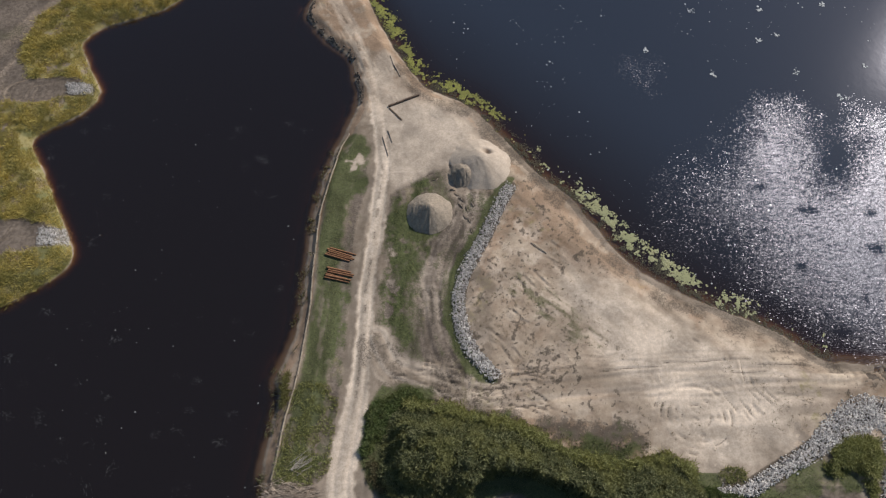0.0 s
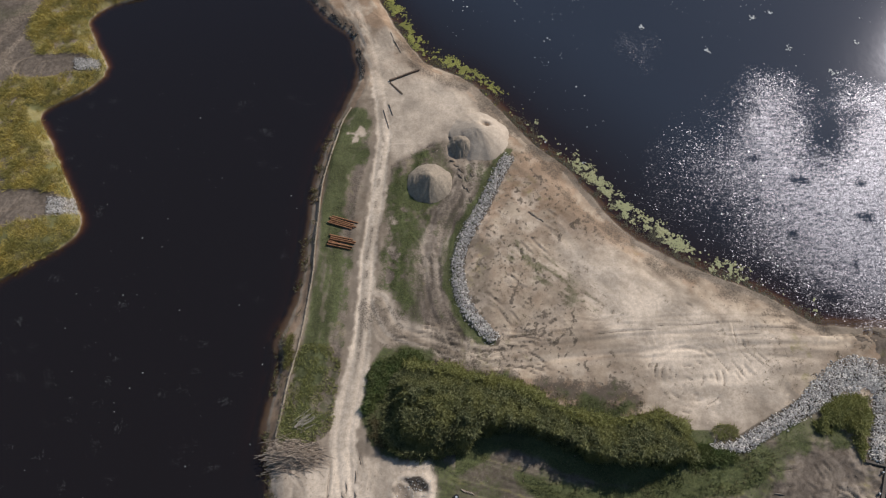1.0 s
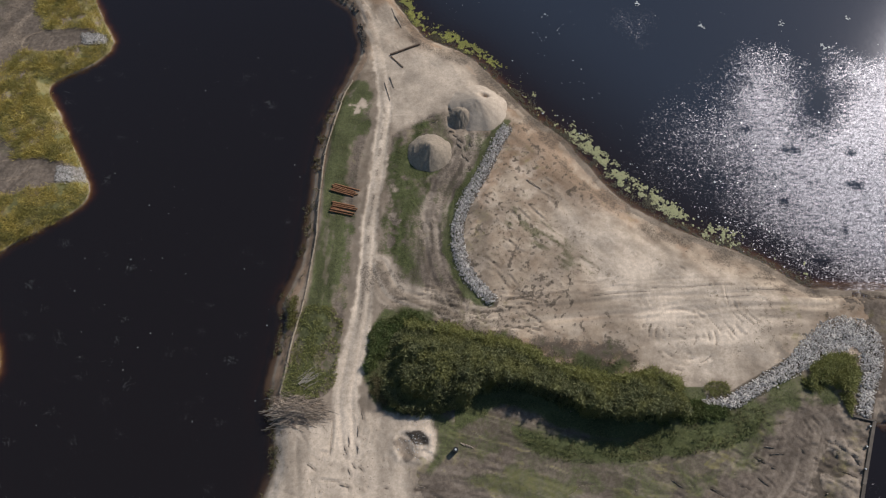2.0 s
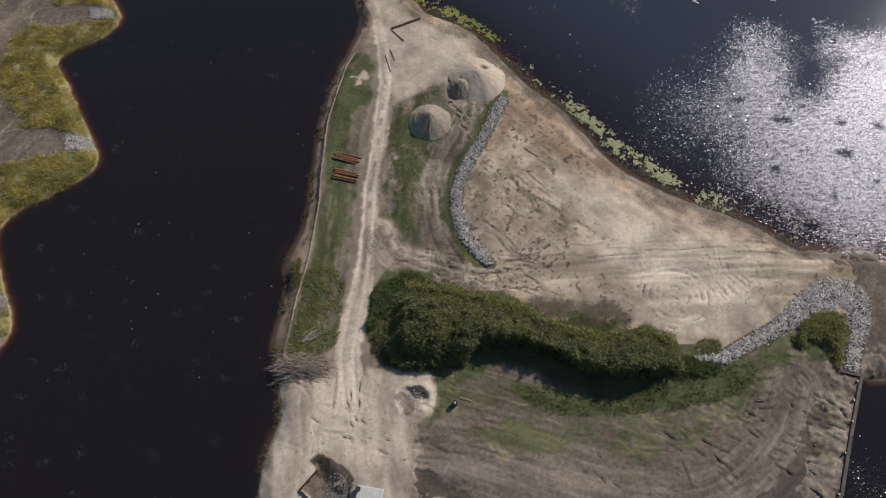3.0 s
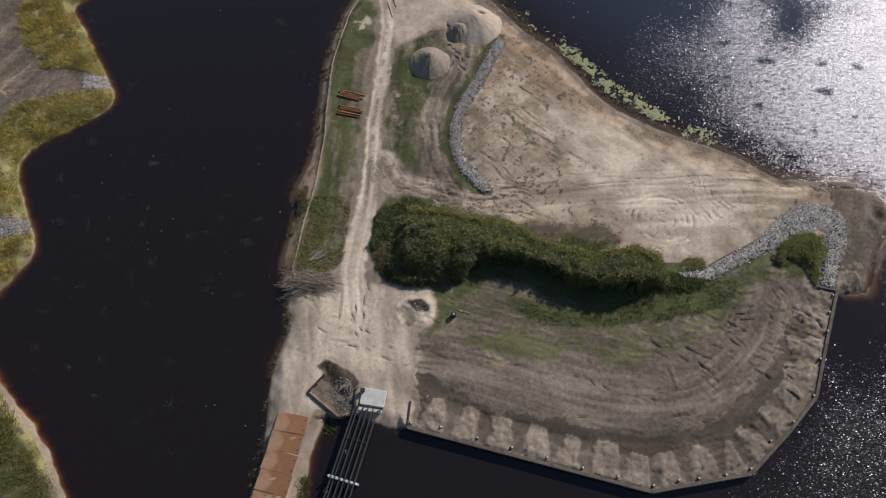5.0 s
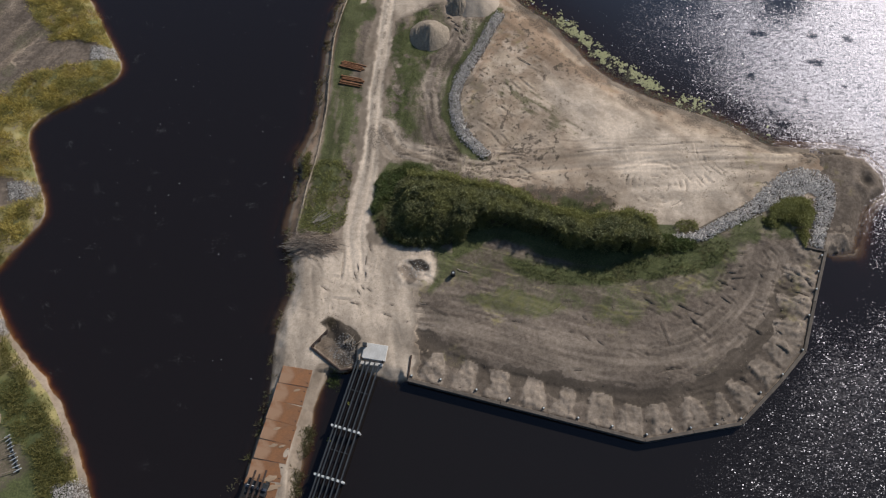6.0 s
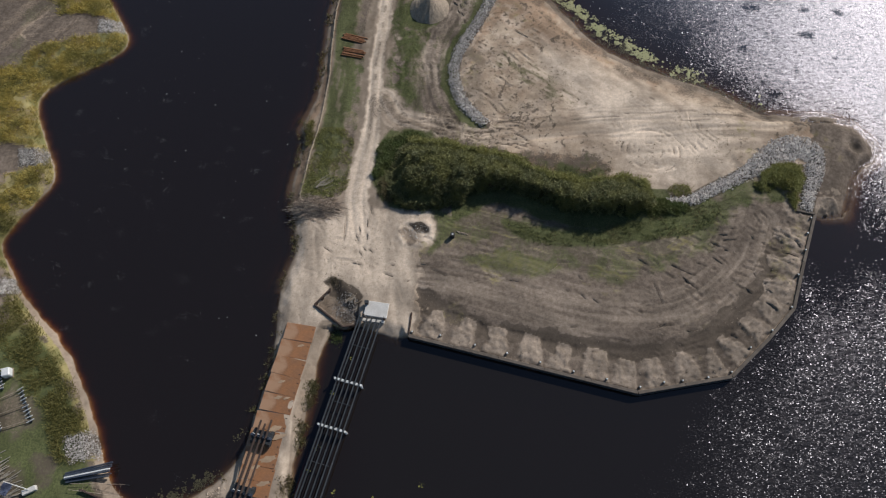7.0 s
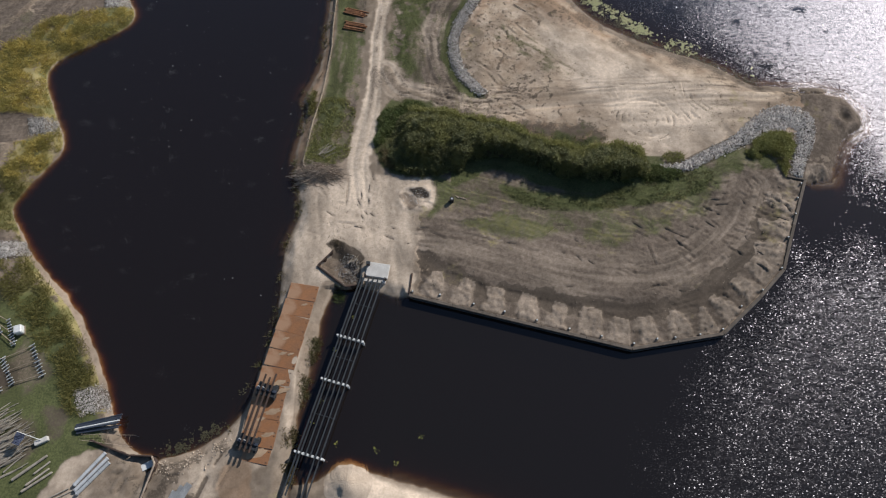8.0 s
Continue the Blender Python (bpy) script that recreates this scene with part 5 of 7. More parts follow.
def heap(name, place, radius, tall, material, label, notch=None, seed=0.0, blunt=0.005):
    """A tipped heap: a cone with a rounded top, slumped and ridged sides and a ragged foot."""
    rings, spokes = 40, 96
    rr = np.linspace(0, 1.12, rings)
    aa = np.linspace(0, 2 * np.pi, spokes, endpoint=False)
    R, A = np.meshgrid(rr, aa, indexing="ij")
    foot = radius * (1 + 0.09 * (fbm(3 * np.cos(A) + seed, 3 * np.sin(A) + seed, 1.6, 3) - 0.5) * 2)
    X, Y = place[0] + R * foot * np.cos(A), place[1] + R * foot * np.sin(A)
    Z = tall * (1.03 - np.sqrt(R**2 + blunt)) * (1 + 0.06 * (fbm(X, Y, 1.8, 3, seed) - 0.5))
    Z += (0.02 + 0.03 * tall) * (fbm(X, Y, 0.6, 4, seed + 9) - 0.5) * (R < 1.0)
    if notch:
        Z -= notch[2] * np.exp(-(((X - notch[0]) / notch[3]) ** 2) - ((Y - notch[1]) / notch[4]) ** 2)
    Z = np.where(R > 1.02, -0.35, Z) + ground_z(X, Y) - 0.03
    i = np.arange(rings - 1)[:, None] * spokes + np.arange(spokes)[None]
    j = np.arange(rings - 1)[:, None] * spokes + (np.arange(spokes)[None] + 1) % spokes
    faces = np.stack([i, i + spokes, j + spokes, j], -1).reshape(-1, 4)
    return thing(name, mesh_of(name, np.stack([X, Y, Z], -1).reshape(-1, 3), faces, True), material, label, "heap")


heap("gravel_mound", (-1.9, 43.2), 3.3, 2.55, GRAVEL, "cone of brown-grey gravel tipped on the grass", seed=2.0)
heap("sand_mound", (5.6, 51.7), 4.6, 2.3, HEAP_SAND, "broad heap of pale sand with a dug-out top", (6.5, 53.2, 1.1, 0.7, 0.5), 6.0, 0.05)
heap("gravel_mound", (3.0, 49.8), 2.3, 1.85, GRAVEL, "small grey gravel heap leaning on the sand heap", seed=8.0)
heap("sand_mound", (-11.0, -37.9), 3.1, 0.75, HEAP_SAND, "pale sand heap at the edge of the south bank", seed=12.0)


def ridges(name, marks, wide, tall, label):
    """Thin ridges of thrown-up soil beside the marks, tapering to both ends."""
    verts, faces = [], []
    for x0, y0, x1, y1 in marks:
        d = np.array([x1 - x0, y1 - y0])
        size = float(np.hypot(*d)) + 1e-6
        side, bend = np.array([-d[1], d[0]]) / size, rng.normal(0, 0.06) * size
        start = len(verts)
        for t in np.linspace(0, 1, 9):
            taper = (4 * t * (1 - t)) ** 0.6 * rng.uniform(0.6, 1.25)
            c = np.array([x0, y0]) + d * t + side * (bend * 4 * t * (1 - t) + rng.normal(0, 0.03))
            z = float(ground_z(np.array([c[0]]), np.array([c[1]]))[0])
            for off, up in ((-wide, -0.06), (0.2 * wide, tall * taper), (wide, -0.06)):
                verts.append((c[0] + side[0] * off * taper, c[1] + side[1] * off * taper, z + up))
        for k in range(8):
            for j in (0, 1):
                faces.append((start + 3 * k + j, start + 3 * k + j + 1, start + 3 * k + j + 4, start + 3 * k + j + 3))
    return thing(name, mesh_of(name, verts, faces), SOIL, label, "soil", kind="stuff")


ridges("soil_ridges", YARD_MARKS, 0.09, 0.035, "thin ridges of dark soil on the sand yard")
ridges("soil_ridges", MID_MARKS, 0.14, 0.16, "ridges of turned clay between the heaps")
ridges("soil_ridges", SOUTH_MARKS, 0.08, 0.07, "ridges of turned soil on the rough lawn")
ridges("soil_ridges", EAST_MARKS, 0.09, 0.08, "ridges of turned soil beside the quay")


def clods(n, x0, x1, y0, y1, mask, size, label):
    """Loose lumps of soil, denser where the mask says."""
    x, y = rng.uniform(x0, x1, n), rng.uniform(y0, y1, n)
    keep = look_up(mask, x, y) * smooth(fbm(x, y, 3.0, 4, 63), 0.35, 0.65) > rng.uniform(0.1, 1.0, n)
    x, y = x[keep], y[keep]
    r = size * (0.4 + rng.random(len(x)) ** 3)
    return thing("soil_clods", stones("soil_clods", x, y, ground_z(x, y) + 0.1 * r, r), SOIL, label, "soil", kind="stuff")


clods(9000, 4, 54, 12, 52, open_field * (0.35 + 0.65 * np.maximum(red, smooth(GX, 22, 10))) * (1 - 0.6 * bright), 0.07, "loose brown clods scattered on the bare field")
clods(5000, -3, 52, -20, 5, south_half * (0.3 + 0.7 * dark), 0.07, "loose dark clods on the ground behind the quay")
clods(5200, -4, 53, -22, 5, apron * (1 - bay), 0.075, "crumbled soil lying in the bays along the quay")
clods(1500, -20, -3, -13, 5, yard, 0.06, "loose dark clods on the sand yard")


# ---- plants and floating leaves ----
def blades(name, x, y, z, tall, wide, lean, material, label, category, tip=0.15):
    """Upright leaves, each a narrow four-cornered blade that leans over."""
    n = len(x)
    a, b = rng.uniform(0, 2 * np.pi, n), rng.uniform(0, 2 * np.pi, n)
    side = np.stack([np.cos(a), np.sin(a), np.zeros(n)], -1) * (wide / 2)[:, None]
    over = np.stack([np.cos(b) * lean * tall, np.sin(b) * lean * tall, tall], -1)
    foot = np.stack([x, y, z], -1)
    verts = np.stack([foot - side * 0.6, foot + side * 0.6, foot + 0.6 * over + side, foot + over, foot + 0.6 * over - side], 1)
    faces = (np.array([(0, 1, 2), (0, 2, 4), (4, 2, 3)])[None] + 5 * np.arange(n)[:, None, None]).reshape(-1, 3)
    return thing(name, mesh_of(name, verts.reshape(-1, 3), faces), material, label, category, kind="stuff")


def scatter(ring, n):
    ring = np.asarray(ring)
    x, y = rng.uniform(ring[:, 0].min(), ring[:, 0].max(), n), rng.uniform(ring[:, 1].min(), ring[:, 1].max(), n)
    d = inside(x, y, ring)
    return x[d > 0], y[d > 0], d[d > 0]


def thicket(name, ring, shoots, tall, slope, material, label, leaf=0.34, wide=0.13, north=None, ragged=3.0, low_side=None):
    """A dense stand of leafy shoots, low at its rim, lumpy on top, with leaves at the shoots' upper ends."""
    x, y, d = scatter(curve_through(ring, True), shoots)
    d = d + ragged * (fbm(x, y, 1.8, 5, 21) - 0.55)
    keep = (d > 0.05) & (fbm(x, y, 0.7, 3, 61) < 0.46 + 0.25 * d)
    x, y, d = x[keep], y[keep], d[keep]
    lump = 0.65 * fbm(x, y, 0.85, 3, 33) + 0.35 * rng.random(len(x)) ** 2
    top = tall * smooth(d, 0, slope) * (0.55 + 0.9 * lump) + 0.25
    if north is not None:
        top *= 0.28 + 0.72 * smooth(along(x, y, north)[0] + 2.0 * (fbm(x, y, 3.0, 2, 5) - 0.5), 0.3, 4.6)
    if low_side is not None:
        top *= 0.3 + 0.7 * smooth(along(x, y, low_side)[0] + 1.5 * (fbm(x, y, 2.0, 2, 8) - 0.5), 0.2, 5.0)
    leaves = 6
    X, Y, T = np.repeat(x, leaves), np.repeat(y, leaves), np.repeat(top, leaves)
    n = len(X)
    z = ground_z(X, Y) + T * (1 - 0.45 * rng.uniform(0, 1, n) ** 2) - 0.2
    X, Y = X + rng.normal(0, 0.11, n), Y + rng.normal(0, 0.11, n)
    return blades(name, X, Y, z, leaf * rng.uniform(0.6, 1.3, n), wide * rng.uniform(0.7, 1.3, n), rng.uniform(0.9, 2.4, n), material, label, "shrubs")


thicket("willow_thicket", THICKET, 58000, 3.2, 0.9, THICKET_LEAF, "dense dark-green willow and reed thicket on the bank", 0.19, 0.105, np.array(THICKET[:12]), 1.8, np.array([(-8.4, 11.0), (-7.9, 8.0), (-6.4, 5.1), (-3.1, 4.2), (0.2, 4.2)]))
thicket("bank_shrub", [(-10.0, 9.4), (-9.0, 6.8), (-6.6, 5.4), (-5.2, 5.6), (-7.2, 8.6), (-8.6, 10.4)], 900, 0.35, 0.9, SCRUB_LEAF, "brown dry scrub at the road end of the thicket", 0.2, 0.06)
thicket("bank_shrub", [(-10.2, 12.6), (-9.4, 15.0), (-7.3, 17.5), (-3.3, 18.0), (-1.0, 16.6), (-4.5, 14.5), (-7.6, 11.4), (-9.6, 9.0)], 5000, 0.45, 1.0, FRESH_LEAF, "low bright-green bushes at the road end of the thicket", 0.2, 0.08)
thicket("bank_shrub", [(24.0, 4.2), (29.0, 4.6), (31.5, 6.5), (35.0, 6.2), (37.5, 5.2), (33.0, 3.6), (27.5, 2.9)], 3000, 0.5, 1.2, FRESH_LEAF, "low green growth between the thicket and the stones", 0.2, 0.07)
crest = np.array(THICKET[2:12])
thicket("reed_fringe", np.concatenate([crest + (0.2, 0.5), (crest - (0.9, 2.4))[::-1]]), 12000, 1.9, 1.3, CREST_LEAF, "yellow-green reeds and grass along the crest of the thicket", 0.26, 0.07)
thicket("bank_shrub", LOOP_BUSH, 5200, 0.75, 1.3, CREST_LEAF, "low olive shrub inside the hooked stone band", 0.2, 0.08, None, 1.6)
x, y, d = scatter(curve_through(TUFT, True), 1500)
keep = d + 1.2 * (fbm(x, y, 0.8, 3, 29) - 0.5) > 0.1
blades("grass_tuft", x[keep], y[keep], ground_z(x, y)[keep], rng.uniform(0.1, 0.4, int(keep.sum())), rng.uniform(0.03, 0.07, int(keep.sum())), rng.uniform(0.5, 1.8, int(keep.sum())), CREST_LEAF,
       "yellowish grass tuft at the edge of the field", "grass")
thicket("bank_shrub", [(-20.9, 19.3), (-20.5, 21.2), (-19.4, 20.6), (-19.3, 15.8), (-20.6, 14.1), (-21.2, 16.5)], 700, 0.25, 0.6, GREEN_REED, "scrubby brown plants on the eroded bank", 0.2, 0.05)
for ring, n, label in (([(-9.8, 8.5), (-9.2, 15.9), (-6.5, 17.8), (-1.5, 17.2), (4.5, 15.8), (9.0, 14.7), (13.0, 13.1), (17.0, 11.9), (21.0, 11.4), (25.4, 11.5), (25.2, 10.2), (18.0, 9.8), (11.0, 12.6), (3.0, 15.0), (-4.0, 15.8), (-8.0, 12.0)], 13000, "rough green grass round the top of the thicket"),
                       (SHORE_GREEN, 9000, "lush green grass at the foot of the thicket")):
    x, y, d = scatter(curve_through(ring, True), n)
    keep = (fbm(x, y, 1.5, 4, 37) > 0.42) & (d > 0.2 * rng.random(len(x)))
    x, y = x[keep], y[keep]
    blades("rough_grass", x, y, ground_z(x, y), rng.uniform(0.08, 0.32, len(x)), rng.uniform(0.04, 0.09, len(x)), rng.uniform(0.5, 1.8, len(x)), ROUGH_GRASS, label, "grass")
x, y, d = scatter(curve_through([(-20.0, 7.0), (-14.4, 7.2), (-13.4, 12.0), (-13.3, 17.5), (-16.0, 19.0), (-18.5, 18.5), (-19.4, 14.0)], True), 9500)
keep = fbm(x, y, 1.1, 4, 43) + 0.2 * (fbm(x, y * 3.0, 1.5, 2, 47) - 0.5) > 0.46
x, y = x[keep], y[keep]
blades("rough_grass", x, y, ground_z(x, y), rng.uniform(0.08, 0.32, len(x)), rng.uniform(0.035, 0.075, len(x)), rng.uniform(0.7, 2.0, len(x)), CREST_LEAF, "rank yellow-green grass tufts beside the brushwood", "grass")
x, y, d = scatter(curve_through(THICKET, True), 6000)
keep = d > 0.6
blades("thicket_stems", x[keep], y[keep], ground_z(x, y)[keep], 1.0 * smooth(d[keep], 0, 2.4) + 0.2, np.full(keep.sum(), 0.05), np.full(keep.sum(), 0.12), STALK,
       "thin brown stems in the thicket", "shrubs")


def sown(mask, per_m2, x0, x1, y0, y1):
    """Random places, as dense as the mask says."""
    n = int(per_m2 * (x1 - x0) * (y1 - y0))
    x, y = rng.uniform(x0, x1, n), rng.uniform(y0, y1, n)
    keep = look_up(mask, x, y) > rng.uniform(0.15, 1.0, n)
    return x[keep], y[keep]


x, y = sown(reeds_west * (1 - yard_west), 95, -78, -38, -40, 88)
clump = fbm(x, y, 1.6, 3, 51)
keep = clump > 0.25
x, y, clump = x[keep], y[keep], clump[keep]
golden = y + 8 * (fbm(x, y, 7, 3, 15) - 0.5) > 4
for mine, leaf, label in ((golden, REED_LEAF, "golden-yellow reeds along the lake bank"), (~golden, GREEN_REED, "olive-green tall grass along the lake bank")):
    n = int(mine.sum())
    blades("bank_reeds", x[mine], y[mine], ground_z(x[mine], y[mine]), (0.06 + 1.15 * np.clip(clump[mine] - 0.25, 0, 1)) * rng.uniform(0.5, 1.3, n), rng.uniform(0.04, 0.085, n), rng.uniform(0.5, 1.9, n), leaf, label, "reeds")
x, y = sown(np.where(GX > -30, grass, 0) * land * (1 - 0.45 * strip) * (1 - 0.6 * lawn * (1 - foot)), 75, -22, 55, -10, 58)
blades("turf", x, y, ground_z(x, y), rng.uniform(0.04, 0.15, len(x)), rng.uniform(0.025, 0.06, len(x)), rng.uniform(0.6, 2.0, len(x)), TURF_LEAF,
       "short rough turf growing on the worked ground", "grass")
weedy = open_field * (1 - wide) * smooth(in_island, 1.5, 3.0) * smooth(fbm(GX, GY, 4.5, 3, 83), 0.34, 0.62) * (1 - 0.55 * np.exp(-((d_br / 1.6) ** 2))) * (0.45 + 0.55 * np.maximum(smooth(GX, 34, 40), smooth(GX, 22, 16)))
x, y = sown(weedy, 1.7, 4, 54, 9, 52)
r = rng.uniform(0.08, 0.26, len(x)) * (0.6 + 0.9 * rng.random(len(x)) ** 2)
x, y, r = (np.repeat(v, 16) for v in (x, y, r))
x, y = x + rng.normal(0, 1, len(x)) * r, y + rng.normal(0, 1, len(x)) * r * 0.8
blades("field_weeds", x, y, ground_z(x, y), 0.12 * r + rng.uniform(0.02, 0.06, len(x)), rng.uniform(0.025, 0.055, len(x)), rng.uniform(0.6, 1.8, len(x)), TUFT_LEAF,
       "scattered dry brown weed tufts on the bare field", "weeds")


def floating(name, x, y, r, material, label):
    """Flat floating leaves with uneven rims, a hand's breadth apart in height so that they overlap."""
    n, k = len(x), 7
    a = np.linspace(0, 2 * np.pi, k, endpoint=False)[None] + rng.uniform(0, 1, (n, 1))
    rim = r[:, None] * rng.uniform(0.65, 1.15, (n, k))
    z = WATER + rng.uniform(0.008, 0.05, n)
    verts = np.concatenate([np.stack([x, y, z + 0.1 * r], -1)[:, None], np.stack([x[:, None] + rim * np.cos(a), y[:, None] + rim * np.sin(a), np.repeat(z[:, None], k, 1)], -1)], 1)
    tri = np.array([(0, i + 1, (i + 1) % k + 1) for i in range(k)])
    return thing(name, mesh_of(name, verts.reshape(-1, 3), (tri[None] + (k + 1) * np.arange(n)[:, None, None]).reshape(-1, 3)), material, label, "water plants", kind="stuff")


line = curve_through(PADS, step=0.4)
tangent = np.gradient(line, axis=0)
tangent /= np.linalg.norm(tangent, axis=1, keepdims=True)
k = rng.integers(0, len(line), 30000)
u = rng.normal(0.1, 0.55, len(k))
x, y = line[k, 0] + tangent[k, 1] * -u + rng.normal(0, 0.2, len(k)), line[k, 1] + tangent[k, 0] * u + rng.normal(0, 0.2, len(k))
thick = np.interp(y, [22, 26, 34, 45, 50, 58, 64, 86], [0.40, 0.48, 0.59, 0.60, 0.45, 0.46, 0.58, 0.56])
keep = (look_up(shore, x, y) < -0.25) & (0.5 * fbm(x, y, 1.6, 5, 71) + 0.5 * fbm(x, y, 0.5, 3, 76) < thick - 0.10)
for mine, leaf, label in ((keep & (y + rng.normal(0, 1.5, len(y)) < 56), PAD_LEAF, "belt of pale yellow-green floating leaves along the shore"),
                          (keep & (y + rng.normal(0, 1.5, len(y)) >= 56), YELLOW_PAD, "belt of bright yellow-green leaves along the causeway")):
    floating("lily_pads", x[mine], y[mine], rng.uniform(0.04, 0.15, int(mine.sum())), leaf, label)
k = rng.integers(0, len(line), 16000)
u = rng.normal(-1.1, 0.7, len(k))
jx, jy = rng.normal(0, 0.25, len(k)), rng.normal(0, 0.25, len(k))
x, y = line[k, 0] + tangent[k, 1] * -u + jx, line[k, 1] + tangent[k, 0] * u + jy
for way in (1, -1):
    px, py = line[k, 0] - way * tangent[k, 1] * u + jx, line[k, 1] + way * tangent[k, 0] * u + jy
    if (look_up(shore, px, py) > -1.6).mean() > (look_up(shore, x, y) > -1.6).mean():
        x, y = px, py
keep = (look_up(shore, x, y) < -0.15) & (fbm(x, y, 0.8, 5, 75) < 0.54)
floating("water_weed", x[keep], y[keep], rng.uniform(0.03, 0.10, keep.sum()), WATER_WEED, "dark olive weed in the shallows along the shore")
x, y = rng.uniform(-60, 76, 3600), rng.uniform(-38, 88, 3600)
keep = (look_up(shore, x, y) < -1.5) & (fbm(x, y, 12, 3, 91) > np.where(x > 5, 0.48, 0.55)) & (y > 22)
x, y = x[keep], y[keep]
east = x > 0
floating("floating_leaves", x[east], y[east], 0.04 + 0.13 * rng.random(east.sum()) ** 4, FOAM, "pale leaf scraps drifting on the dark water")
x, y = x[~east], y[~east] - rng.uniform(0, 40, (~east).sum())
keep = look_up(shore, x, y) < -1.5
floating("floating_leaves", x[keep], y[keep], 0.03 + 0.10 * rng.random(keep.sum()) ** 3, DIM_LEAF, "dim grey leaf scraps drifting on the dark water")

# drifting rafts of leaf scraps
cx, cy = rng.uniform(-60, -21, 150), rng.uniform(-32, 62, 150)
keep = (look_up(shore, cx, cy) < -1.2) & (fbm(cx, cy, 14, 2, 23) > 0.42)
many = rng.integers(8, 40, int(keep.sum()))
x, y = (np.repeat(v[keep], many) + rng.normal(0, s, int(many.sum())) for v, s in ((cx, 0.45), (cy, 0.3)))
floating("floating_leaves", x, y, rng.uniform(0.01, 0.04, len(x)), DIM_LEAF, "dim rafts of drifting leaf scraps on the dark water")
x, y = (np.repeat([p[i] for p in LEAF_RAFTS], 14) + rng.normal(0, 0.28, 14 * len(LEAF_RAFTS)) for i in (0, 1))
floating("floating_leaves", x, y, rng.uniform(0.05, 0.2, len(x)), FOAM, "pale rafts of floating leaves on the wide lake")

for line, offset, n, label in ((NECK_EAST[:6], 0.1, 520, "dark scrubby weeds along the edge of the sand neck"), (WEST_SHORE[-9:-3], -0.3, 90, "low weeds on the crumbling west edge of the neck"),
                              (WEST_SHORE[8:22], -0.2, 380, "tufts of brown weed along the eroded lake shore")):
    path = curve_through(line, step=0.3)
    k = rng.integers(0, len(path), n)
    x, y = path[k, 0] + offset + rng.normal(0, 0.45, n), path[k, 1] + rng.normal(0, 0.35, n)
    keep = (fbm(x, y, 1.6, 4, 57) > 0.5) & (look_up(shore, x, y) > -0.8)
    x, y = (np.repeat(v[keep], 9) + rng.normal(0, 0.13, 9 * int(keep.sum())) for v in (x, y))
    blades("edge_weeds", x, y, np.maximum(ground_z(x, y), WATER), rng.uniform(0.1, 0.35, len(x)), rng.uniform(0.05, 0.1, len(x)), rng.uniform(0.6, 2.0, len(x)), SCRUB_LEAF, label, "weeds")
places = [(-12.9, -33.4), (-13.9, -21.5), (-15.2, -28.2), (-8.1, -34.0), (-2.6, -32.6), (-16.2, -31.0), (-5.4, -35.6), (-11.6, -17.0)]
x, y = (np.repeat([p[i] for p in places], 8) + rng.normal(0, 0.16, 8 * len(places)) for i in (0, 1))
keep = look_up(shore, x, y) < -0.2
floating("lily_pads", x[keep], y[keep], rng.uniform(0.04, 0.11, int(keep.sum())), YELLOW_PAD, "small clumps of yellow-green pads in the dark basin")


# ---- sticks and logs ----
def sticks(name, n, middle, spread, turn, wander, length, r, tall, material, label, category="brushwood"):
    """A heap of thin sticks, mostly lying one way."""
    bx, by = rng.normal(0, spread[0], n), rng.normal(0, spread[1], n)
    c, s = math.cos(radians(turn)), math.sin(radians(turn))
    x, y = middle[0] + c * bx - s * by, middle[1] + s * bx + c * by
    up = tall * np.exp(-0.5 * ((bx / spread[0]) ** 2 + (by / spread[1]) ** 2)) * rng.random(n)
    a = radians(turn) + rng.normal(0, radians(wander), n)
    half = rng.uniform(*length, n)[:, None] / 2
    d = np.stack([np.cos(a), np.sin(a), rng.normal(0, 0.07, n)], -1)
    mid = np.stack([x, y, np.maximum(ground_z(x, y), WATER) + 0.06 + up], -1)
    side, over = np.stack([-d[:, 1], d[:, 0], 0 * a], -1), np.array([0, 0, 1.0])[None]
    rad = rng.uniform(*r, n)[:, None]
    verts = []
    bend = rng.normal(0, 0.12, (n, 1)) * side
    for t, f in ((-1, 1.0), (0, 0.85), (1, 0.5)):
        for p, q in ((1, 0), (0, 1), (-1, 0), (0, -1)):
            verts.append(mid + t * half * d + (1 - t * t) * bend + f * rad * (p * side + q * over))
    verts = np.stack(verts, 1)
    quads = [(4 * k + i, 4 * k + (i + 1) % 4, 4 * k + 4 + (i + 1) % 4, 4 * k + 4 + i) for k in range(2) for i in range(4)] + [(3, 2, 1, 0), (8, 9, 10, 11)]
    return thing(name, mesh_of(name, verts.reshape(-1, 3), (np.array(quads)[None] + 12 * np.arange(n)[:, None, None]).reshape(-1, 4)), material, label, category, kind="stuff")


sticks("brushwood_pile", 520, (-18.0, 5.0), (1.25, 0.75), -4, 19, (1.6, 4.2), (0.016, 0.045), 1.0, GREY_WOOD, "pile of grey bare branches lying on the sandy shore")
sticks("stick_bundle", 26, (-17.0, 9.2), (0.5, 0.45), 38, 8, (1.6, 2.8), (0.028, 0.055), 0.25, ASH_WOOD, "small bundle of pale stakes lying in the grass")
sticks("timber_pile", 170, (-53.4, -33.2), (0.8, 1.7), 32, 7, (2.5, 4.5), (0.06, 0.11), 1.0, ASH_WOOD, "untidy pile of long peeled poles in the works yard", "timber")


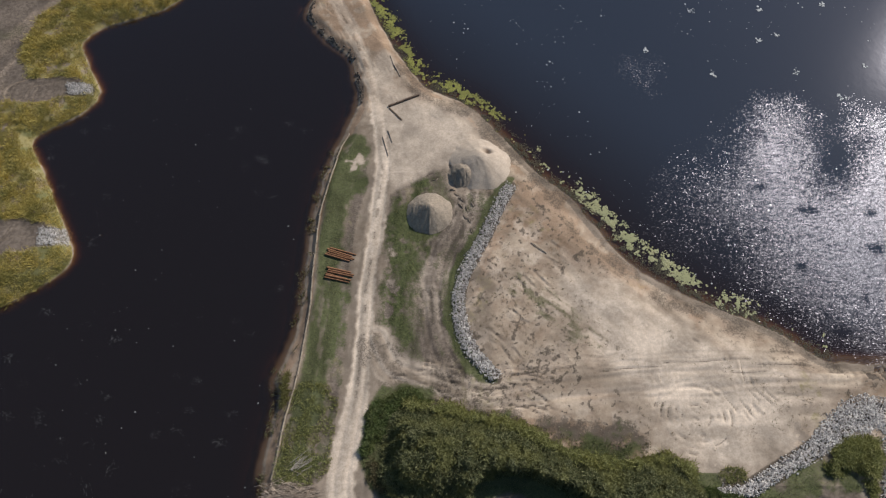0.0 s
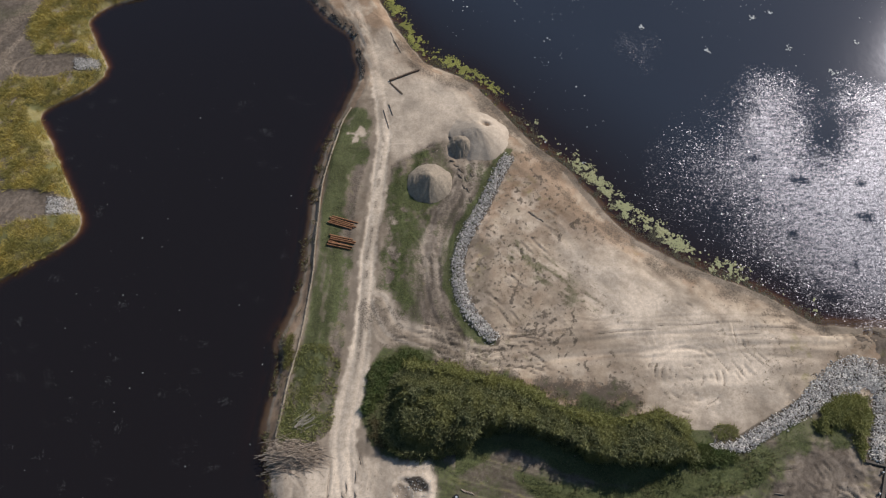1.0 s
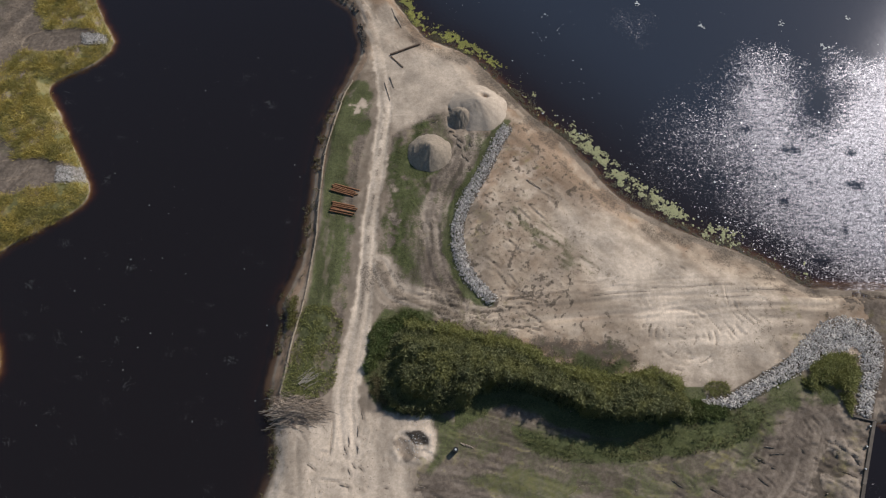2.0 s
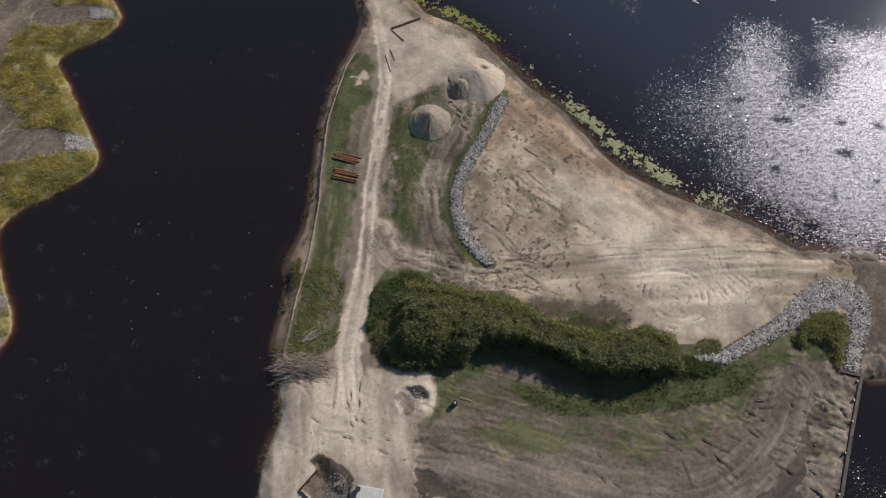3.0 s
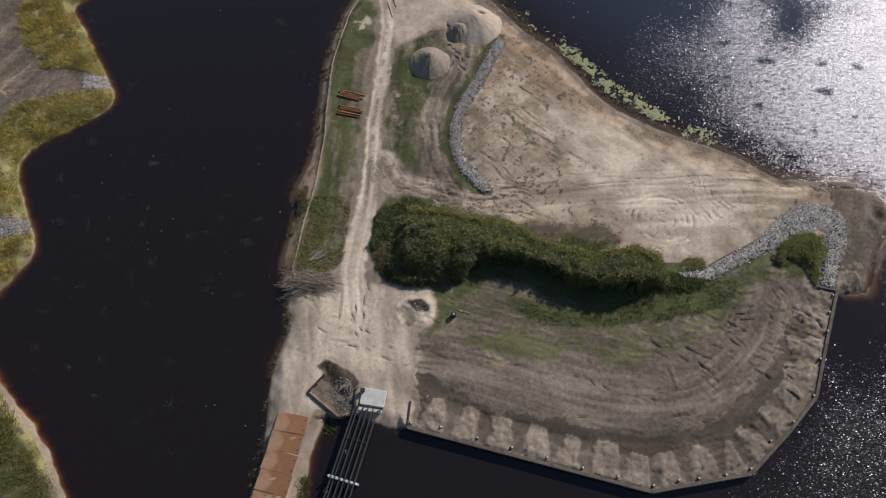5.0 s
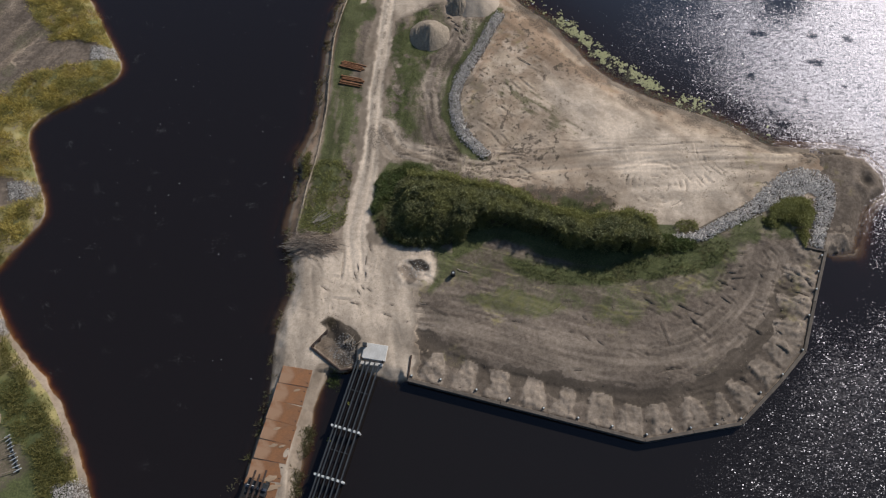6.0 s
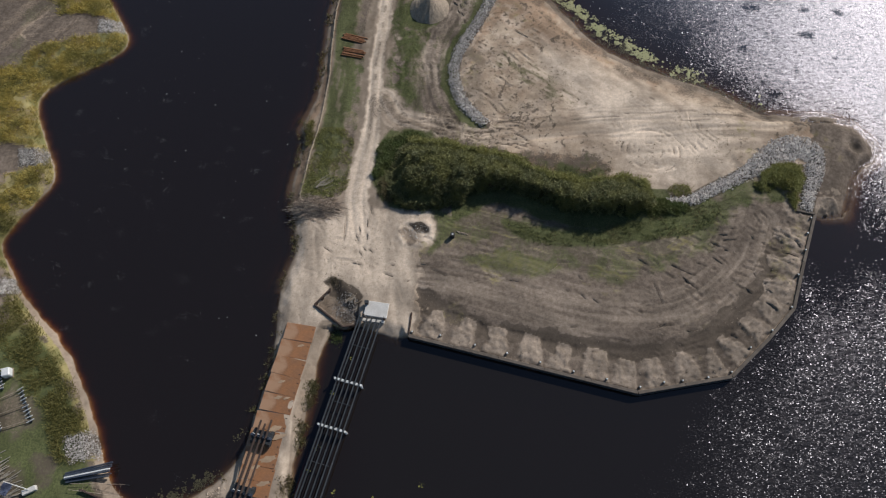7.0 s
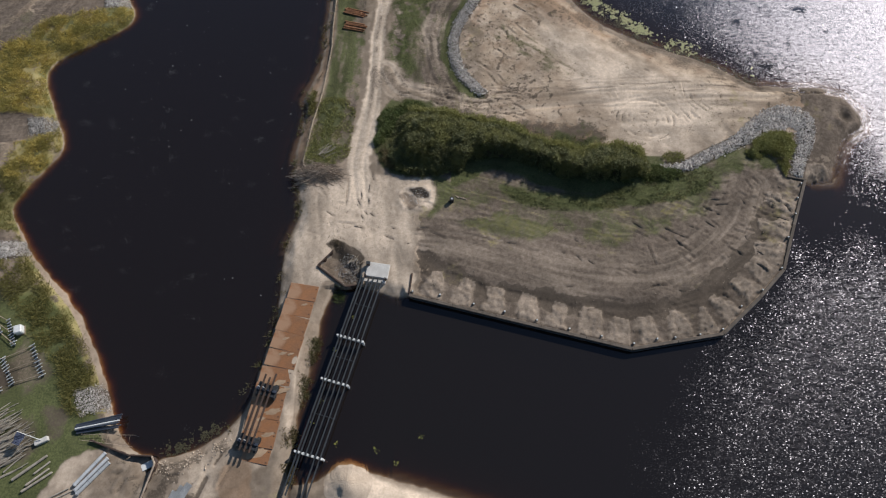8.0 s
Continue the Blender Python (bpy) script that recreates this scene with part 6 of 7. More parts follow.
def log_thing(a, b, r, material, label, group="", z=None, name="log"):
    """A single tapered log from a to b, lying on the ground."""
    za, zb = (float(ground_z(np.array([p[0]]), np.array([p[1]]))[0]) for p in (a, b))
    low = max(za, zb) if z is None else z
    bm = bmesh.new()
    turn = (Vector((*b, 0)) - Vector((*a, 0)))
    ringed = []
    side = Vector((-turn.y, turn.x, 0)).normalized()
    for t in (0.0, 0.03, 0.35, 0.7, 0.97, 1.0):
        rr = r * (1.0 - 0.18 * t) * (0.86 if t in (0.0, 1.0) else 1.0) * (1 + 0.06 * math.sin(9 * t + 3 * a[0]))
        c = Vector((*a, low + r)) + turn * t
        ringed.append([bm.verts.new(c + side * rr * math.cos(g) + Vector((0, 0, rr * math.sin(g)))) for g in np.linspace(0, 2 * math.pi, 9)[:-1]])
    for p, q in zip(ringed[:-1], ringed[1:]):
        for i in range(8):
            bm.faces.new((p[i], p[(i + 1) % 8], q[(i + 1) % 8], q[i]))
    bm.faces.new(ringed[0][::-1])
    bm.faces.new(ringed[-1])
    me = bpy.data.meshes.new(name)
    bmesh.ops.recalc_face_normals(bm, faces=bm.faces)
    bm.to_mesh(me)
    bm.free()
    return thing(name, me, material, label, "log", group)


for (ax, ay), (bx, by), n in (((-15.95, 37.85), (-12.35, 36.65), 5), ((-15.85, 34.75), (-12.4, 33.85), 6)):
    d = Vector((bx - ax, by - ay)).normalized()
    for i in range(n):
        ox, oy = d.y * (0.29 * i + 0.05 * math.sin(3 * i)), -d.x * (0.29 * i + 0.05 * math.sin(3 * i))
        slide = 0.22 * random.uniform(-1, 1)
        log_thing((ax + ox + d.x * slide, ay + oy + d.y * slide), (bx + ox + d.x * slide * 2, by + oy + d.y * slide + 0.14 * random.uniform(-1, 1)), 0.10 + 0.03 * random.random(), LOG_WOOD,
                  "red-brown peeled log in a low stack on the grass", "stacked red-brown logs")
for a, b, r in (((-51.0, -37.6), (-47.5, -34.8), 0.19), ((-49.5, -38.9), (-46.4, -36.7), 0.16), ((-49.2, -38.2), (-46.9, -36.3), 0.15), ((-48.6, -36.9), (-47.0, -35.5), 0.12),
                ((-48.0, -40.6), (-44.0, -38.5), 0.12), ((-46.9, -40.4), (-43.2, -38.6), 0.10)):
    log_thing(a, b, r, ASH_WOOD, "pale grey tree trunk lying on the yard grass", "loose trunks in the yard")


# ---- timber bank edging ----
edging = base("bank_edging", (0, 0, 0), "low weathered timber edging along the lake shore", "edging")
tagged(edging, kind="structure")
line = curve_through(EDGING, step=1.6)
for i, (a, b) in enumerate(zip(line[:-1], line[1:])):
    mid, d = (a + b) / 2, b - a
    z = float(ground_z(np.array([mid[0]]), np.array([mid[1]]))[0])
    turn = math.degrees(math.atan2(d[1], d[0]))
    part("plank", box((float(np.hypot(*d)) * 0.985, 0.18, 0.34), (*mid, z - 0.02 + 0.03 * math.sin(7 * i)), (0, 1.5 * math.sin(3 * i), turn + 2 * math.sin(5 * i)), 0.02), PALE_WOOD, edging)
    part("post", rod((a[0] - 0.16, a[1], z - 0.5), (a[0] - 0.16, a[1], z + 0.20 + 0.06 * math.sin(11 * i)), 0.06, 0.05, 7), GREY_WOOD, edging)


# ---- the quay: sheet piles under a capping beam, with white-capped posts ----
def sheet_wall(parent, a, b, top, low, material, wave=0.16, pitch=1.2):
    """A corrugated wall of sheet piles from a to b."""
    d = Vector((b[0] - a[0], b[1] - a[1], 0))
    n = max(1, round(d.length / (pitch / 4)))
    side = Vector((-d.y, d.x, 0)).normalized()
    bm = bmesh.new()
    rows = []
    for z in (low, top):
        for back in (0.0, 0.05):
            rows.append([bm.verts.new(Vector((*a, z)) + d * (i / n) + side * (wave * (0.5 if i % 4 in (1, 2) else -0.5) + back)) for i in range(n + 1)])
    for i in range(n):
        bm.faces.new((rows[0][i], rows[0][i + 1], rows[2][i + 1], rows[2][i]))
        bm.faces.new((rows[1][i + 1], rows[1][i], rows[3][i], rows[3][i + 1]))
        bm.faces.new((rows[2][i], rows[2][i + 1], rows[3][i + 1], rows[3][i]))
    return part("sheet_piling", bm, material, parent)


def beam_between(name, parent, a, b, wide, tall, z, material, label=""):
    d = Vector((b[0] - a[0], b[1] - a[1]))
    return part(name, box((d.length, wide, tall), ((a[0] + b[0]) / 2, (a[1] + b[1]) / 2, z), (0, 0, math.degrees(math.atan2(d.y, d.x))), 0.03), material, parent, label)


quay = base("quay_wall", (0, 0, 0), "angular quay of dark sheet piling under a grey capping beam", "quay")
tagged(quay, kind="structure")
for a, b in zip(QUAY[:-1], QUAY[1:]):
    sheet_wall(quay, a, b, 0.05, -3.2, DARK_RUST)
    n = max(1, round(math.dist(a, b) / 6))
    for i in range(n):
        p, q = (tuple(a[k] + (b[k] - a[k]) * (j + 0.002 * s) / n for k in (0, 1)) for j, s in ((i, 1), (i + 1, -1)))
        beam_between("capping_beam", quay, p, q, 0.42, 0.24, 0.10, CAP_CONCRETE)
    beam_between("waling", quay, tuple(v + w for v, w in zip(a, (0.12, -0.2))), tuple(v + w for v, w in zip(b, (0.12, -0.2))), 0.16, 0.22, -0.45, DARK_STEEL)
sheet_wall(quay, (-4.3, -14.2), (-3.9, -11.0), 0.04, -2.5, DARK_RUST)
beam_between("capping_beam", quay, (-4.25, -14.0), (-3.9, -11.0), 0.22, 0.14, 0.08, DARK_RUST)
sheet_wall(quay, (53.4, 3.7), (50.9, 4.3), 0.10, -1.5, DARK_RUST)
beam_between("capping_beam", quay, (53.4, 3.7), (50.9, 4.3), 0.35, 0.2, 0.16, CAP_CONCRETE)

post = base("quay_post", (0, 0, 0), "short grey post with a white cap behind the quay edge", "post", "posts along the quay")
part("shaft", rod((0, 0, -0.3), (0, 0, 0.30), 0.09, 0.09, 10), DARK_STEEL, post)
cap = rod((0, 0, 0.30), (0, 0, 0.40), 0.125, 0.09, 10)
part("cap", cap, WHITE_STEEL, post, "white domed cap")
part("anchor_plate", box((0.36, 0.36, 0.05), (0, 0, 0.12)), CAP_CONCRETE, post)
POSTS = [(-0.1, -14.2), (4.4, -15.5), (8.5, -16.6), (12.7, -17.8), (16.9, -19.0), (21.0, -20.0), (25.1, -21.0), (28.2, -20.4), (30.6, -20.2), (33.9, -19.8),
         (37.0, -19.1), (40.1, -15.9), (43.4, -13.6), (46.7, -10.4), (48.7, -5.7), (50.6, -2.0), (51.5, 0.6), (52.6, 3.0)]
post.matrix_basis = pose(-3.8, -13.7, 0.0)
for i, (px, py) in enumerate(POSTS):
    copy_thing(post, pose(px, py, 0.0, 0, 0, 20 * i))

# ---- open sheet-pile cellar beside the bridge head ----
cellar_box = base("sheet_pile_pit", (0, 0, 0), "rusty sheet-pile pit half full of rubble", "pit")
ring = CELLAR
for a, b in ((ring[1], ring[0]), (ring[0], ring[7]), (ring[7], (-11.2, -12.7))):
    sheet_wall(cellar_box, a, b, 0.18, -2.4, DARK_RUST, 0.14)
    beam_between("waling", cellar_box, a, b, 0.22, 0.16, 0.2, DARK_RUST)
x, y, d = scatter(np.array(CELLAR), 2400)
keep = (d > 0.3) & (np.hypot(x + 12.2, y + 10.2) < 2.0 + rng.normal(0, 0.4, len(x)))
x, y = x[keep], y[keep]
r = rng.uniform(0.03, 0.085, len(x))
thing("rubble", stones("rubble", x, y, ground_z(x, y) + 0.3 * r + 0.02, r), BANK_STONE, "loose grey rubble tipped into the sheet-pile pit", "rubble", kind="stuff")
sticks("broken_boards", 9, (-12.1, -9.6), (0.6, 0.6), 40, 50, (0.8, 1.7), (0.03, 0.06), 0.4, PALE_WOOD, "broken pale boards on the rubble", "timber")
x, y = rng.normal(-14.6, 0.55, 1000), rng.normal(-6.5, 0.4, 1000)
blades("dark_scrub", x, y, ground_z(x, y), rng.uniform(0.03, 0.12, 1000), rng.uniform(0.03, 0.06, 1000), rng.uniform(0.5, 2.0, 1000), STALK, "dark withered scrub at the rim of the pit", "weeds")
x, y = rng.normal(-13.8, 0.45, 500), rng.normal(-14.0, 0.6, 500)
blades("bank_weeds", x, y, np.maximum(ground_z(x, y), WATER), rng.uniform(0.08, 0.26, 500), rng.uniform(0.05, 0.10, 500), rng.uniform(0.2, 1.2, 500), FRESH_LEAF, "green weeds at the foot of the pit wall", "weeds")

x, y = rng.normal(-3.0, 1.1, 160), rng.normal(1.1, 0.9, 160)
r = rng.uniform(0.02, 0.12, 160) * rng.uniform(0.4, 1.0, 160)
thing("rubble", stones("rubble", x, y, ground_z(x, y) + 0.3 * r, r), CONCRETE, "pale grey rubble lumps in the dug-out sand hole", "rubble", kind="stuff")

# ---- bridge head and the bundle of girders over the canal ----
bridge_head = base("bridge_head", (0, 0, 0), "pale concrete bridge head slab on the sandy bank", "abutment")
part("slab", box((3.1, 2.1, 0.5), (-8.6, -10.6, 0.02), (0, 0, -9), 0.05), CONCRETE, bridge_head)
part("front_wall", box((3.2, 0.4, 1.6), (-9.1, -12.1, -0.75), (0, 0, -7), 0.04), CONCRETE, bridge_head)
for px, py in ((-10.3, -11.4), (-7.5, -12.0)):
    guard = base("guard_post", (px, py, 0.26), "short dark steel post at the bridge head corner", "post", "posts at the bridge head")
    part("shaft", rod((0, 0, -1.2), (0, 0, 0.75), 0.07, 0.07, 8), DARK_STEEL, guard)
    part("foot_plate", box((0.3, 0.3, 0.04), (0, 0, 0.02)), DARK_RUST, guard)
valve = base("control_box", (-9.9, -9.75, 0.27), "small dark metal box standing on the concrete slab", "box", turn=-7)
part("body", box((0.5, 0.4, 0.55), (0, 0, 0.275)), DARK_RUST, valve)
part("lid", box((0.56, 0.46, 0.06), (0, 0, 0.58)), DARK_STEEL, valve)

girders = base("girder_bridge", (0, 0, 0), "unfinished bridge of six dark steel girders on white cross beams", "bridge")
START, RUN = Vector((-9.2, -11.4, 0.0)), Vector((-16.5, -37.0, 0.0)) - Vector((-9.2, -11.4, 0.0))
ALONG = RUN.normalized()
ACROSS = Vector((-ALONG.y, ALONG.x, 0))


def girder(off, t0, t1, deep=0.34):
    """A rolled I-beam: two flanges and a web."""
    a, b = START + ACROSS * off + ALONG * t0, START + ACROSS * off + ALONG * t1
    turn = math.degrees(math.atan2(b.y - a.y, b.x - a.x))
    bm = bmesh.new()
    mid = (a + b) / 2
    long = (b - a).length
    for size, z in (((long, 0.12, 0.03), 0.35 + deep / 2), ((long, 0.12, 0.03), 0.35 - deep / 2), ((long, 0.03, deep), 0.35)):
        box(size, (mid.x, mid.y, z), (0, 0, turn), 0, bm)
    return part("girder", bm, DARK_STEEL, girders)


for k, off in enumerate((-1.45, -1.05, -0.4, 0.2, 0.85, 1.45)):
    girder(off, 0.35 + 0.1 * k % 0.3, 29.4 if k in (0, 1, 4, 5) else 24.6)
for t in (9.3, 15.2, 24.4):
    mid = START + ALONG * t
    turn = math.degrees(math.atan2(ACROSS.y, ACROSS.x))
    cross = part("cross_beam", box((3.5, 0.22, 0.2), (mid.x, mid.y, 0.06), (0, 0, turn), 0.02), WHITE_STEEL, girders, "white painted cross beam")
    for off in (-1.25, -0.72, -0.1, 0.52, 1.15):
        c = mid + ACROSS * off
        part("spacer", box((0.24, 0.30, 0.42), (c.x, c.y, 0.37), (0, 0, turn), 0.02), WHITE_STEEL, cross)
    for off in (-1.72, 1.72):
        c = mid + ACROSS * off
        part("pile", rod((c.x, c.y, -2.8), (c.x, c.y, 0.62), 0.15, 0.15, 10), WHITE_STEEL, girders, "white round pile standing in the water")
for t in (4.5, 12.0, 19.5):
    mid = START + ALONG * t
    part("bracing", box((2.9, 0.08, 0.12), (mid.x, mid.y, 0.24), (0, 0, math.degrees(math.atan2(ACROSS.y, ACROSS.x))), 0.01), DARK_STEEL, girders)

# ---- steel road plates on the neck ----
PLATES = [(-18.4, -12.6), (-19.2, -17.1), (-20.4, -21.8), (-21.2, -26.2), (-22.0, -30.4), (-22.9, -35.6)]
line = curve_through(PLATES, step=1.72)
for i, (a, b) in enumerate(zip(line[:-1], line[1:])):
    mid, d = (a + b) / 2, b - a
    z = float(ground_z(np.array([mid[0]]), np.array([mid[1]]))[0])
    wide = 3.9 + 0.5 * (i / 15)
    plate = base("steel_plate", (mid[0] + 0.12 * math.sin(5 * i), mid[1], z + 0.05), "rusty orange steel road plate strewn with sand", "road plate", "steel road plates",
                 math.degrees(math.atan2(d[1], d[0])) + 1.2 * math.sin(3 * i))
    part("plate", box((float(np.hypot(*d)) * 0.975, wide, 0.05), edge=0.01), RUST, plate)
    for sx in (-0.62, 0.62):
        part("lifting_eye", box((0.10, 0.22, 0.03), (sx, wide / 2 - 0.25, 0.035), edge=0.01), DARK_RUST, plate)
TAN_SAND = plain("tan_drift_sand", (0.44, 0.31, 0.205), (0.36, 0.25, 0.165), 1.5, 0.95)
sand_spots = [(-18.2, -15.5, 0.35), (-20.4, -22.2, 0.5), (-19.4, -22.3, 0.35), (-20.4, -26.0, 0.8), (-19.9, -27.0, 0.7), (-20.9, -29.6, 0.9), (-21.2, -32.4, 0.7), (-22.3, -30.5, 0.5),
              (-22.4, -34.6, 1.2), (-20.2, -20.2, 0.4)]
for px, py, pr in sand_spots:
    bm = bmesh.new()
    z = float(ground_z(np.array([px]), np.array([py]))[0]) + 0.088
    size = [pr * (0.7 + 0.9 * (0.5 + 0.5 * noise.noise(Vector((2 * math.cos(k * math.pi / 16), 2 * math.sin(k * math.pi / 16), px))))) for k in range(32)]
    rim = [bm.verts.new((px + r * math.cos(k * math.pi / 16), py + 0.36 * r * math.sin(k * math.pi / 16) + 0.2 * r * math.cos(k * math.pi / 16), z)) for k, r in enumerate(size)]
    top = bm.verts.new((px, py, z + 0.012))
    for k in range(32):
        bm.faces.new((rim[k], rim[(k + 1) % 32], top))
    me = bpy.data.meshes.new("sand_drift")
    bm.to_mesh(me)
    bm.free()
    thing("sand_drift", me, TAN_SAND, "thin drift of pale sand on the steel plates", "sand", "sand drifts on the plates")

# ---- long-load trailer: two bogies under three beams ----
trailer = base("pole_trailer", (-22.45, -30.3, 0.12), "dark two-bogie trailer carrying three long steel beams", "trailer", turn=math.degrees(math.atan2(7.3, 1.75)) - 90)
for name, py in (("front_bogie", 3.25), ("rear_bogie", -3.25)):
    bogie = part(name, box((2.5, 1.5, 0.3), (0, py, 0.75), edge=0.05), DARK_STEEL, trailer)
    part("bolster", box((2.6, 0.3, 0.25), (0, py, 1.02)), BLUE_STEEL, bogie)
    for sx in (-1.05, 1.05):
        for sy in (-0.52, 0.52):
            wheel = bmesh.new()
            rod((sx - 0.17, py + sy, 0.46), (sx + 0.17, py + sy, 0.46), 0.45, 0.45, 16, wheel)
            part("wheel", wheel, RUBBER, bogie)
    for sx in (-0.9, -0.3, 0.3, 0.9):
        part("stake", box((0.09, 0.09, 0.75), (sx, py + 0.15, 1.42), edge=0.01), WHITE_STEEL if sx < 0 else DARK_STEEL, bogie)
for sx, extra in ((-0.62, 0.3), (0.0, 0.0), (0.62, 0.6)):
    part("beam", box((0.20, 9.2 + extra, 0.22), (sx, 0.2 + extra / 2, 1.26)), DARK_RUST, trailer, "brown steel beam")

# ---- dark edge of the sunken slab at the north end ----
step = base("retaining_edge", (0, 0, 0), "low dark timber retaining edge round a sunken sand pad", "retaining edge")
tagged(step, kind="structure")
for a, b in (((-8.5, 62.2), (-3.7, 64.4)), ((-8.4, 61.9), (-6.3, 59.5))):
    n = max(2, round(math.dist(a, b) / 1.3))
    for i in range(n):
        p, q = (tuple(a[k] + (b[k] - a[k]) * j / n for k in (0, 1)) for j in (i, i + 0.97))
        tall = 0.5 if a[1] > 62 else 0.32
        beam_between("board", step, p, q, 0.26, tall, float(ground_z(np.array([p[0]]), np.array([p[1]]))[0]) + tall / 2 - 0.22, WET_WOOD)
for a, b in (((-7.9, 70.5), (-6.8, 68.0)), ((-8.6, 72.4), (-7.9, 70.2)), ((-9.2, 56.5), (-8.2, 53.0)), ((-8.4, 57.6), (-7.7, 55.4)), ((12.4, 38.6), (14.4, 36.9))):
    log_thing(a, b, 0.06, GREY_WOOD, "thin dark pole lying on the sand", "poles on the sand", name="pole")

# ---- barrel and boards on the lawn ----
barrel = base("barrel", (1.6, 0.2, float(ground_z(np.array([1.6]), np.array([0.2]))[0])), "black barrel with a white lid on the rough lawn", "barrel")
part("drum", rod((0, 0, 0), (0, 0, 0.85), 0.32, 0.32, 14), RUBBER, barrel)
part("lid", rod((0, 0, 0.85), (0, 0, 0.9), 0.13, 0.12, 14), GALVANISED, barrel, "pale lid")
for i in range(4):
    log_thing((2.2 + 0.35 * i, 1.1 - 0.1 * i), (2.7 + 0.35 * i, 0.75 - 0.1 * i), 0.06, GREY_WOOD, "short dark board on the rough lawn", "boards beside the barrel", name="board")

# ---- works yard on the west bank ----
pile_wall = base("sheet_pile_wall", (0, 0, 0), "rusty sheet-pile wall at the corner of the yard", "retaining wall")
tagged(pile_wall, kind="structure")
for a, b in (((-42.7, -33.0), (-40.2, -33.9)), ((-40.2, -33.9), (-37.6, -34.8)), ((-37.6, -34.8), (-34.8, -34.9)), ((-34.8, -34.9), (-34.3, -35.8)), ((-34.3, -35.8), (-35.6, -41.5))):
    sheet_wall(pile_wall, a, b, 0.25, -2.6, DARK_RUST, 0.16)
    beam_between("capping_beam", pile_wall, a, b, 0.20, 0.14, 0.3, GREY_WOOD if a[0] > -37 else DARK_RUST)
# a light wire screen over the water beside the wall
screen = base("wire_screen", (-43.9, -32.35, 0.35), "thin grey wire mesh screen in a frame above the water", "screen", turn=-1)
for y in (0.0, -1.35):
    part("rail", rod((0, y * 0.5, 0), (6.6, y, 0), 0.022, n=6), GREY_WOOD, screen)
for i in range(12):
    part("wire", rod((0.55 * i, 0.0, 0.01), (0.55 * i, -0.675 - 0.056 * i, 0.01), 0.006, n=5), GREY_WOOD, screen)
for i in range(4):
    part("leg", rod((2.2 * i, -0.02, -1.6), (2.2 * i, -0.02, 0.05), 0.03, n=6), DARK_STEEL, screen)
for i in range(7):
    a, b = (-44.9 + 0.05 * i, -31.2 - 0.17 * i), (-39.5 + 0.1 * math.sin(4 * i), -29.9 - 0.26 * i)
    d = Vector((b[0] - a[0], b[1] - a[1]))
    z = float(ground_z(np.array([a[0]]), np.array([a[1]]))[0])
    me = bpy.data.meshes.new("steel_beam")
    bm = box((d.length, 0.16, 0.26), edge=0.02)
    bm.to_mesh(me)
    bm.free()
    thing("steel_beam", me, WHITE_STEEL if i == 3 else BLUE_STEEL, "long white steel beam on the stack" if i == 3 else "long dark-blue steel beam in a stack by the water", "steel beam",
          "stacked steel beams").matrix_basis = pose((a[0] + b[0]) / 2, (a[1] + b[1]) / 2, z + 0.16 + (0.27 if i in (2, 3, 4) else 0), 0, 0, math.degrees(math.atan2(d.y, d.x)))
for i, (a, b) in enumerate((((-43.4, -38.2), (-40.5, -34.5)), ((-43.2, -38.8), (-40.1, -35.1)), ((-42.9, -39.2), (-39.8, -35.6)))):
    pipe = base("steel_pipe", (0, 0, 0), "pale galvanised pipe lying on the yard sand", "pipe", "galvanised pipes in the yard")
    z = float(ground_z(np.array([a[0]]), np.array([a[1]]))[0]) + 0.24
    part("tube", rod((*a, z), (*b, z), 0.22, 0.22, 16), GALVANISED, pipe)
    for t in (0.02, 0.4, 0.7, 0.98):
        c = [a[k] + (b[k] - a[k]) * t for k in (0, 1)]
        e = [a[k] + (b[k] - a[k]) * (t + 0.015) for k in (0, 1)]
        part("collar", rod((*c, z), (*e, z), 0.245, 0.245, 16), GALVANISED, pipe)
z = float(ground_z(np.array([-35.6]), np.array([-35.8]))[0])
crate = base("white_crate", (-35.4, -35.85, z), "low white site crate on the yard sand", "crate", turn=29)
part("body", box((1.5, 0.72, 0.28), (0, 0, 0.14)), WHITE_STEEL, crate)
part("lid", box((1.6, 0.8, 0.06), (0, 0, 0.31)), WHITE_STEEL, crate)
z = float(ground_z(np.array([-48.6]), np.array([-33.1]))[0])
flag = base("flag_on_block", (-48.6, -33.1, z), "dark blue and white flag leaning from a concrete block", "flag", turn=25)
part("block", box((1.6, 0.6, 0.45), (0, 0, 0.22), edge=0.04), CONCRETE, flag)
part("pole", rod((0.1, 0, 0.4), (-1.5, 1.6, 2.3), 0.05, 0.04, 8), WHITE_STEEL, flag)
cloth = bmesh.new()
grid = [[cloth.verts.new((-1.45 + 0.5 * v - 1.0 * u, 1.55 - 0.5 * v - 0.95 * u, 2.25 - 0.6 * v - 0.25 * u + 0.12 * math.sin(6 * u + 3 * v))) for u in np.linspace(0, 1, 7)] for v in np.linspace(0, 1, 5)]
for p, q in zip(grid[:-1], grid[1:]):
    for i in range(6):
        cloth.faces.new((p[i], p[i + 1], q[i + 1], q[i]))
bmesh.ops.solidify(cloth, geom=list(cloth.faces), thickness=0.012)
part("cloth", cloth, FLAG_CLOTH, flag, "dark blue cloth")


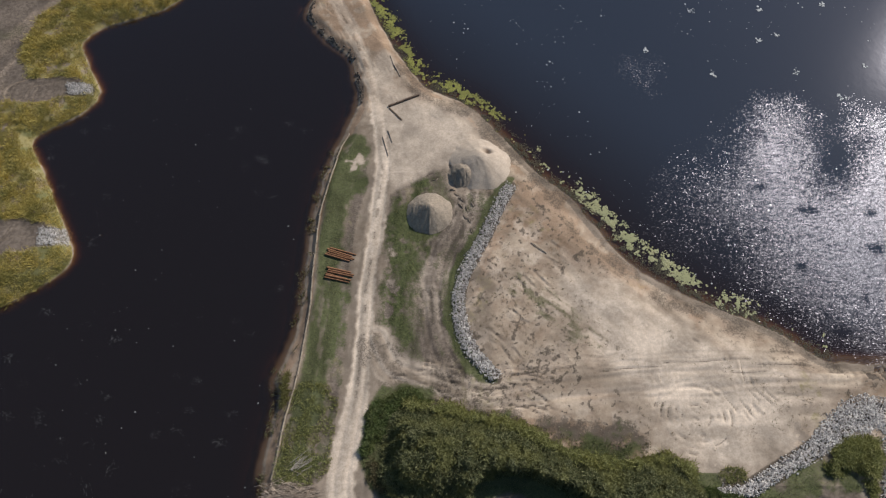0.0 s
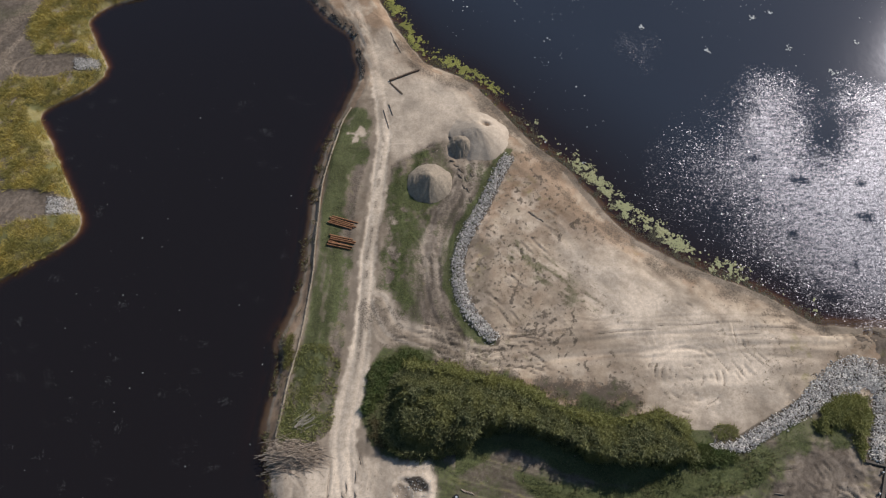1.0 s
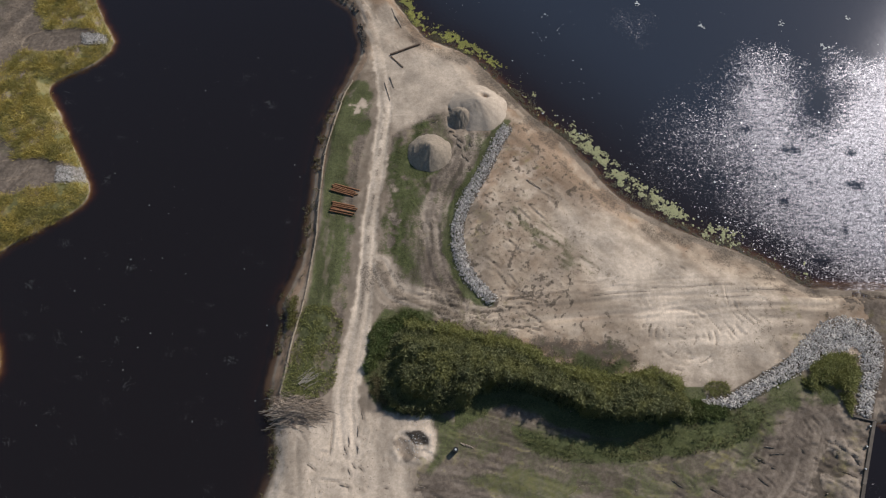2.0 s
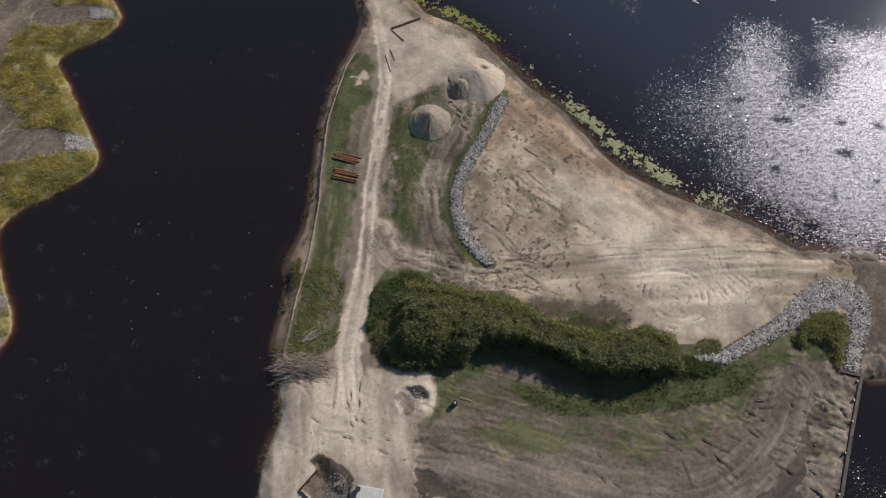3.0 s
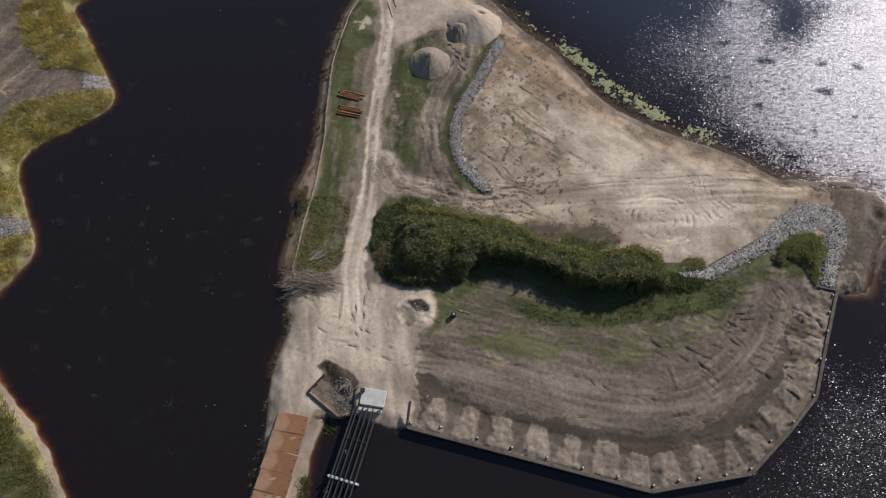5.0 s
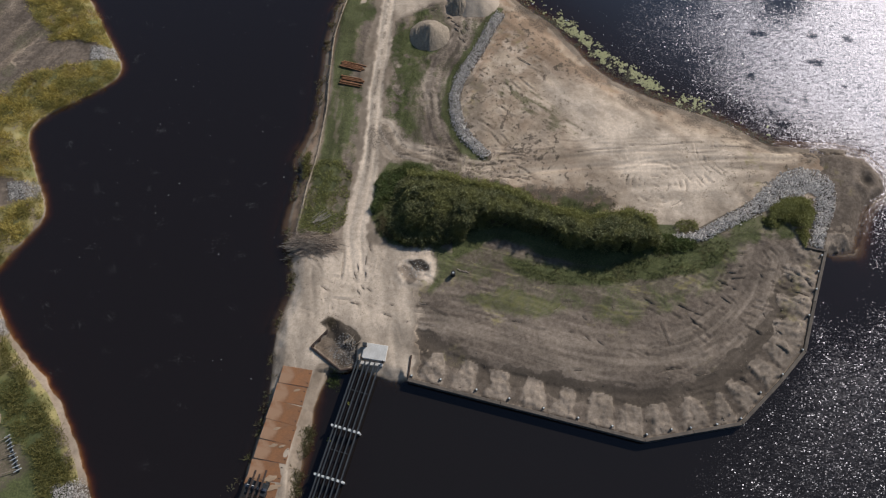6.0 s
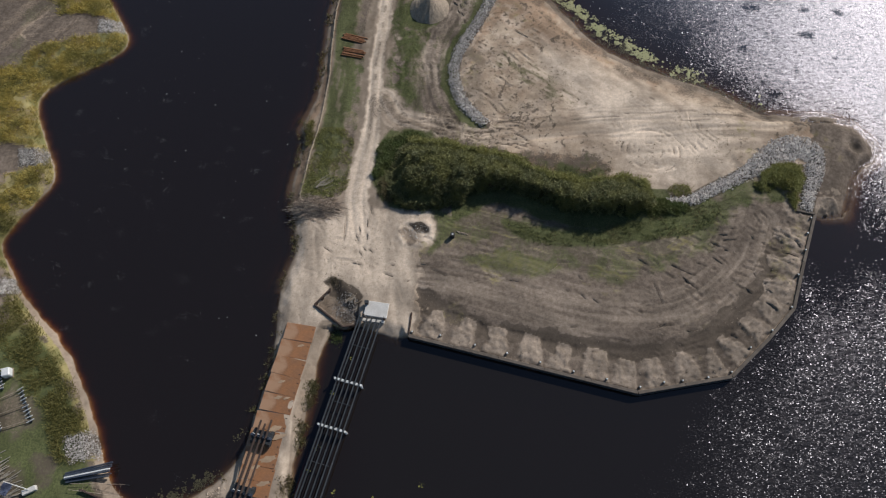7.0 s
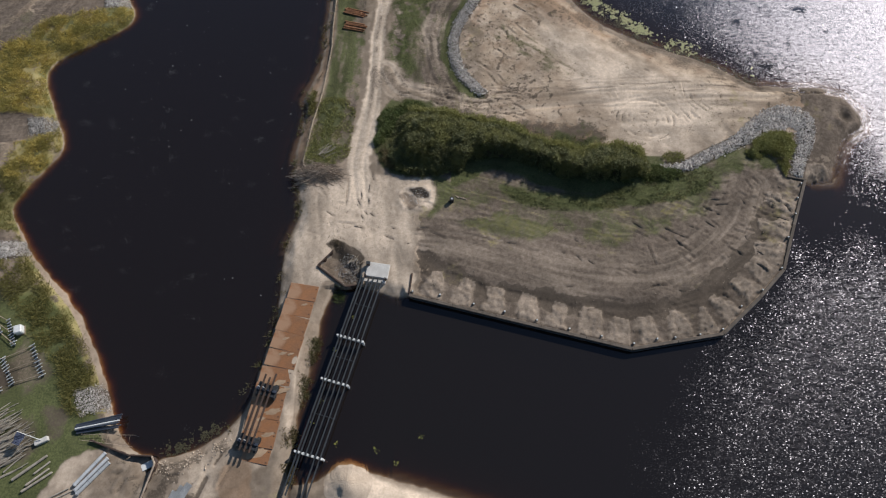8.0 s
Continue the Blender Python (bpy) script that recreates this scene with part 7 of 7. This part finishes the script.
def pipe_rack(p0, p1, q0, q1, group):
    """Two low steel sills with short pipe stubs across them, tied by three poles."""
    z = float(ground_z(np.array([p0[0]]), np.array([p0[1]]))[0])
    rack = base("pipe_rack", (0, 0, 0), "low steel rack with rows of pale pipe stubs on the grass", "rack", group)
    for a, b in ((p0, p1), (q0, q1)):
        sill = beam_between("sill", rack, a, b, 0.16, 0.2, z + 0.12, DARK_STEEL)
        d = Vector((b[0] - a[0], b[1] - a[1])).normalized()
        for t in np.linspace(0.03, 0.97, 10):
            c = Vector((a[0] + (b[0] - a[0]) * t, a[1] + (b[1] - a[1]) * t))
            half = random.uniform(0.22, 0.5)
            w = Vector((-d.y, d.x)) + d * random.uniform(-0.2, 0.2)
            part("stub", rod((c.x - w.x * half, c.y - w.y * half, z + 0.3), (c.x + w.x * half, c.y + w.y * half, z + 0.3 + random.uniform(0, 0.3)), 0.055, 0.055, 8), WHITE_STEEL, sill)
    for t in (0.06, 0.5, 0.94):
        a, b = (tuple(u[k] + (v[k] - u[k]) * t for k in (0, 1)) for u, v in ((p0, p1), (q0, q1)))
        part("tie", rod((*a, z + 0.34), (*b, z + 0.34), 0.05, 0.05, 8), PALE_WOOD, rack)
    return rack


pipe_rack((-56.4, -22.7), (-54.0, -26.3), (-53.0, -21.0), (-50.5, -25.2), "pipe racks")
pipe_rack((-60.6, -24.6), (-58.6, -28.4), (-57.6, -23.6), (-55.4, -27.2), "pipe racks")
pipe_rack((-59.6, -16.4), (-57.4, -19.6), (-57.0, -17.6), (-55.2, -21.2), "pipe racks")
z = float(ground_z(np.array([-55.1]), np.array([-19.1]))[0])
tank = base("water_tank", (-55.1, -19.1, z), "small white plastic tank in a low frame on the grass", "tank", turn=15)
part("tub", box((1.0, 1.1, 0.9), (0, 0, 0.55), edge=0.1), WHITE_STEEL, tank)
part("pallet", box((1.1, 1.2, 0.12), (0, 0, 0.06)), PALE_WOOD, tank)

# ---- rubble, sheets and weed where the neck meets the yard ----
x = rng.uniform(-34.5, -25.5, 700)
y = np.interp(x, [-34.5, -30.5, -28.2, -26.1, -24.3], [-35.2, -34.5, -33.4, -31.8, -29.0]) - np.abs(rng.normal(0.4, 1.1, 700))
keep = fbm(x, y, 1.4, 3, 19) > 0.45
x, y = x[keep], y[keep]
r = rng.uniform(0.02, 0.10, len(x)) * (0.5 + rng.random(len(x)))
thing("rubble", stones("rubble", x, y, ground_z(x, y) + 0.25 * r, r), HEAP_SAND, "pale broken rubble along the shore of the neck", "rubble", kind="stuff")
for i, (px, py, turn) in enumerate(((-31.0, -39.3, 66), (-30.3, -39.0, 63), (-31.7, -39.9, 70))):
    z = float(ground_z(np.array([px]), np.array([py]))[0])
    bm = bmesh.new()
    rows = [[bm.verts.new((2.2 * (u - 0.5), 0.07 * (k - 6), 0.06 + 0.025 * (k % 2) + 0.05 * i)) for u in (0.0, 0.5, 1.0)] for k in range(13)]
    for p, q in zip(rows[:-1], rows[1:]):
        for k in (0, 1):
            bm.faces.new((p[k], p[k + 1], q[k + 1], q[k]))
    bmesh.ops.solidify(bm, geom=list(bm.faces), thickness=0.01)
    me = bpy.data.meshes.new("corrugated_sheet")
    bm.to_mesh(me)
    bm.free()
    thing("corrugated_sheet", me, GALVANISED, "grey corrugated metal sheet lying on the sand", "metal sheet", "sheets on the neck").matrix_basis = pose(px, py, z, 0, 2, turn)
k = rng.integers(0, 5, 900)
x, y = np.array([-29.6, -31.4, -28.2, -33.0, -24.6])[k] + rng.normal(0, 0.7, 900), np.array([-32.4, -33.6, -31.6, -34.2, -27.6])[k] + rng.normal(0, 0.5, 900)
keep = (look_up(shore, x, y) < -0.1) & (fbm(x, y, 0.7, 3, 77) < 0.5)
floating("water_weed", x[keep], y[keep], rng.uniform(0.04, 0.12, int(keep.sum())), WATER_WEED, "dark weed in the muddy corner of the lake")
path = curve_through(WEST_SHORE[:7], step=0.3)
k = rng.integers(0, len(path), 420)
x, y = path[k, 0] + 0.2 + np.abs(rng.normal(0, 0.35, 420)), path[k, 1] + rng.normal(0, 0.3, 420)
keep = (fbm(x, y, 1.5, 3, 27) > 0.46) & (look_up(shore, x, y) > -0.5)
x, y = x[keep], y[keep]
r = rng.uniform(0.05, 0.2, len(x))
thing("shore_stones", stones("shore_stones", x, y, np.maximum(ground_z(x, y), WATER) + 0.2 * r, r), CAP_CONCRETE, "dark stones along the crumbling shore of the causeway", "stones", kind="stuff")
